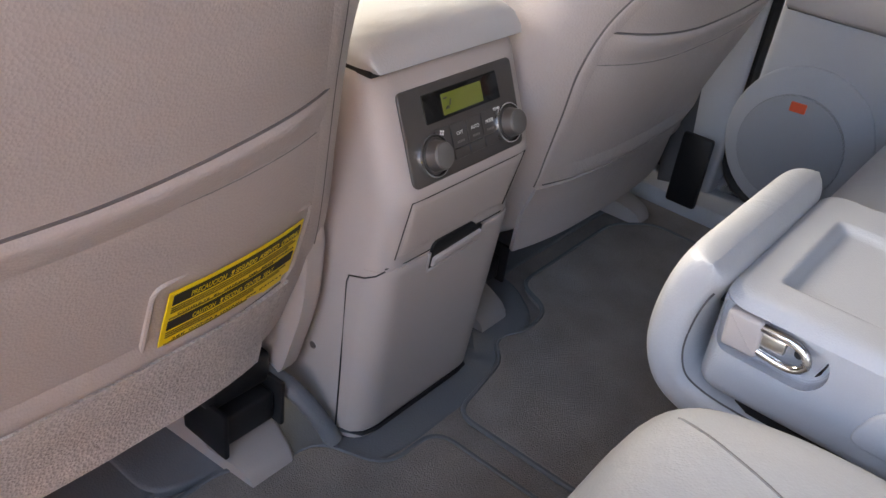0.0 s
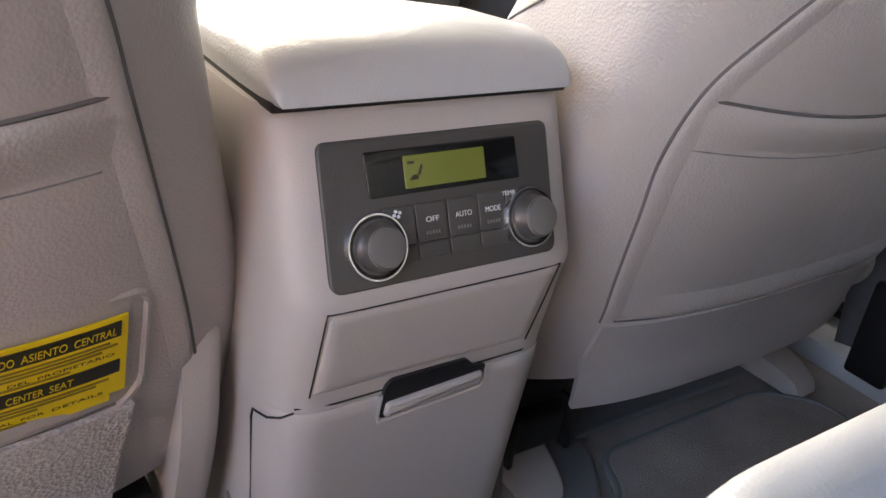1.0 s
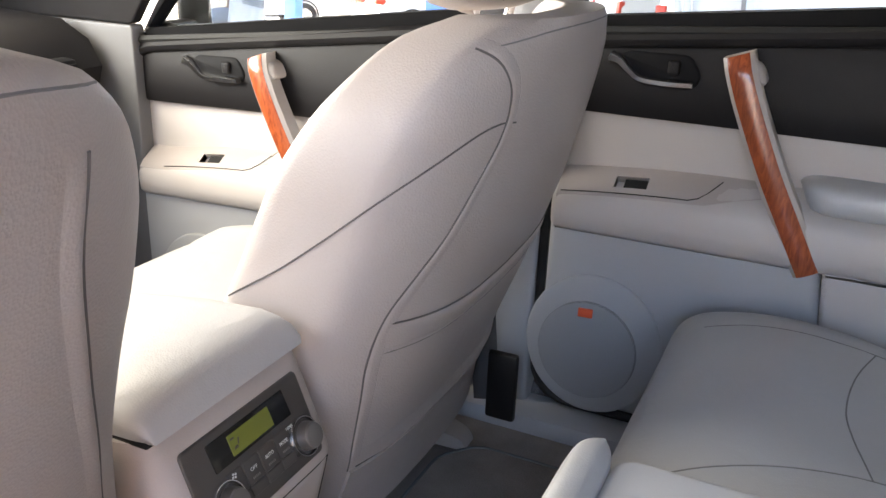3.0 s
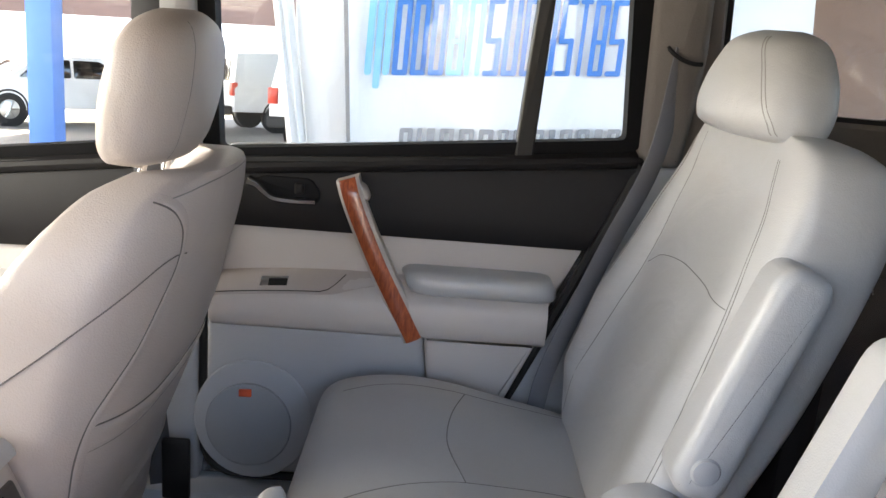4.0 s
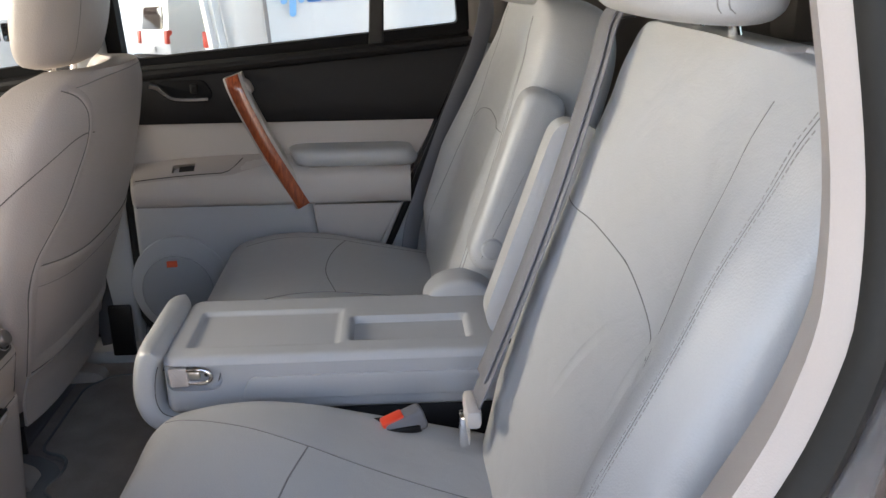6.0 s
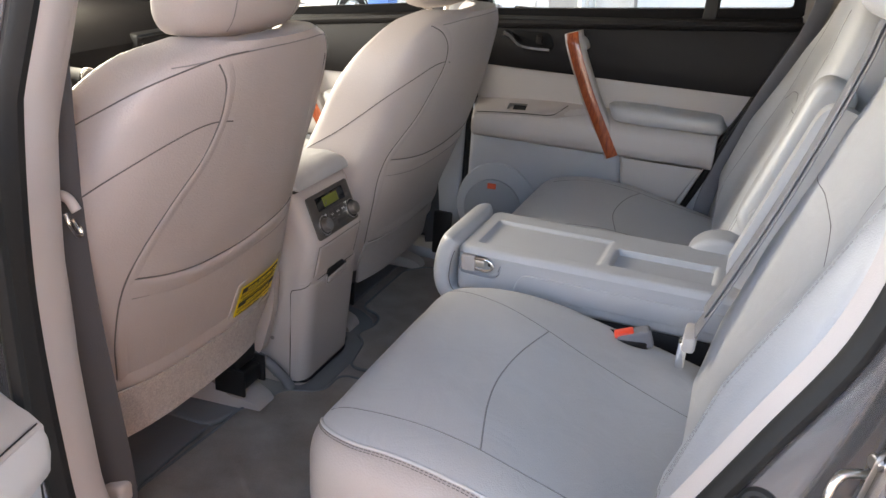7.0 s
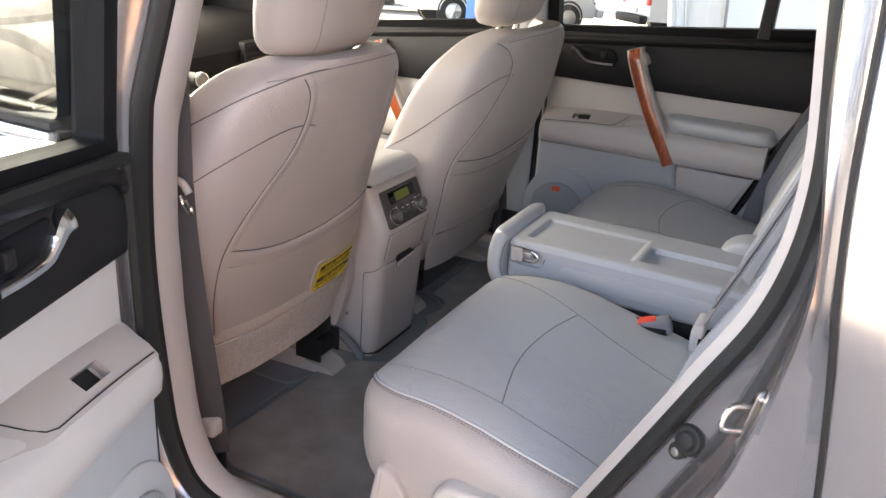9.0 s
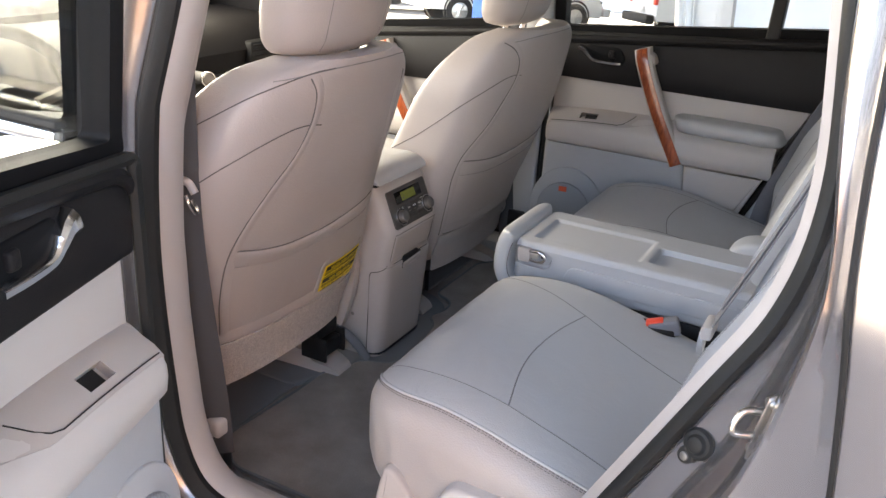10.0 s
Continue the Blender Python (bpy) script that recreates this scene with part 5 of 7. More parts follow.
def rear_seat(y0, y1, inner, label, drop=0.0, dx=0.0, dz=0.0, lift=0.0, big=1.0):
    yc, hw = (y0 + y1) / 2, (y1 - y0) / 2
    s_out = -inner
    t = thing("rear_seat", label, "car seat", (0.6, yc, 0), "second-row seats")
    # cushion
    ct = [(0.316, hw * 0.60, 0.006, 0.268, 0), (0.318, hw * 0.74, 0.024, 0.265, 0), (0.323, hw * 0.85, 0.044, 0.260, 0), (0.333, hw * 0.92, 0.064, 0.253, 0), (0.350, hw * 0.965, 0.083, 0.245, 0), (0.375, hw * 0.99, 0.098, 0.237, 0), (0.42, hw, 0.106, 0.232, 0), (0.62, hw, 0.108, 0.226, 0), (0.78, hw, 0.105, 0.223, 0), (0.86, hw * 0.98, 0.09, 0.222, 0)]
    if not drop:
        # the outer front corner is well rounded off
        cut = [0.058, 0.056, 0.052, 0.046, 0.037, 0.026, 0.012, 0, 0, 0]
        ct = [(x, a - c / 2, b, z, inner * c / 2) for (x, a, b, z, _), c in zip(ct, cut)]

    def cshape(s, f, v):
        if f <= 0:
            return 0.0
        crown = 0.016 * math.exp(-((v - 0.47) / 0.10) ** 2) - 0.045 * max(0, (v - 0.55) / 0.25) ** 1.3
        return crown + 0.012 * max(0, abs(s) - 0.62) / 0.38 - 0.010 * max(0, 1 - abs(s) / 0.6) * min(1, (v - 0.33) / 0.15)
    cu = part("cushion", pillow(ct, 0.316, 0.86, lambda a, d_, v: Vector((v - (0.030 * (0.86 - v) / 0.544 if drop else 0.0), yc + inner * 0.012 + a * (hw + 0.012) / hw, d_ + dz)), 64, 84, 3.8, cshape), LEATHER, t)
    warm_lit_sides(cu, 84, s_out, 4 if drop else 9)
    tr = tree_of(cu)
    dn = (0, 0, -1)

    def Q(x, o):
        return (x, yc + o * hw, 1.2)
    # insert edges and cross seam on the cushion
    stitched(tr, [Q(0.335, s_out * 0.56), Q(0.42, s_out * 0.62), Q(0.55, s_out * 0.65), Q(0.68, s_out * 0.69), Q(0.80, s_out * 0.76)], dn, cu)
    stitched(tr, [Q(0.345, inner * 0.88), Q(0.37, inner * 0.83), Q(0.442, inner * 0.70), Q(0.55, inner * 0.53), Q(0.665, inner * 0.40), Q(0.75, inner * 0.34), Q(0.80, inner * 0.33)], dn, cu)
    stitched(tr, [Q(0.552, s_out * 0.65), Q(0.528, s_out * 0.3), Q(0.520, 0.0), Q(0.528, inner * 0.25), Q(0.548, inner * 0.53)], dn, cu)
    # side shield and foot
    if not drop:
        part("side_cover", slab(rounded([(0.505, 0.06), (0.505, 0.250), (0.525, 0.274), (0.88, 0.280), (0.88, 0.05)], 0.014), hw - 0.02, hw + 0.024, lambda u, v, w: Vector((u, yc + s_out * w, v)), 0.010, 4), PLASTIC_LIGHT, t, "pale plastic side cover")
        part("foot_cover", slab(rounded([(0.384, 0.05), (0.392, 0.19), (0.404, 0.250), (0.424, 0.246), (0.455, 0.21), (0.47, 0.05)], 0.01), hw - 0.06, hw + 0.002, lambda u, v, w: Vector((u, yc + s_out * w, v)), 0.006, 3), PLASTIC, t, "beige foot cover")
    part("side_shield", slab(rounded([(0.36, 0.10), (0.38, 0.125), (0.50, 0.135), (0.56, 0.185), (0.90, 0.20), (0.90, 0.05), (0.44, 0.05)], 0.02), hw - 0.02, hw + 0.008, lambda u, v, w: Vector((u, yc + s_out * w, v)), 0.01, 4), PLASTIC_LIGHT, t, "pale plastic side shield")
    part("lever", slab(rounded([(0.62, 0.145), (0.62, 0.18), (0.80, 0.185), (0.80, 0.15)], 0.012), hw, hw + 0.024, lambda u, v, w: Vector((u, yc + s_out * w, v)), 0.008, 4), PLASTIC_LIGHT, t, "pale seat lever")
    part("base_frame", rbox((0.42, yc - hw * 0.85, 0.05), (0.86, yc + hw * 0.85, 0.14), 0.02), DARK, t, "dark seat base")
    for o in (-0.7, 0.7):
        part("foot_rail", rbox((0.35, yc + o * hw - 0.03, 0.012), (0.90, yc + o * hw + 0.03, 0.055), 0.012), PLASTIC, t, "beige rail cover")
    # backrest
    bt = []
    for z, a, b in ((0.27, hw * 0.90, 0.055), (0.31, hw * 0.96, 0.070), (0.40, hw * 0.99, 0.080), (0.55, hw, 0.088), (0.70, hw * 0.995, 0.088), (0.79, hw * 0.97, 0.080), (0.832, hw * 0.92, 0.068), (0.853, hw * 0.84, 0.052), (0.864, hw * 0.72, 0.034), (0.868, hw * 0.58, 0.018)):
        bt.append((z, a, b, rear_face(z) + dx + b, 0.0))

    def bshape(s, f, v):
        if f >= 0:
            return 0.0
        bol = max(0, abs(s) - 0.50) / 0.5
        return -(0.014 if s * inner > 0 else 0.046) * math.sin(min(1, bol * 1.35) * math.pi * 0.62) * min(1, max(0, (v - 0.28) / 0.12)) * min(1, max(0, (0.80 - v) / 0.26)) + 0.010 * (1 - abs(s))
    bk = part("backrest", pillow(bt, 0.27, 0.868, lambda a, d_, v: Vector((d_, yc + a, v)), 48, 88, 5.0, bshape), LEATHER, t)
    tb = tree_of(bk)
    fw = (1, 0, 0)

    def B(o, z):
        return (-1.0, yc + o * hw, z)
    for s in (-1, 1):
        if s == inner:
            for k_ in (0.0, 0.022) if drop else ():
                stitched(tb, [B((0.92 + k_) * s, 0.31), B((0.925 + k_) * s, 0.45), B((0.91 + k_) * s, 0.55), B((0.80 + k_) * s, 0.71), B((0.66 + k_) * s, 0.80), B((0.58 + k_) * s, 0.835)], fw, bk, 0.0009)
            continue
        stitched(tb, [B(0.60 * s, 0.835), B(0.555 * s, 0.79), B(0.53 * s, 0.73), B(0.525 * s, 0.66), B(0.55 * s, 0.56), B(0.61 * s, 0.42), B(0.68 * s, 0.31)], fw, bk, 0.0010)
        dashes(tb, [B(0.830 * s, 0.31), B(0.822 * s, 0.45), B(0.795 * s, 0.62), B(0.775 * s, 0.73), B(0.785 * s, 0.79), B(0.82 * s, 0.83)], fw, bk)
        stitched(tb, [B(0.818 * s, 0.31), B(0.810 * s, 0.45), B(0.783 * s, 0.62), B(0.763 * s, 0.73), B(0.773 * s, 0.793), B(0.808 * s, 0.834)], fw, bk, 0.0008)
        dashes(tb, [B(0.806 * s, 0.31), B(0.798 * s, 0.45), B(0.771 * s, 0.62), B(0.751 * s, 0.73), B(0.761 * s, 0.796), B(0.796 * s, 0.838)], fw, bk)
    stitched(tb, [B(-0.51 * inner, 0.612), B(-0.40 * inner, 0.632), B(-0.1 * inner, 0.646), B(0.30 * inner, 0.650), B(0.62 * inner, 0.648), B(0.84 * inner, 0.648)], fw, bk, 0.0010)
    if not drop:
        def top(u, v, w):
            return Vector((u, v, w + 0.14 * min(0, v + 0.56)))
        rl = part("release_bezel", slab(rounded([(0.966, -0.562), (0.960, -0.574), (0.963, -0.662), (1.010, -0.672), (1.010, -0.562)], 0.008), 0.856, 0.8715, top, 0.006, 4), PLASTIC_LIGHT, bk, "pale release bezel")
        part("release_lever", slab(rounded([(0.976, -0.582), (0.976, -0.652), (1.004, -0.660), (1.004, -0.582)], 0.006), 0.866, 0.8755, top, 0.004, 3), PLASTIC_COOL, rl, "grey release lever")
        for a_, b_, c_ in (((-0.61, 0.660), (-0.44, 0.600), (-0.36, 0.520)), ((-0.70, 0.655), (-0.62, 0.610), (-0.58, 0.560)), ((-0.10, 0.595), (0.08, 0.530), (0.22, 0.455))):
            crease(tb, [B(a_[0] * inner, a_[1]), B(b_[0] * inner, b_[1]), B(c_[0] * inner, c_[1])], fw, bk, LEATHER)
    part("backrest_shell", rbox((rear_face(0.55) + 0.10, yc - hw * 0.9, 0.34), (rear_face(0.55) + 0.15, yc + hw * 0.9, 0.74), 0.03), DARK, t, "dark carpeted shell")
    # headrest
    yh = yc + (0.040 if drop == 0 else 0.0)
    hz = [(0.866, 0.130, 0.024), (0.870, 0.152, 0.040), (0.882, 0.163, 0.051), (0.906, 0.164, 0.055), (0.938, 0.157, 0.052), (0.97, 0.138, 0.045), (0.995, 0.110, 0.037), (1.008, 0.078, 0.020), (1.012, 0.045, 0.009)]
    if drop:
        hz = [(z, a, b * 1.28) for z, a, b in hz]
    else:
        hz = hz[:5] + [(0.97, 0.151, 0.047), (1.002, 0.132, 0.039), (1.018, 0.104, 0.022), (1.023, 0.070, 0.010)]
    hx = rear_face(0.83) + (dx + 0.013 if drop else -0.012)
    hd = part("headrest", pillow([(z - drop, a, b, hx + 0.1 * (z - 0.86), 0.0) for z, a, b in [(z_ + lift, a_ * big, b_ * big) for z_, a_, b_ in hz]], 0.866 + lift - drop, hz[-1][0] + lift - drop, lambda a, d_, v: Vector((d_, yh + a, v)), 28, 52, 2.8, lambda s, f, v: 0.020 * s * s), LEATHER, t)
    th = tree_of(hd)
    for o in (-1, 1):
        for k_ in (0.0, 0.005):
            edge_ = (0.143, 0.137, 0.110, 0.072, 0.055) if drop else (0.165, 0.163, 0.148, 0.116, 0.094)
            stitched(th, [(-1, yh + o * (e_ + k_), z_ + lift - drop) for e_, z_ in zip(edge_, (0.878, 0.90, 0.95, 0.99, 1.003))], fw, hd, 0.0008, -0.0002, THREAD)
    for o in (-0.05, 0.05):
        part("post", tube([(hx + 0.075, yh + o, 0.80), (hx + 0.050, yh + o, 0.875 + lift)], 0.006, 10), CHROME, t, "chrome post")
    # folding armrest on the inner side
    ya = -0.100 if inner > 0 else 0.157

    def A(u, v, w):
        x0, z0 = 0.826, 0.470
        d1, d2 = Vector((0.305, 0, 0.952)), Vector((-0.952, 0, 0.305))
        return Vector((x0, ya, z0)) + d1 * v + d2 * u + Vector((0, inner * w, 0))
    ar = part("armrest", slab(rounded([(-0.040, -0.040), (-0.045, 0.27), (0.030, 0.275), (0.036, -0.02), (0.015, -0.045)], [0.035, 0.03, 0.04, 0.035, 0.03], 6), -0.030, 0.030, A, 0.018, 5), LEATHER, t, "upright folded grey armrest")
    part("pivot_cap", disc(A(0.0, 0.0, 0.030), (0, inner, 0), 0.019, 0.004, 28, 0.017, 0.002), PLASTIC_COOL, ar, "round pivot cap")
    if inner < 0:
        part("hinge_cover", slab([Vector((0.05 * math.cos(a), 0.05 * math.sin(a))) for a in [2 * math.pi * k / 28 for k in range(28)]], -0.035, 0.030, lambda u, v, w: Vector((rear_face(0.36) - 0.01 + u * 1.3, ya + inner * w, 0.365 + v)), 0.012, 4), PLASTIC_COOL, t, "rounded hinge cover")
    return t


rear_seat(-0.722, -0.138, 1, "grey leather second-row seat beside the open door", 0.0, 0.006, 0.015, 0.017, 1.07)
rear_seat(0.180, 0.710, -1, "grey leather second-row seat beside the closed door", 0.014, -0.030, -0.005, 0.0, 0.97)

# folded middle seat that serves as a tray
t = thing("folded_centre_seat", "grey folded middle seat serving as a tray table", "tray", (0.55, 0.02, 0))
TX0, TX1, TY0, TY1, TZ = 0.319, 0.83, -0.080, 0.148, 0.388


def step(v, a, w):
    q = min(1, max(0, (v - a) / w + 0.5))
    return q * q * (3 - 2 * q)


rows = []
NX, NY = 120, 72
RC, RE = 0.024, 0.012
for i in range(NX + 1):
    x = TX0 + (TX1 - TX0) * (i / NX) ** 1.25
    row = []
    for k in range(NY + 1):
        y = TY0 + (TY1 - TY0) * k / NY
        e = min(x - TX0, y - TY0, TY1 - y)
        px, py = x, y
        for cy, sg in ((TY0 + RC, 1), (TY1 - RC, -1)):
            d = Vector((TX0 + RC - x, (cy - y) * sg))
            if d.x > 0 and d.y > 0:
                e = RC - d.length
                if e < 0:
                    d = d * (RC / d.length)
                    px, py, e = TX0 + RC - d.x, cy - d.y * sg, 0.0
        q = min(1, e / RE)
        z = TZ - RE * (1 - math.sqrt(max(0, 1 - (1 - q) ** 2)))
        ex = min(step(x, 0.352, 0.008), 1 - step(x, 0.574, 0.008), step(y, TY0 + 0.040, 0.008), 1 - step(y, TY1 - 0.060, 0.008))
        z -= 0.006 * ex
        pk = min(step(x, 0.596, 0.008), 1 - step(x, 0.770, 0.008), step(y, TY0 + 0.050, 0.008), 1 - step(y, TY1 - 0.095, 0.008))
        z -= 0.022 * pk
        row.append((px, py, z))
    rows.append(row)
part("tray_top", sheet(rows), PLASTIC_COOL, t, "recessed grey tray with cup pocket", True, 60)
tb_ = part("body", slab(rounded([(TX0, TY0), (TX1, TY0), (TX1, TY1), (TX0, TY1)], [RC, 0.004, 0.004, RC], 8), TZ - RE, 0.296, plan, 0.012, 4), PLASTIC_COOL, t)
well = rounded([(0.326, 0.336), (0.322, 0.376), (0.372, 0.377), (0.404, 0.369), (0.408, 0.350), (0.396, 0.335)], 0.010)
carve(tb_, slab(well, -0.03, 0.013, lambda u, v, w: Vector((u, TY0 + w, v)), 0.004, 3))
part("side_panel", slab(rounded([(0.43, 0.318), (0.445, 0.356), (0.82, 0.356), (0.82, 0.318)], 0.015), 0.0, 0.0035, lambda u, v, w: Vector((u, TY0 - w, v)), 0.002), PLASTIC_COOL, t)
# charcoal block painted as the shade in the gap between tray and floor
part("gap_shade", rbox((0.345, TY0 + 0.006, 0.20), (0.83, TY1 - 0.012, 0.300), 0.02), DARK, t, "charcoal block painted as the shaded gap below the tray")
# latch in its recess
lt = part("latch_plate", slab(rounded([(0.331, 0.342), (0.329, 0.372), (0.356, 0.373), (0.358, 0.343)], 0.004), 0.012, -0.002, lambda u, v, w: Vector((u, TY0 + w, v)), 0.003), PLASTIC, t, "grey latch plate")
part("latch_loop", tube(smooth_line([(0.352, TY0 + 0.002, 0.368), (0.374, TY0 - 0.001, 0.370), (0.386, TY0 - 0.002, 0.367), (0.391, TY0 - 0.002, 0.359), (0.386, TY0 - 0.001, 0.351), (0.374, TY0, 0.348), (0.350, TY0 + 0.003, 0.349)], 5), 0.0034, 10), CHROME, lt, "chrome latch loop")
part("latch_bar", rbox((0.352, TY0 + 0.001, 0.353), (0.374, TY0 + 0.008, 0.365), 0.002), ZINC, lt, "bright latch tongue")
part("latch_pin", disc((0.383, TY0 + 0.010, 0.359), (0, -1, 0), 0.004, 0.006, 14, 0.0035, 0.001), BLACK, lt)
# padded end that curls under the tray
path_ = smooth_line([(0.302, 0, 0.398), (0.290, 0, 0.372), (0.284, 0, 0.340), (0.285, 0, 0.310), (0.297, 0, 0.286), (0.322, 0, 0.275), (0.36, 0, 0.272), (0.42, 0, 0.272)], 12)
pad_rings, edge_line = [], []
for i, p in enumerate(path_):
    d = (path_[min(i + 1, len(path_) - 1)] - path_[max(i - 1, 0)]).normalized()
    n = Vector((d.z, 0, -d.x))
    s_ = i / (len(path_) - 1)
    th_ = 0.0205 * max(0.08, min(1, math.sqrt(1 - (1 - min(1, s_ / 0.07)) ** 2), math.sqrt(1 - (1 - min(1, (1 - s_) / 0.07)) ** 2)))
    ring = []
    for k in range(40):
        a = 2 * math.pi * k / 40
        cx, cy = math.cos(a), math.sin(a)
        ring.append(p + n * th_ * math.copysign(abs(cy) ** 0.75, cy) + Vector((0.006, 0.034 + 0.114 * math.copysign(abs(cx) ** 0.22, cx), 0)))
    pad_rings.append(ring)
    edge_line.append(p - n * th_ * 0.80 + Vector((0.006, -0.076, 0)))
pad_ = part("end_pad", loft(pad_rings), LEATHER, t, "padded grey end")
part("seam", tube(edge_line[8:-8], 0.0008, 5), SEAM, pad_)
for y in (-0.04, 0.08):
    part("pad_post", tube([(0.29, y, 0.355), (0.33, y, 0.355)], 0.005, 8), BLACK, t)

# belts and buckles
b = thing("seat_belt", "grey lap and shoulder belt over the second-row seat", "seat belt", (0.8, -0.16, 0.3), "seat belts")
belt_top, belt_end = Vector((0.930, -0.200, 0.872)), Vector((0.758, -0.245, 0.380))
line = smooth_line([belt_top + Vector((0.10, 0.002, 0.012)), belt_top + Vector((0.035, 0, 0.010))] + [belt_top.lerp(belt_end, k / 8) + Vector((0.010 * math.sin(math.pi * k / 8), 0, 0)) for k in range(9)], 6)
part("webbing", strip(line, lambda s: (0.10, -1, 0.02), 0.046, 0.0025), WEB, b)
part("webbing", strip([p + Vector((-0.004, 0.010, 0.001)) for p in line[8:-4]], lambda s: (0.06, -1, 0.02), 0.046, 0.0025), WEB, b)
part("guide_bar", tube(smooth_line([(0.918, -0.152, 0.828), (0.928, -0.146, 0.850), (0.945, -0.148, 0.863), (0.965, -0.160, 0.867)], 5), 0.0032, 8), CHROME, b, "bright wire guide")
part("end_plate", rbox((0.748, -0.275, 0.368), (0.768, -0.212, 0.394), 0.006), PLASTIC_LIGHT, b, "pale belt stop")
part("tongue", rbox((0.742, -0.245, 0.325), (0.756, -0.222, 0.370), 0.003), CHROME, b, "steel tongue")
k = thing("buckle", "red push-button belt buckle in the seat cushion", "belt buckle", (0.66, -0.18, 0.32))
mrot = pose(0.676, -0.180, 0.334, 0, -18, 14)
part("housing", rbox((-0.035, -0.014, -0.02), (0.022, 0.014, 0.012), 0.006, 3, mrot), WEB, k, "grey buckle housing")
part("button", rbox((-0.037, -0.011, -0.004), (-0.005, 0.011, 0.0145), 0.003, 2, mrot), RED, k, "red button")
part("well", slab([Vector((0.650 + 0.045 * math.cos(a), -0.184 + 0.020 * math.sin(a))) for a in [2 * math.pi * j / 28 for j in range(28)]], 0.29, 0.330, plan, 0.002, 1), DARK, k, "dark oval well")
b2 = thing("seat_belt", "grey shoulder belt hanging beside the closed door", "seat belt", (0.85, 0.7, 0.3), "seat belts")
line = smooth_line([(0.900, 0.775, 0.96), (0.872, 0.765, 0.76), (0.795, 0.735, 0.58), (0.715, 0.725, 0.36), (0.695, 0.72, 0.26)], 6)
part("webbing", strip(line, (0.75, 0.5, -0.3), 0.046, 0.003), WEB, b2)
part("slot", tube(smooth_line([(0.868, 0.768, 0.962), (0.880, 0.762, 0.950), (0.896, 0.760, 0.941), (0.915, 0.760, 0.936), (0.932, 0.764, 0.936)], 5), 0.0045, 6), BLACK, b2, "dark belt slot")
b3 = thing("seat_belt", "charcoal front belt with pale buckle on the door pillar", "seat belt", (-0.05, -0.60, 0.3), "seat belts")
line = smooth_line([(0.036, -0.706, 1.05), (0.024, -0.706, 0.80), (0.020, -0.703, 0.58), (0.021, -0.692, 0.43), (0.035, -0.676, 0.21), (0.040, -0.672, 0.10)], 6)
part("webbing", strip(line, (0.75, 0.6, 0), 0.046, 0.003), WEBDARK, b3)
part("anchor_cover", rbox((0.0, -0.668, 0.02), (0.04, -0.640, 0.135), 0.008, 3), BLACK, b3, "black anchor cover")
part("tongue", tube(smooth_line([(0.026, -0.708, 0.590), (0.030, -0.706, 0.576), (0.040, -0.704, 0.562), (0.045, -0.704, 0.568), (0.036, -0.706, 0.584)], 5), 0.0028, 8), CHROME, b3, "steel tongue")
part("belt_stop", tube(smooth_line([(0.010, -0.712, 0.606), (0.022, -0.710, 0.613), (0.034, -0.708, 0.610), (0.044, -0.707, 0.596)], 5), 0.0065, 10), PLASTIC_LIGHT, b3, "pale plastic guide")
b4 = thing("seat_belt", "charcoal front belt by the far door pillar", "seat belt", (0.02, 0.69, 0.1), "seat belts")
part("webbing", strip([(-0.045, 0.700, 1.0), (-0.045, 0.700, 0.6), (-0.040, 0.695, 0.25), (-0.020, 0.695, 0.06)], (1, 0.2, 0), 0.046, 0.003), WEBDARK, b4)
part("anchor", rbox((-0.02, 0.685, 0.03), (0.035, 0.70, 0.16), 0.006), BLACK, b4, "black belt anchor")

# third row headrests low behind
for y in (-0.33, 0.36):
    t = thing("third_row_seat", "beige-grey folded third-row seat behind", "car seat", (1.25, y, 0), "third-row seats")
    part("backrest", rbox((1.18, y - 0.26, 0.06), (1.62, y + 0.26, 0.30), 0.05, 4), LEATHER_WARM, t)
    part("headrest", rbox((1.20, y - 0.12, 0.30), (1.32, y + 0.12, 0.38), 0.035, 4), LEATHER_WARM, t)

# ---- door opening on the near side ----
EDGE = smooth_line([(0.870, 1.13, 0), (0.885, 0.98, 0), (0.905, 0.815, 0), (0.889, 0.700, 0), (0.838, 0.590, 0), (0.763, 0.439, 0), (0.700, 0.318, 0), (0.633, 0.218, 0), (0.52, 0.145, 0), (0.36, 0.122, 0), (0.205, 0.118, 0), (0.115, 0.138, 0), (0.074, 0.21, 0), (0.059, 0.31, 0), (0.047, 0.46, 0), (0.047, 0.58, 0), (0.060, 0.73, 0), (0.085, 0.88, 0), (0.121, 1.13, 0)], 8)


def frame_strip(profile, lo=0, hi=None, squeeze=False, rear=None):
    """A band round the opening; profile: (outwards in the opening's plane, y) pairs."""
    pts = EDGE[lo:hi]
    rings_ = []
    for i, p in enumerate(pts):
        d = (pts[min(i + 1, len(pts) - 1)] - pts[max(i - 1, 0)]).normalized()
        n = Vector((-d.y, d.x))
        if n.dot(Vector((p.x - 0.46, p.y - 0.65))) < 0:
            n = -n
        k = 1.0 - 0.5 * min(1, max(0, (p.y - 0.62) / 0.16)) if squeeze else 1.0
        b = min(1, max(0, (p.x - 0.35) / 0.28))
        b = b * b * (3 - 2 * b)
        mixed = [(o + (o2 - o) * b, y + (y2 - y) * b) for (o, y), (o2, y2) in zip(profile, rear or profile)]
        rings_.append([Vector((p.x + n.x * o * k, y + 0.20 * max(0, p.y - 0.75), p.y + n.y * o * k)) for o, y in mixed])
    return loft(rings_)


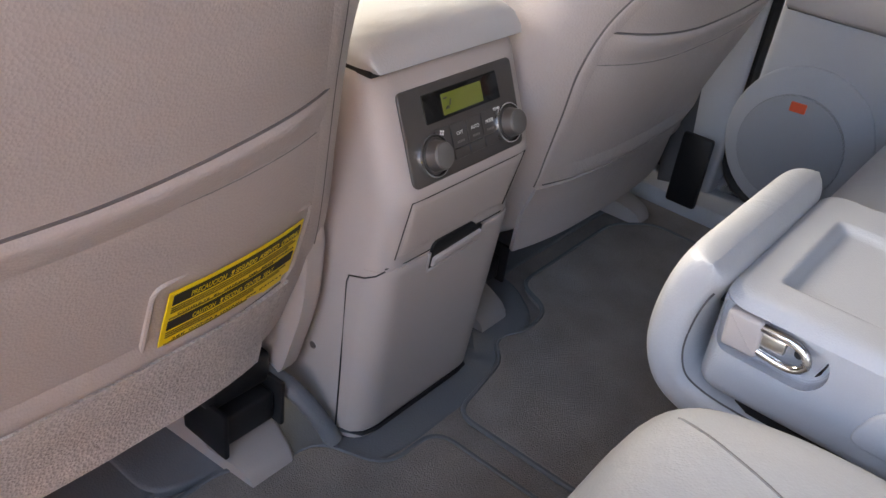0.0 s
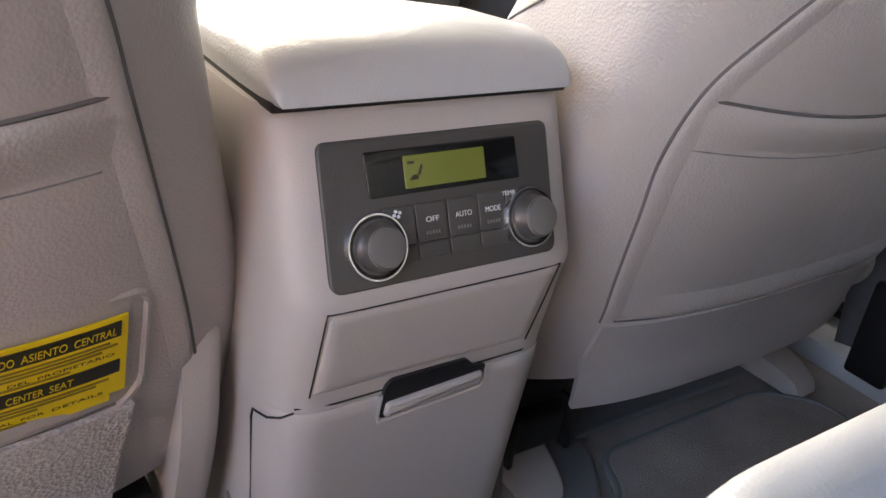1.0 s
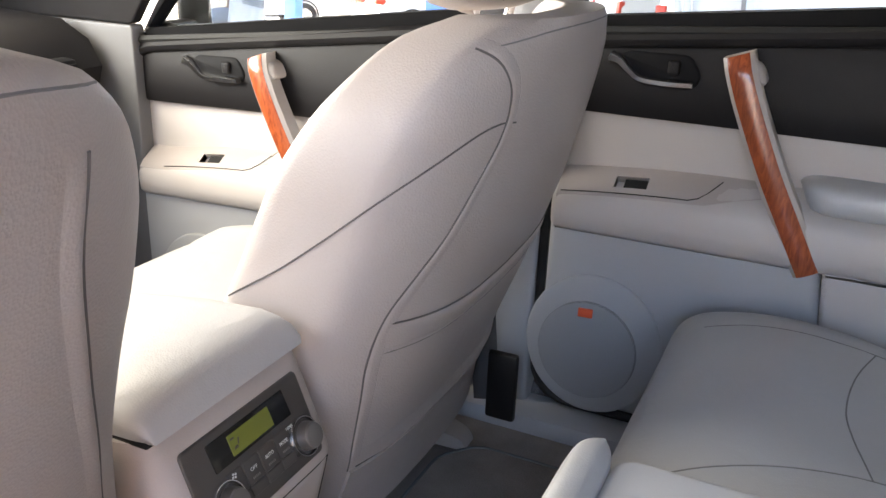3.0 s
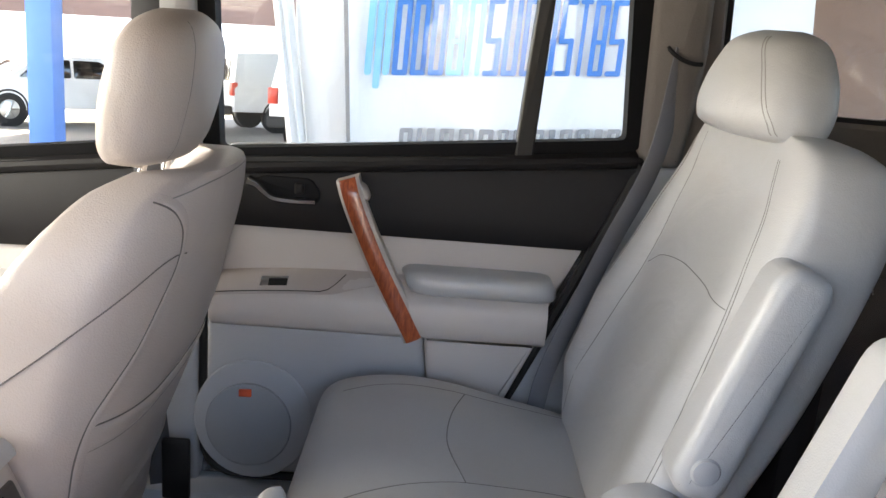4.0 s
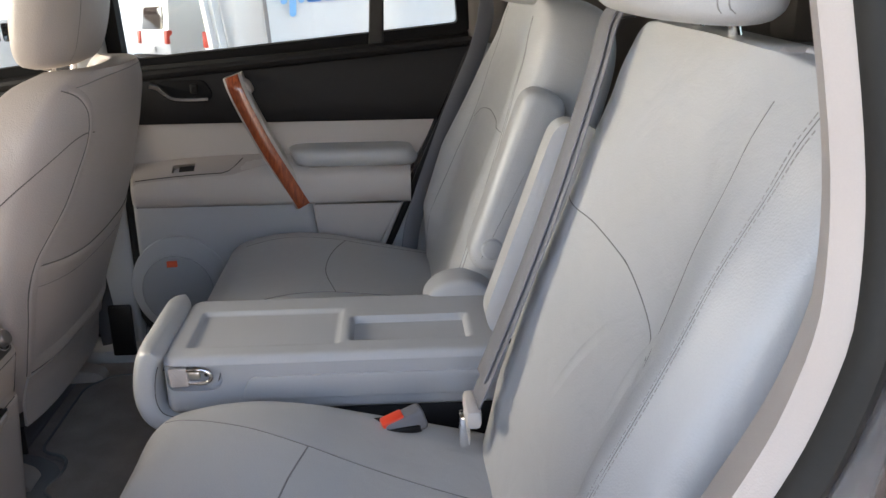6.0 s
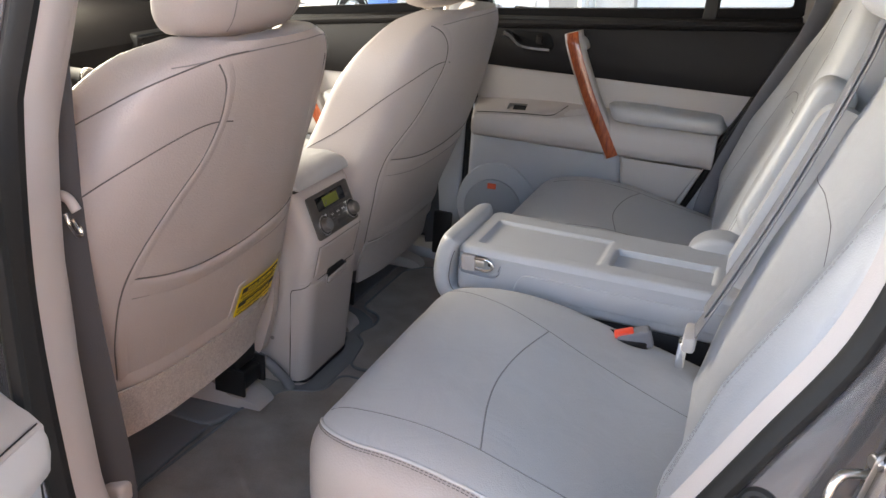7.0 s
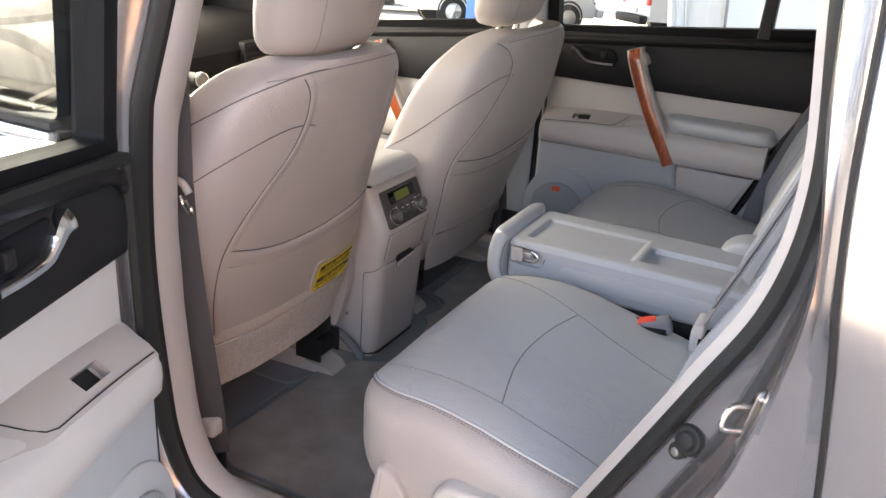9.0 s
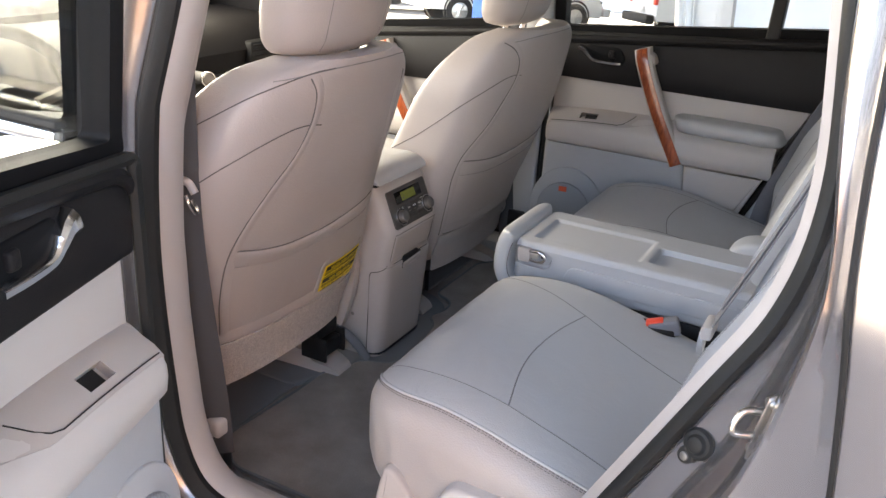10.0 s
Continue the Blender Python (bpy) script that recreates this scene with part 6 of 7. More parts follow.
structure("trim_opening", frame_strip([(0.0, -0.780), (0.004, -0.784), (0.03, -0.775), (0.04, -0.750), (0.03, -0.735), (0.0, -0.735), (-0.006, -0.748), (-0.005, -0.770)], rear=[(0.0, -0.830), (0.006, -0.834), (0.03, -0.815), (0.05, -0.760), (0.045, -0.735), (0.028, -0.737), (0.0, -0.785), (-0.010, -0.815)]), PLASTIC, "pale plastic trim round the door opening", "door opening trim")
structure("door_seal", frame_strip([(0.001, -0.782), (0.0, -0.792), (0.007, -0.802), (0.016, -0.805), (0.025, -0.801), (0.029, -0.792), (0.024, -0.780)], rear=[(0.001, -0.827), (0.0, -0.836), (0.005, -0.844), (0.011, -0.847), (0.017, -0.844), (0.021, -0.836), (0.019, -0.825)]), RUBBER, "black rubber seal round the door opening", "door seal")
structure("door_jamb", frame_strip([(0.022, -0.788), (0.026, -0.800), (0.034, -0.812), (0.066, -0.835), (0.076, -0.842), (0.080, -0.800), (0.08, -0.790)], 76), PAINT, "grey painted steel door jamb at the front", "door jamb")


def along(table, v):
    """Smooth values from rows (v, x)."""
    return lerp_table(table, v)[0]


def edge_x(z):
    """The opening's rear edge at a height."""
    best = 0.62
    for p, q in zip(EDGE, EDGE[1:]):
        if p.x > 0.5 and min(p.y, q.y) <= z <= max(p.y, q.y):
            best = p.x + (q.x - p.x) * (z - p.y) / (q.y - p.y + 1e-9)
            break
    return EDGE[0].x if z > EDGE[0].y else best


# the jamb's inner face, its flange and the panel's front edge, by height
FLANGE = [(0.10, 0.665), (0.20, 0.712), (0.28, 0.763), (0.40, 0.825), (0.48, 0.862), (0.558, 0.896), (0.62, 0.910), (0.662, 0.918), (0.706, 0.926), (0.75, 0.930), (0.792, 0.927), (0.844, 0.918), (0.90, 0.909), (1.0, 0.900), (1.13, 0.890)]
LIP = [(0.10, 0.97), (0.40, 0.985), (0.50, 0.98), (0.59, 0.971), (0.68, 0.960), (0.77, 0.947), (0.85, 0.939), (1.0, 0.930), (1.13, 0.920)]
jr, fr = [], []
for i in range(72):
    z = 1.13 - 0.95 * i / 71
    p = Vector((edge_x(z), z))
    sl = (edge_x(z + 0.01) - edge_x(z - 0.01)) / 0.02
    lean = 0.20 * max(0, z - 0.75)
    a_ = Vector((p.x + 0.016 * math.sqrt(1 + sl * sl), z))
    zb = z - 0.02
    b_ = Vector((along(FLANGE, zb), zb))
    c_ = Vector((along(LIP, z), z))
    jr.append([Vector((a_.x + (b_.x - a_.x) * t, y + lean, a_.y + (b_.y - a_.y) * t)) for t, y in ((0.0, -0.830), (0.04, -0.838), (0.12, -0.845), (0.50, -0.853), (0.60, -0.857), (0.66, -0.862), (0.70, -0.874), (0.78, -0.884), (0.90, -0.892), (0.97, -0.902), (1.0, -0.918))])
    fr.append([Vector((b_.x + (c_.x - b_.x) * t, y + lean, b_.y + (c_.y - b_.y) * t)) for t, y in ((0.0, -0.918), (0.05, -0.926), (0.15, -0.929), (0.5, -0.925), (0.8, -0.930), (0.95, -0.937), (1.0, -0.938))])
structure("door_jamb", sheet(jr), PAINT, "grey metallic painted door jamb with pressed creases", "door jamb")
structure("door_flange", sheet(fr), PAINT, "bright grey metallic flange behind the door opening", "car body panel")
structure("panel_gap", tube([r[-1] + Vector((0.001, -0.001, 0)) for r in fr], 0.0028, 6), RUBBER, "thin dark seam along the body panel", "panel seam")

# rear quarter panel: it follows the curved edge of the opening, swells over the wheel and leans in above the waist
def side_y(x, z):
    return -0.936 - 0.045 * math.exp(-((x - 1.30) / 0.32) ** 2 - ((z - 0.18) / 0.36) ** 2) + 0.20 * max(0, z - 0.75)


rows = []
for k in range(44):
    z = -0.15 + k * 1.36 / 43
    x0 = along(LIP, z) + 0.002
    rows.append([(x0 + (1.75 - x0) * i / 36, side_y(x0 + (1.75 - x0) * i / 36, z) + (0.004 if i == 0 else 0), z) for i in range(37)])
structure("quarter_panel", solid(sheet(rows), 0.01), PAINT, "glossy silver-grey metallic rear quarter panel", "car body panel")
w4 = thing("window_4", "dark quarter glass with chrome strip, from outside", "window", (1.3, -0.93, 0.8), "", "structure")
o_ = rounded([(1.055, 0.80), (1.045, 1.10), (1.42, 1.12), (1.58, 0.82)], 0.04)
part("pane", slab(o_, 0.0, 0.006, lambda u, v, w: Vector((u, side_y(u, v) - w, v)), 0.003), GLOSSBLACK, w4, "dark tinted glass")
part("chrome_strip", tube([(x_, side_y(x_, 0.785) - 0.004, 0.785) for x_ in (1.04, 1.2, 1.4, 1.6)], 0.007, 8), CHROME, w4, "bright waist strip")
# front door's outer waist strips
ds = thing("waist_strip", "bright and black waist strips under the front window", "car trim", (-0.4, -0.87, 0.66))
part("bright_strip", rbox((-0.84, -0.900, 0.700), (-0.012, -0.880, 0.720), 0.004), CHROME, ds, "bright strip")
part("black_strip", rbox((-0.84, -0.896, 0.7215), (-0.012, -0.876, 0.732), 0.003), RUBBER, ds)
part("lower_strip", rbox((-0.84, -0.896, 0.690), (-0.012, -0.878, 0.6985), 0.003), RUBBER, ds)
structure("front_door_skin", rbox((-0.90, -0.935, 0.06), (-0.012, -0.872, 0.689), 0.02, 3), PAINT, "grey metallic outer skin of the front door", "car door skin")
# near-side sill and front fender side below the doors
structure("sill", rbox((-0.75, -0.94, -0.20), (0.66, -0.80, 0.055), 0.04, 4), PAINT, "grey metallic sill under the open door", "sill")
structure("scuff_plate", rbox((0.10, -0.79, 0.03), (0.66, -0.705, 0.112), 0.02, 3), PLASTIC, "beige plastic scuff plate on the sill", "sill trim")
structure("far_side_sill", rbox((-0.75, 0.80, -0.20), (1.0, 0.93, 0.06), 0.04, 4), PAINT, "grey metallic sill on the far side", "sill")
structure("far_quarter", rbox((0.92, 0.82, -0.15), (1.75, 0.95, 0.75), 0.06, 4), PAINT, "grey metallic rear quarter on the far side", "car body panel")
structure("front_fender", rbox((-2.4, -0.94, -0.1), (-0.90, -0.78, 0.55), 0.06, 4), PAINT, "grey metallic front wing", "car body panel")
structure("underbody", rbox((-2.4, -0.85, -0.22), (1.75, 0.85, -0.04), 0.02), BLACK, "black underside of the car", "underbody")
# near B pillar cover inside
bm = slab(rounded([(-0.05, 0.10), (-0.04, 0.74), (0.0, 1.15), (0.112, 1.15), (0.068, 0.88), (0.030, 0.715), (0.016, 0.63), (0.014, 0.34), (0.018, 0.22), (0.035, 0.13)], 0.012), 0.0, 0.045, lambda u, v, w: Vector((u, -0.735 + w + 0.12 * max(0, v - 0.75), v)), 0.015, 4)
structure("trim_near_pillar", bm, PLASTIC, "beige plastic pillar cover by the open door", "pillar trim")
bm = slab(rounded([(0.69, 0.05), (0.74, 0.28), (0.90, 0.60), (0.948, 0.77), (0.93, 1.15), (1.05, 1.15), (1.05, 0.05)], 0.012), 0.0, 0.008, lambda u, v, w: Vector((u, -0.735 + w + 0.20 * max(0, v - 0.75), v)), 0.004, 2)
structure("trim_c_pillar", bm, PLASTIC_LIGHT, "pale pillar cover beside the second-row seat", "pillar trim")

# striker, stop and hole plug on the jamb
s = thing("door_striker", "bright zinc door striker bolted to the jamb", "door striker", (0.893, -0.88, 0.59))


def strike(u, v, w):
    """u across the flange, v up along it, w out towards the front."""
    return Vector((0.908 + 0.14 * v + 0.35 * u - 0.62 * w, -0.908 + 0.85 * u - 0.4 * w, 0.612 + v + 0.05 * w))


part("plate", slab(rounded([(-0.008, -0.036), (-0.013, 0.0), (-0.008, 0.034), (0.006, 0.036), (0.013, 0.0), (0.006, -0.036)], 0.008), -0.004, 0.003, strike, 0.001), ZINC, s)
part("loop", tube(smooth_line([strike(0.006, 0.012, 0.0), strike(0.006, 0.014, 0.028), strike(0.004, 0.011, 0.036), strike(0.0, 0.003, 0.038), strike(-0.004, -0.005, 0.035), strike(-0.005, -0.008, 0.027), strike(-0.005, -0.008, 0.0)], 4), 0.0034, 10), ZINC, s, "bright steel loop")
for v in (-0.025, 0.026):
    part("bolt", disc(strike(0, v, 0.002), strike(0, 0, 1) - strike(0, 0, 0), 0.006, 0.004, 14, 0.0055, 0.001), ZINC, s)
h = thing("jamb_plug", "black rubber plug and screw on the door jamb", "plug", (0.845, -0.855, 0.53))
pa = Vector((-0.35, -0.9, 0.25))
p_ = part("plug", disc((0.850, -0.852, 0.538), pa, 0.017, 0.004, 28, 0.015, 0.002), RUBBER, h)
part("plug_dome", disc((0.849, -0.856, 0.539), pa, 0.011, 0.005, 24, 0.009, 0.003), RUBBER, p_)
p_ = part("screw", disc((0.840, -0.852, 0.521), pa, 0.0095, 0.003, 20, 0.0085, 0.001), RUBBER, h)
part("screw_head", disc((0.839, -0.855, 0.521), pa, 0.005, 0.002, 12, 0.0045, 0.0006), SATIN, p_)
g = thing("pillar_clip", "white plastic clip at the pillar foot", "clip", (0.035, -0.68, 0.16))
part("cap", rbox((0.020, -0.690, 0.140), (0.052, -0.660, 0.175), 0.008, 3), PLASTIC_LIGHT, g)

# ---- outside: a sales lot whose ground falls away to the right and rises to the rear ----
LOT = Matrix(((1, 0.0, -0.07, 0), (0.0, 1, 0.047, 0), (0.07, -0.047, 1, 0), (0, 0, 0, 1)))
FIELD = Matrix(((1, 0.0, -0.02, 0), (0.0, 1, 0.063, 0), (0.02, -0.063, 1, 0), (0, 0, 0, 1)))
GZ = -0.48


def field(x, y, z):
    return FIELD @ Vector((x, y, GZ + z))


def lot(x, y, z):
    return LOT @ Vector((x, y, GZ + z))


def lift_lot(bm):
    bmesh.ops.transform(bm, matrix=LOT @ Matrix.Translation((0, 0, GZ)), verts=bm.verts)
    return bm


rows = [[field(x, y, 0) for y in (-300, -60, -20, -8, -4, -2, 0, 2, 4, 8, 14, 24, 60, 300)] for x in (-300, -80, -30, -14, -7, -3, 0, 3, 7, 14, 30, 80, 300)]
structure("ground", sheet(rows), CONCRETE, "pale sunlit concrete of the sales lot", "ground")

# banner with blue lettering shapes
bn = thing("banner", "white vinyl banner with large blue printed shapes", "banner", lot(1.5, 4.5, 0))
rows = []
for k in range(24):
    z = 0.05 + k * 2.75 / 23
    rows.append([lot(x, 4.5 + 0.05 * math.sin(x * 5.1) + 0.02 * math.sin(x * 13 + z), z) for x in [-0.06 + i * 2.82 / 60 for i in range(61)]])
part("cloth", sheet(rows), CLOTH, bn)


def glyph(x, z, w, h, kind, material):
    """One printed letter shape: bars and rings only."""
    def put_(u, v, wd):
        return lot(x + u + 0.10 * v, 4.47 + 0.05 * math.sin((x + u) * 5.1) - wd * 0.01, z + v)
    st = 0.34 * w
    bm = bmesh.new()
    def bar(u0, v0, u1, v1):
        add(bm, slab(rounded([(u0, v0), (u0, v1), (u1, v1), (u1, v0)], min(st * 0.45, 0.04)), 0, 0.3, put_, 0.001, 1))
    if kind in "odbae":
        bar(0, 0, st, h), bar(w - st, 0, w, h if kind != "b" else h * 1.0)
        bar(0, 0, w, st), bar(0, h - st, w, h)
        if kind in "ae":
            bar(0, h * 0.42, w, h * 0.42 + st * 0.8)
        if kind == "d":
            bar(w - st, 0, w, h * 1.08)
        if kind == "b":
            bar(0, 0, st, h * 1.08)
    elif kind == "n":
        bar(0, 0, st, h), bar(w - st, 0, w, h), bar(0, h - st, w, h)
    elif kind == "u":
        bar(0, 0, st, h), bar(w - st, 0, w, h), bar(0, 0, w, st)
    elif kind == "s":
        bar(0, h - st, w, h), bar(0, h * 0.42, w, h * 0.42 + st), bar(0, 0, w, st), bar(0, h * 0.45, st, h), bar(w - st, 0, w, h * 0.5)
    elif kind == "t":
        bar(w * 0.3, 0, w * 0.3 + st, h * 1.1), bar(0, h - st, w, h)
    elif kind == "T":
        bar(0, 0.0, w * 0.28, h * 1.15), bar(w * 0.36, -h * 0.18, w * 0.64, h * 1.3), bar(w * 0.72, 0.0, w, h * 1.15)
    elif kind == "m":
        bar(0, 0, st * 0.8, h), bar(w * 0.4, 0, w * 0.4 + st * 0.8, h), bar(w - st * 0.8, 0, w, h), bar(0, h - st * 0.8, w, h)
    elif kind == "x":
        for a_, b_ in ((0.0, w - st), (w - st, 0.0)):
            add(bm, slab([Vector((a_, 0)), Vector((a_ + st, 0)), Vector((b_ + st, h)), Vector((b_, h))], 0, 0.3, put_, 0.001, 1))
    else:
        bar(0, 0, w, h)
    part("printed_shape", bm, material, bn, "", False)


# the banner is seen from its front; the row of shapes stands at the height of the windows
x = 0.03
zt = 1.32
for kind, w, m_ in (("T", 0.15, CYAN), ("o", 0.095, ROYAL), ("d", 0.095, ROYAL), ("o", 0.095, ROYAL), ("e", 0.095, CYAN), ("n", 0.095, CYAN), ("s", 0.095, ROYAL), ("u", 0.095, ROYAL), ("b", 0.095, ROYAL), ("a", 0.095, ROYAL), ("s", 0.095, ROYAL), ("t", 0.078, ROYAL), ("a", 0.095, ROYAL), ("s", 0.095, ROYAL)):
    glyph(x, zt, w, 0.45, kind, m_)
    x += w + 0.015
x = 1.94
for kind, w, h_ in (("o", 0.10, 0.30), ("o", 0.11, 0.30), ("m", 0.18, 0.32), ("i", 0.035, 0.05), ("m", 0.18, 0.32), ("x", 0.13, 0.32)):
    glyph(x, 1.20, w, h_, kind, CYAN)
    x += w + 0.022
x = 0.23
for w in (0.08, 0.03, 0.05, 0.09, 0.09, 0.09, 0.06, 0.08, 0.08, 0.04, 0.08, 0.08, 0.05, 0.08, 0.08, 0.06):
    glyph(x, 0.83, w, 0.17, "i" if w < 0.06 else "n", GREYINK)
    x += w + 0.03

# a second banner hangs behind the car's tail
bn2 = thing("banner", "white vinyl banner with a blue printed shape behind the tailgate", "banner", lot(5.0, 4.6, 0))
part("cloth", sheet([[lot(5.0 + 0.03 * math.sin(y_ * 6.0), y_, 0.3 + k * 2.2 / 12) for y_ in [2.6 + i * 4.0 / 40 for i in range(41)]] for k in range(13)]), CLOTH, bn2)
for y_ in (4.9, 4.0, 3.1):
    bm = bmesh.new()
    for u0, v0, u1, v1 in ((0.0, 0.0, 0.16, 0.95), (0.34, 0.0, 0.50, 0.95), (0.0, 0.0, 0.50, 0.20)):
        add(bm, slab(rounded([(u0, v0), (u0, v1), (u1, v1), (u1, v0)], 0.05), 0, 0.003, lambda u, v, w: lot(4.955 - w, y_ - u - 0.12 * v, 1.28 + v), 0.001, 1))
    part("printed_shape", bm, ROYAL, bn2, "", False)

# columns, posts, walls
cl = thing("column", "white square canopy column beside the banner", "column", lot(-0.35, 4.7, 0))
part("shaft", lift_lot(rbox((-0.40, 4.62, 0.0), (-0.04, 4.95, 4.2), 0.02)), WHITE, cl)
part("edge_tube", lift_lot(rbox((-0.095, 4.56, 0.0), (-0.04, 4.62, 4.2), 0.008)), GREYINK, cl, "grey tube")

cu_ = thing("curtain", "gathered white cloth hanging beside the column", "curtain", lot(-0.45, 4.6, 0))
rows = []
for k in range(20):
    z = 0.05 + k * 3.6 / 19
    lo_ = -0.44 - 0.13 * (z / 2.2) ** 1.5
    rows.append([lot(lo_ + i * 0.017, 4.58 + 0.022 * math.sin(i * 1.9 + z), z) for i in range(9)])
part("cloth", sheet(rows), CLOTH, cu_)


def on_field(bm):
    bmesh.ops.transform(bm, matrix=FIELD @ Matrix.Translation((0, 0, GZ)), verts=bm.verts)
    return bm


def post(x, y, w, h, label):
    t = thing("post", label, "post", field(x, y, 0), "blue posts")
    part("shaft", on_field(rbox((x - w / 2, y - w / 2, 0), (x + w / 2, y + w / 2, h), 0.01)), BLUE, t)
    part("base_plate", on_field(rbox((x - w * 0.8, y - w * 0.8, 0), (x + w * 0.8, y + w * 0.8, 0.03), 0.005)), BLUE, t)


post(-3.85, 8.6, 0.28, 3.9, "bright blue square post on the lot")
post(-9.6, 14.0, 0.26, 3.9, "bright blue square post between parked cars")
post(-14.0, 18.0, 0.26, 3.9, "bright blue square post far off on the lot")


def vehicle(x, y, yaw, paint, label, kind="van", glass=GLOSSBLACK):
    """A parked vehicle: lofted body with cabin, glass, wheels, lights and bumpers."""
    t = thing("vehicle", label, "car", lot(x, y, 0), "parked vehicles")
    M = FIELD @ Matrix.Translation((x, y, GZ)) @ Matrix.Rotation(radians(yaw), 4, "Z")
    if kind == "car":
        prof, L, H, W = [(-2.2, 0.35), (-2.25, 0.62), (-2.1, 0.86), (-1.5, 0.95), (-0.85, 1.40), (0.5, 1.44), (1.25, 0.98), (2.0, 0.86), (2.2, 0.62), (2.15, 0.35)], 4.4, 1.45, 0.87
    elif kind == "pickup":
        prof, L, H, W = [(-2.5, 0.5), (-2.52, 1.05), (-0.75, 1.08), (-0.55, 1.70), (0.75, 1.72), (1.25, 1.12), (2.35, 1.02), (2.5, 0.8), (2.45, 0.45)], 5, 1.75, 0.90
    else:
        prof, L, H, W = [(-2.5, 0.45), (-2.52, 0.95), (-2.4, 1.72), (-0.5, 1.80), (0.8, 1.72), (1.35, 1.12), (2.3, 1.0), (2.5, 0.75), (2.45, 0.42)], 5, 1.8, 0.92
    rings_ = []
    for k, f in enumerate((-1.0, -0.985, -0.9, 0, 0.9, 0.985, 1.0)):
        ins = {0: 0.10, 1: 0.04, 5: 0.04, 6: 0.10}.get(k, 0.0)
        c_ = Vector((0, 0.9))
        rings_.append([Vector((px * (1 - ins * 0.3), f * W * (1 - 0.16 * max(0, pz - 0.95) / 0.8), pz - ins * 0.3 * (pz - 0.9))) for px, pz in prof])
    bm = loft(rings_)
    bmesh.ops.transform(bm, matrix=M, verts=bm.verts)
    body = part("body", bm, paint, t)
    wx = (-1.45, 1.45)
    for px in wx:
        for sgn in (-1, 1):
            w_ = disc((px, sgn * (W - 0.20), 0.34), (0, sgn, 0), 0.34, 0.22, 28, 0.33, 0.03)
            bmesh.ops.transform(w_, matrix=M, verts=w_.verts)
            tyre = part("wheel", w_, TYRE, t, "black tyre")
            r_ = disc((px, sgn * (W + 0.015), 0.34), (0, sgn, 0), 0.20, 0.012, 20, 0.19, 0.004)
            for q in range(6):
                a = q * math.pi / 3
                add(r_, tube([(px, sgn * (W + 0.026), 0.34), (px + 0.18 * math.cos(a), sgn * (W + 0.022), 0.34 + 0.18 * math.sin(a))], 0.022, 5))
            bmesh.ops.transform(r_, matrix=M, verts=r_.verts)
            part("rim", r_, ZINC, tyre, "silver rim")
            a_ = ring_shape((px, sgn * (W - 0.008), 0.36), (0, sgn, 0), 0.385, 0.05, 0.010, 28)
            bmesh.ops.transform(a_, matrix=M, verts=a_.verts)
            part("arch", a_, TYRE, body)
    # side glass
    if kind == "car":
        wins = [[(-1.25, 0.98), (-0.85, 1.33), (-0.2, 1.36), (-0.2, 0.99)], [(-0.14, 0.99), (-0.14, 1.36), (0.42, 1.36), (1.0, 1.0)]]
    elif kind == "pickup":
        wins = [[(-0.45, 1.14), (-0.38, 1.60), (0.1, 1.62), (0.1, 1.14)], [(0.16, 1.14), (0.16, 1.62), (0.68, 1.62), (1.05, 1.16)]]
    else:
        wins = [[(0.16, 1.12), (0.16, 1.62), (0.72, 1.62), (1.15, 1.16)]]
    for sgn in (-1, 1):
        for w_ in wins:
            b_ = slab(rounded(w_, 0.05), 0, 0.01, lambda u, v, q: Vector((u, sgn * (W * (1 - 0.16 * max(0, v - 0.95) / 0.8) - 0.004 + q), v)), 0.003)
            bmesh.ops.transform(b_, matrix=M, verts=b_.verts)
            part("side_window", b_, glass, body, "dark glass")
    rear_glass = {"car": [(-0.62, 1.02), (-0.55, 1.30), (0.55, 1.30), (0.62, 1.02)], "pickup": [(-0.6, 1.18), (-0.55, 1.60), (0.55, 1.60), (0.6, 1.18)], "van": [(-0.62, 1.12), (-0.55, 1.60), (0.55, 1.60), (0.62, 1.12)]}[kind]
    off = {"car": lambda v: -1.5 + (v - 0.95) * 1.44 - 0.02, "pickup": lambda v: -0.75 + (v - 1.08) * 0.32 - 0.02, "van": lambda v: -2.52 + (v - 0.95) * 0.156 - 0.02}[kind]
    b_ = slab(rounded(rear_glass, 0.06), 0, 0.015, lambda u, v, q: Vector((off(v) - q + 0.01, u, v)), 0.003)
    bmesh.ops.transform(b_, matrix=M, verts=b_.verts)
    part("rear_window", b_, glass, body, "dark rear glass")
    for sgn in (-1, 1):
        zt_ = 0.75
        b_ = rbox((-2.54 if kind != "car" else -2.28, sgn * (W - 0.10) - 0.09, zt_ + 0.05), (-2.40 if kind != "car" else -2.05, sgn * (W - 0.10) + 0.105, zt_ + (0.34 if kind != "car" else 0.24)), 0.02)
        bmesh.ops.transform(b_, matrix=M, verts=b_.verts)
        part("tail_light", b_, RED, t, "red tail light")
        b_ = rbox((2.1, sgn * (W - 0.22) - 0.16, 0.68), (2.48 if kind != "car" else 2.2, sgn * (W - 0.22) + 0.14, 0.84), 0.04)
        bmesh.ops.transform(b_, matrix=M, verts=b_.verts)
        part("headlight", b_, CHROME, t, "clear headlight")
    e0, e1 = (-2.62, 2.58) if kind != "car" else (-2.33, 2.30)
    for xx in (e0, e1):
        b_ = rbox((xx - 0.08, -W * 0.95, 0.38), (xx + 0.12, W * 0.95, 0.58), 0.04)
        bmesh.ops.transform(b_, matrix=M, verts=b_.verts)
        part("bumper", b_, TYRE if kind != "car" else paint, t)
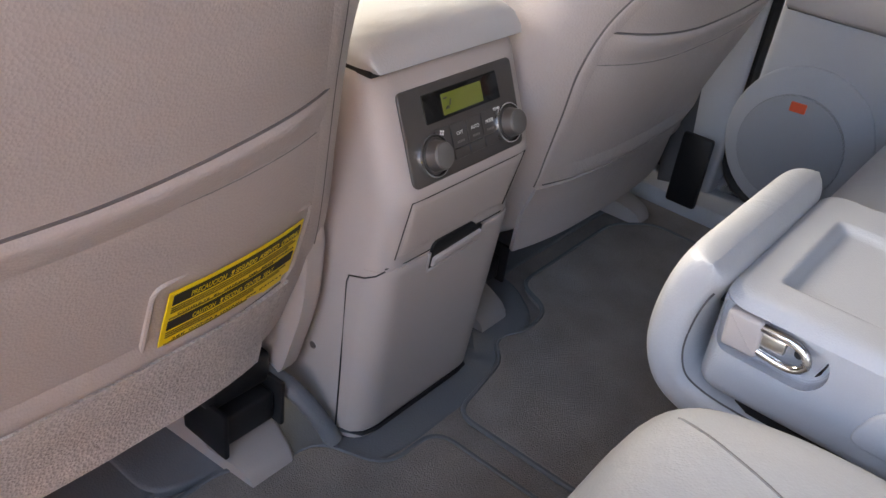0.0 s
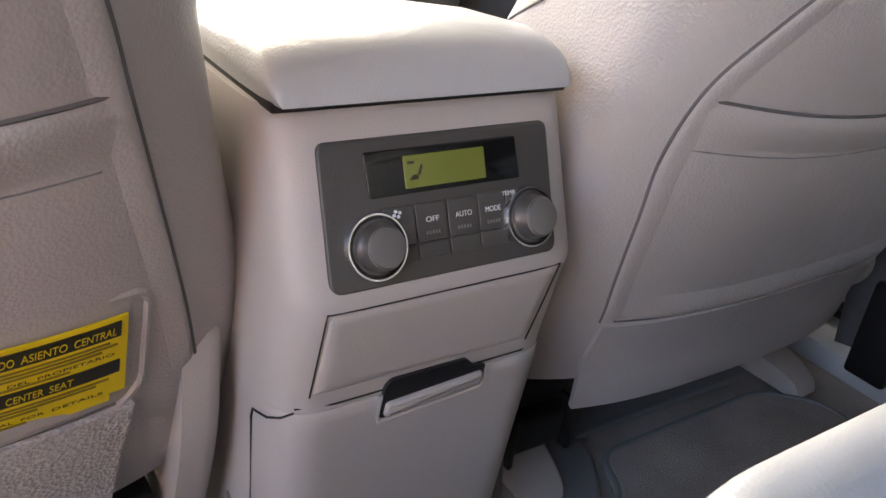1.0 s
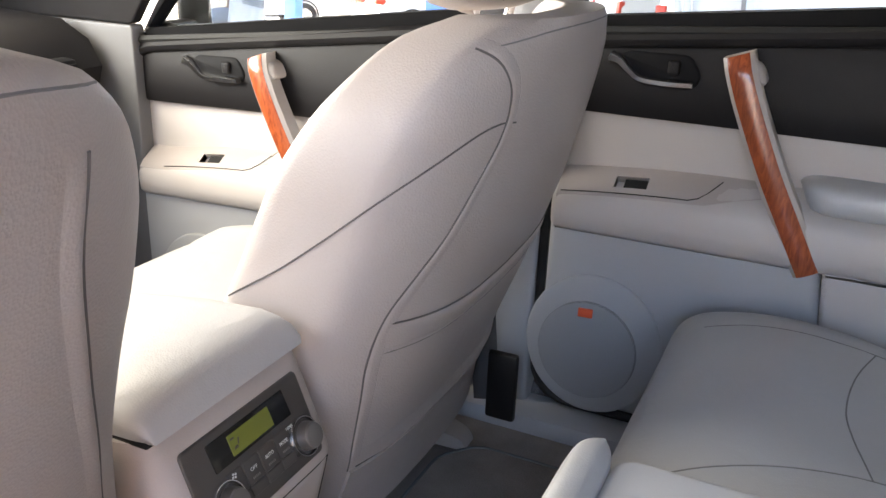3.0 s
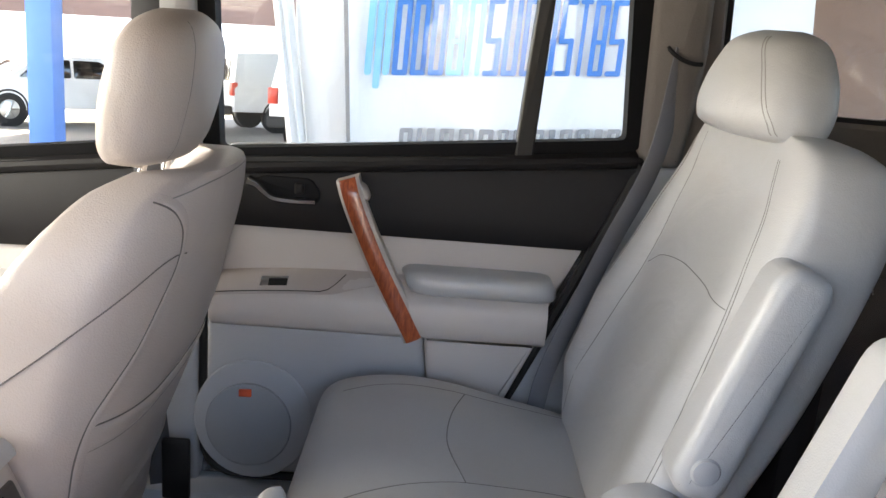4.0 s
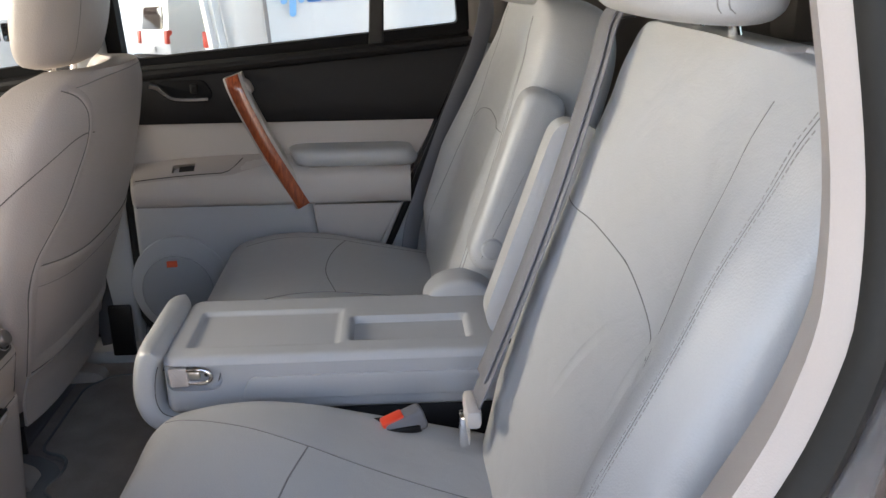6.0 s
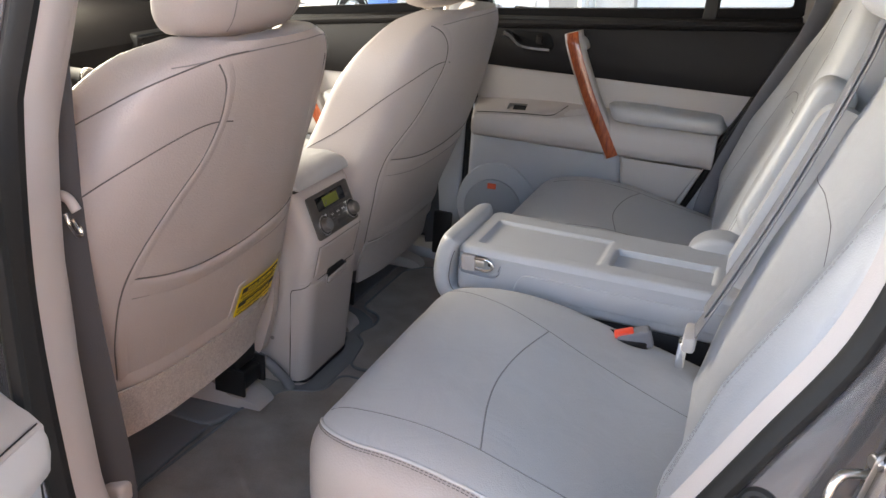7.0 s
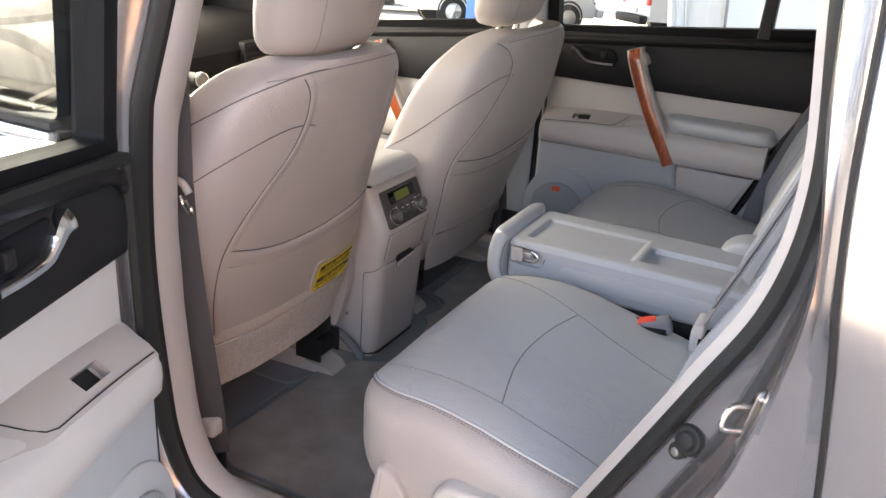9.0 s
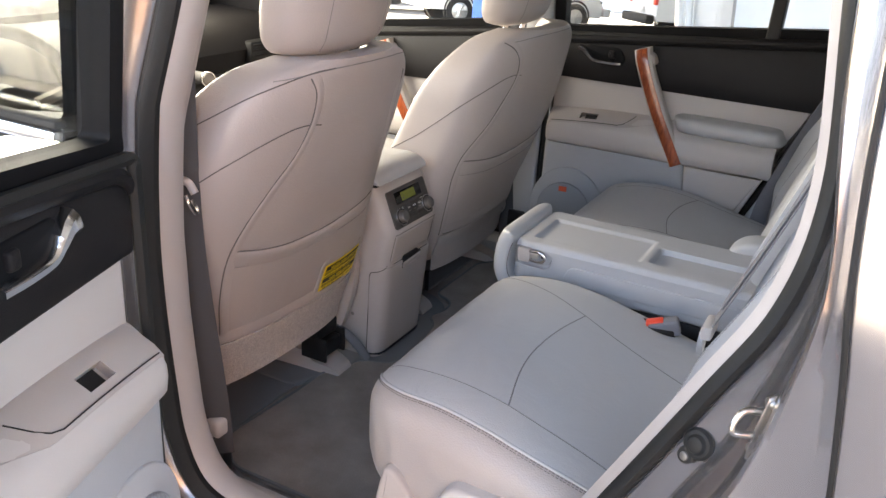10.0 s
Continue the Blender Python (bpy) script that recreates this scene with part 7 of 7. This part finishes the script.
    if kind != "car":
        b_ = rbox((-2.56, -0.20, 0.62), (-2.535, 0.20, 0.74), 0.005)
        bmesh.ops.transform(b_, matrix=M, verts=b_.verts)
        part("plate", b_, CLOTH, t, "pale blank plate")
    return t


vehicle(-2.60, 20.3, 35, WHITE, "white pickup with white canopy parked behind the banner", "van")
vehicle(-1.30, 17.2, 78, WHITE, "white pickup with canopy parked beside the column", "van")
vehicle(-7.8, 18.1, 45, WHITE, "white hatchback parked behind the blue post", "car")
vehicle(-12.0, 20.2, 45, SILVER, "silver saloon parked in the row", "car")
vehicle(-15.2, 22.0, 45, WHITE, "white saloon parked in the row", "car")
vehicle(-18.6, 23.8, 45, SILVER, "silver saloon at the row's end", "car")


def wall_box(name, a, b, m_, label):
    return structure(name, on_field(rbox(a, b, 0.02)), m_, label, "wall")


wall_box("wall_lot_far", (-60, 32, 0), (10, 32.5, 3.0), CREAM, "pale stained wall at the end of the lot")
wall_box("wall_lot_beyond", (-70, 42, 0), (14, 44, 11.0), BRICKRED, "brown building beyond the lot wall")
wall_box("wall_lot_rear", (3.6, 12.0, 0), (20, 12.5, 5.0), BROWNWALL, "brown wall behind the parked cars")
# unseen wall; its height is set by what the quarter panel should reflect
wall_box("wall_unseen_side", (-16, -7.5, 0), (5.0, -7.0, 2.1), CREAM, "unseen cream wall added beside the lot for the car body to reflect")
wall_box("wall_lot_near", (-14, -9.5, 0), (-13.5, 3.0, 4.0), CLOTH, "sunlit white wall ahead of the car")
# unseen wall, added to cut the light from the car's rear left
wall_box("wall_unseen_brown", (5.0, -7.0, 0), (5.5, -2.6, 4.0), BROWNWALL, "unseen brown wall added beyond the car's tail to dim its light")
cn = thing("canopy", "dark steel canopy roof over the sales lot", "canopy", lot(0, 5, 0))
part("roof_sheet", lift_lot(rbox((-5.6, -2.9, 3.9), (8, 25, 4.1), 0.02)), GREYINK, cn)
part("roof_wing", lift_lot(rbox((-11.0, 7.0, 3.9), (-5.62, 25, 4.1), 0.02)), GREYINK, cn)
for xx in (-5.5, -2.6, 0.3, 3.2):
    part("beam", lift_lot(rbox((xx - 0.08, -2.8, 3.62), (xx + 0.08, 25, 3.9), 0.02)), GREYINK, cn, "grey beam")
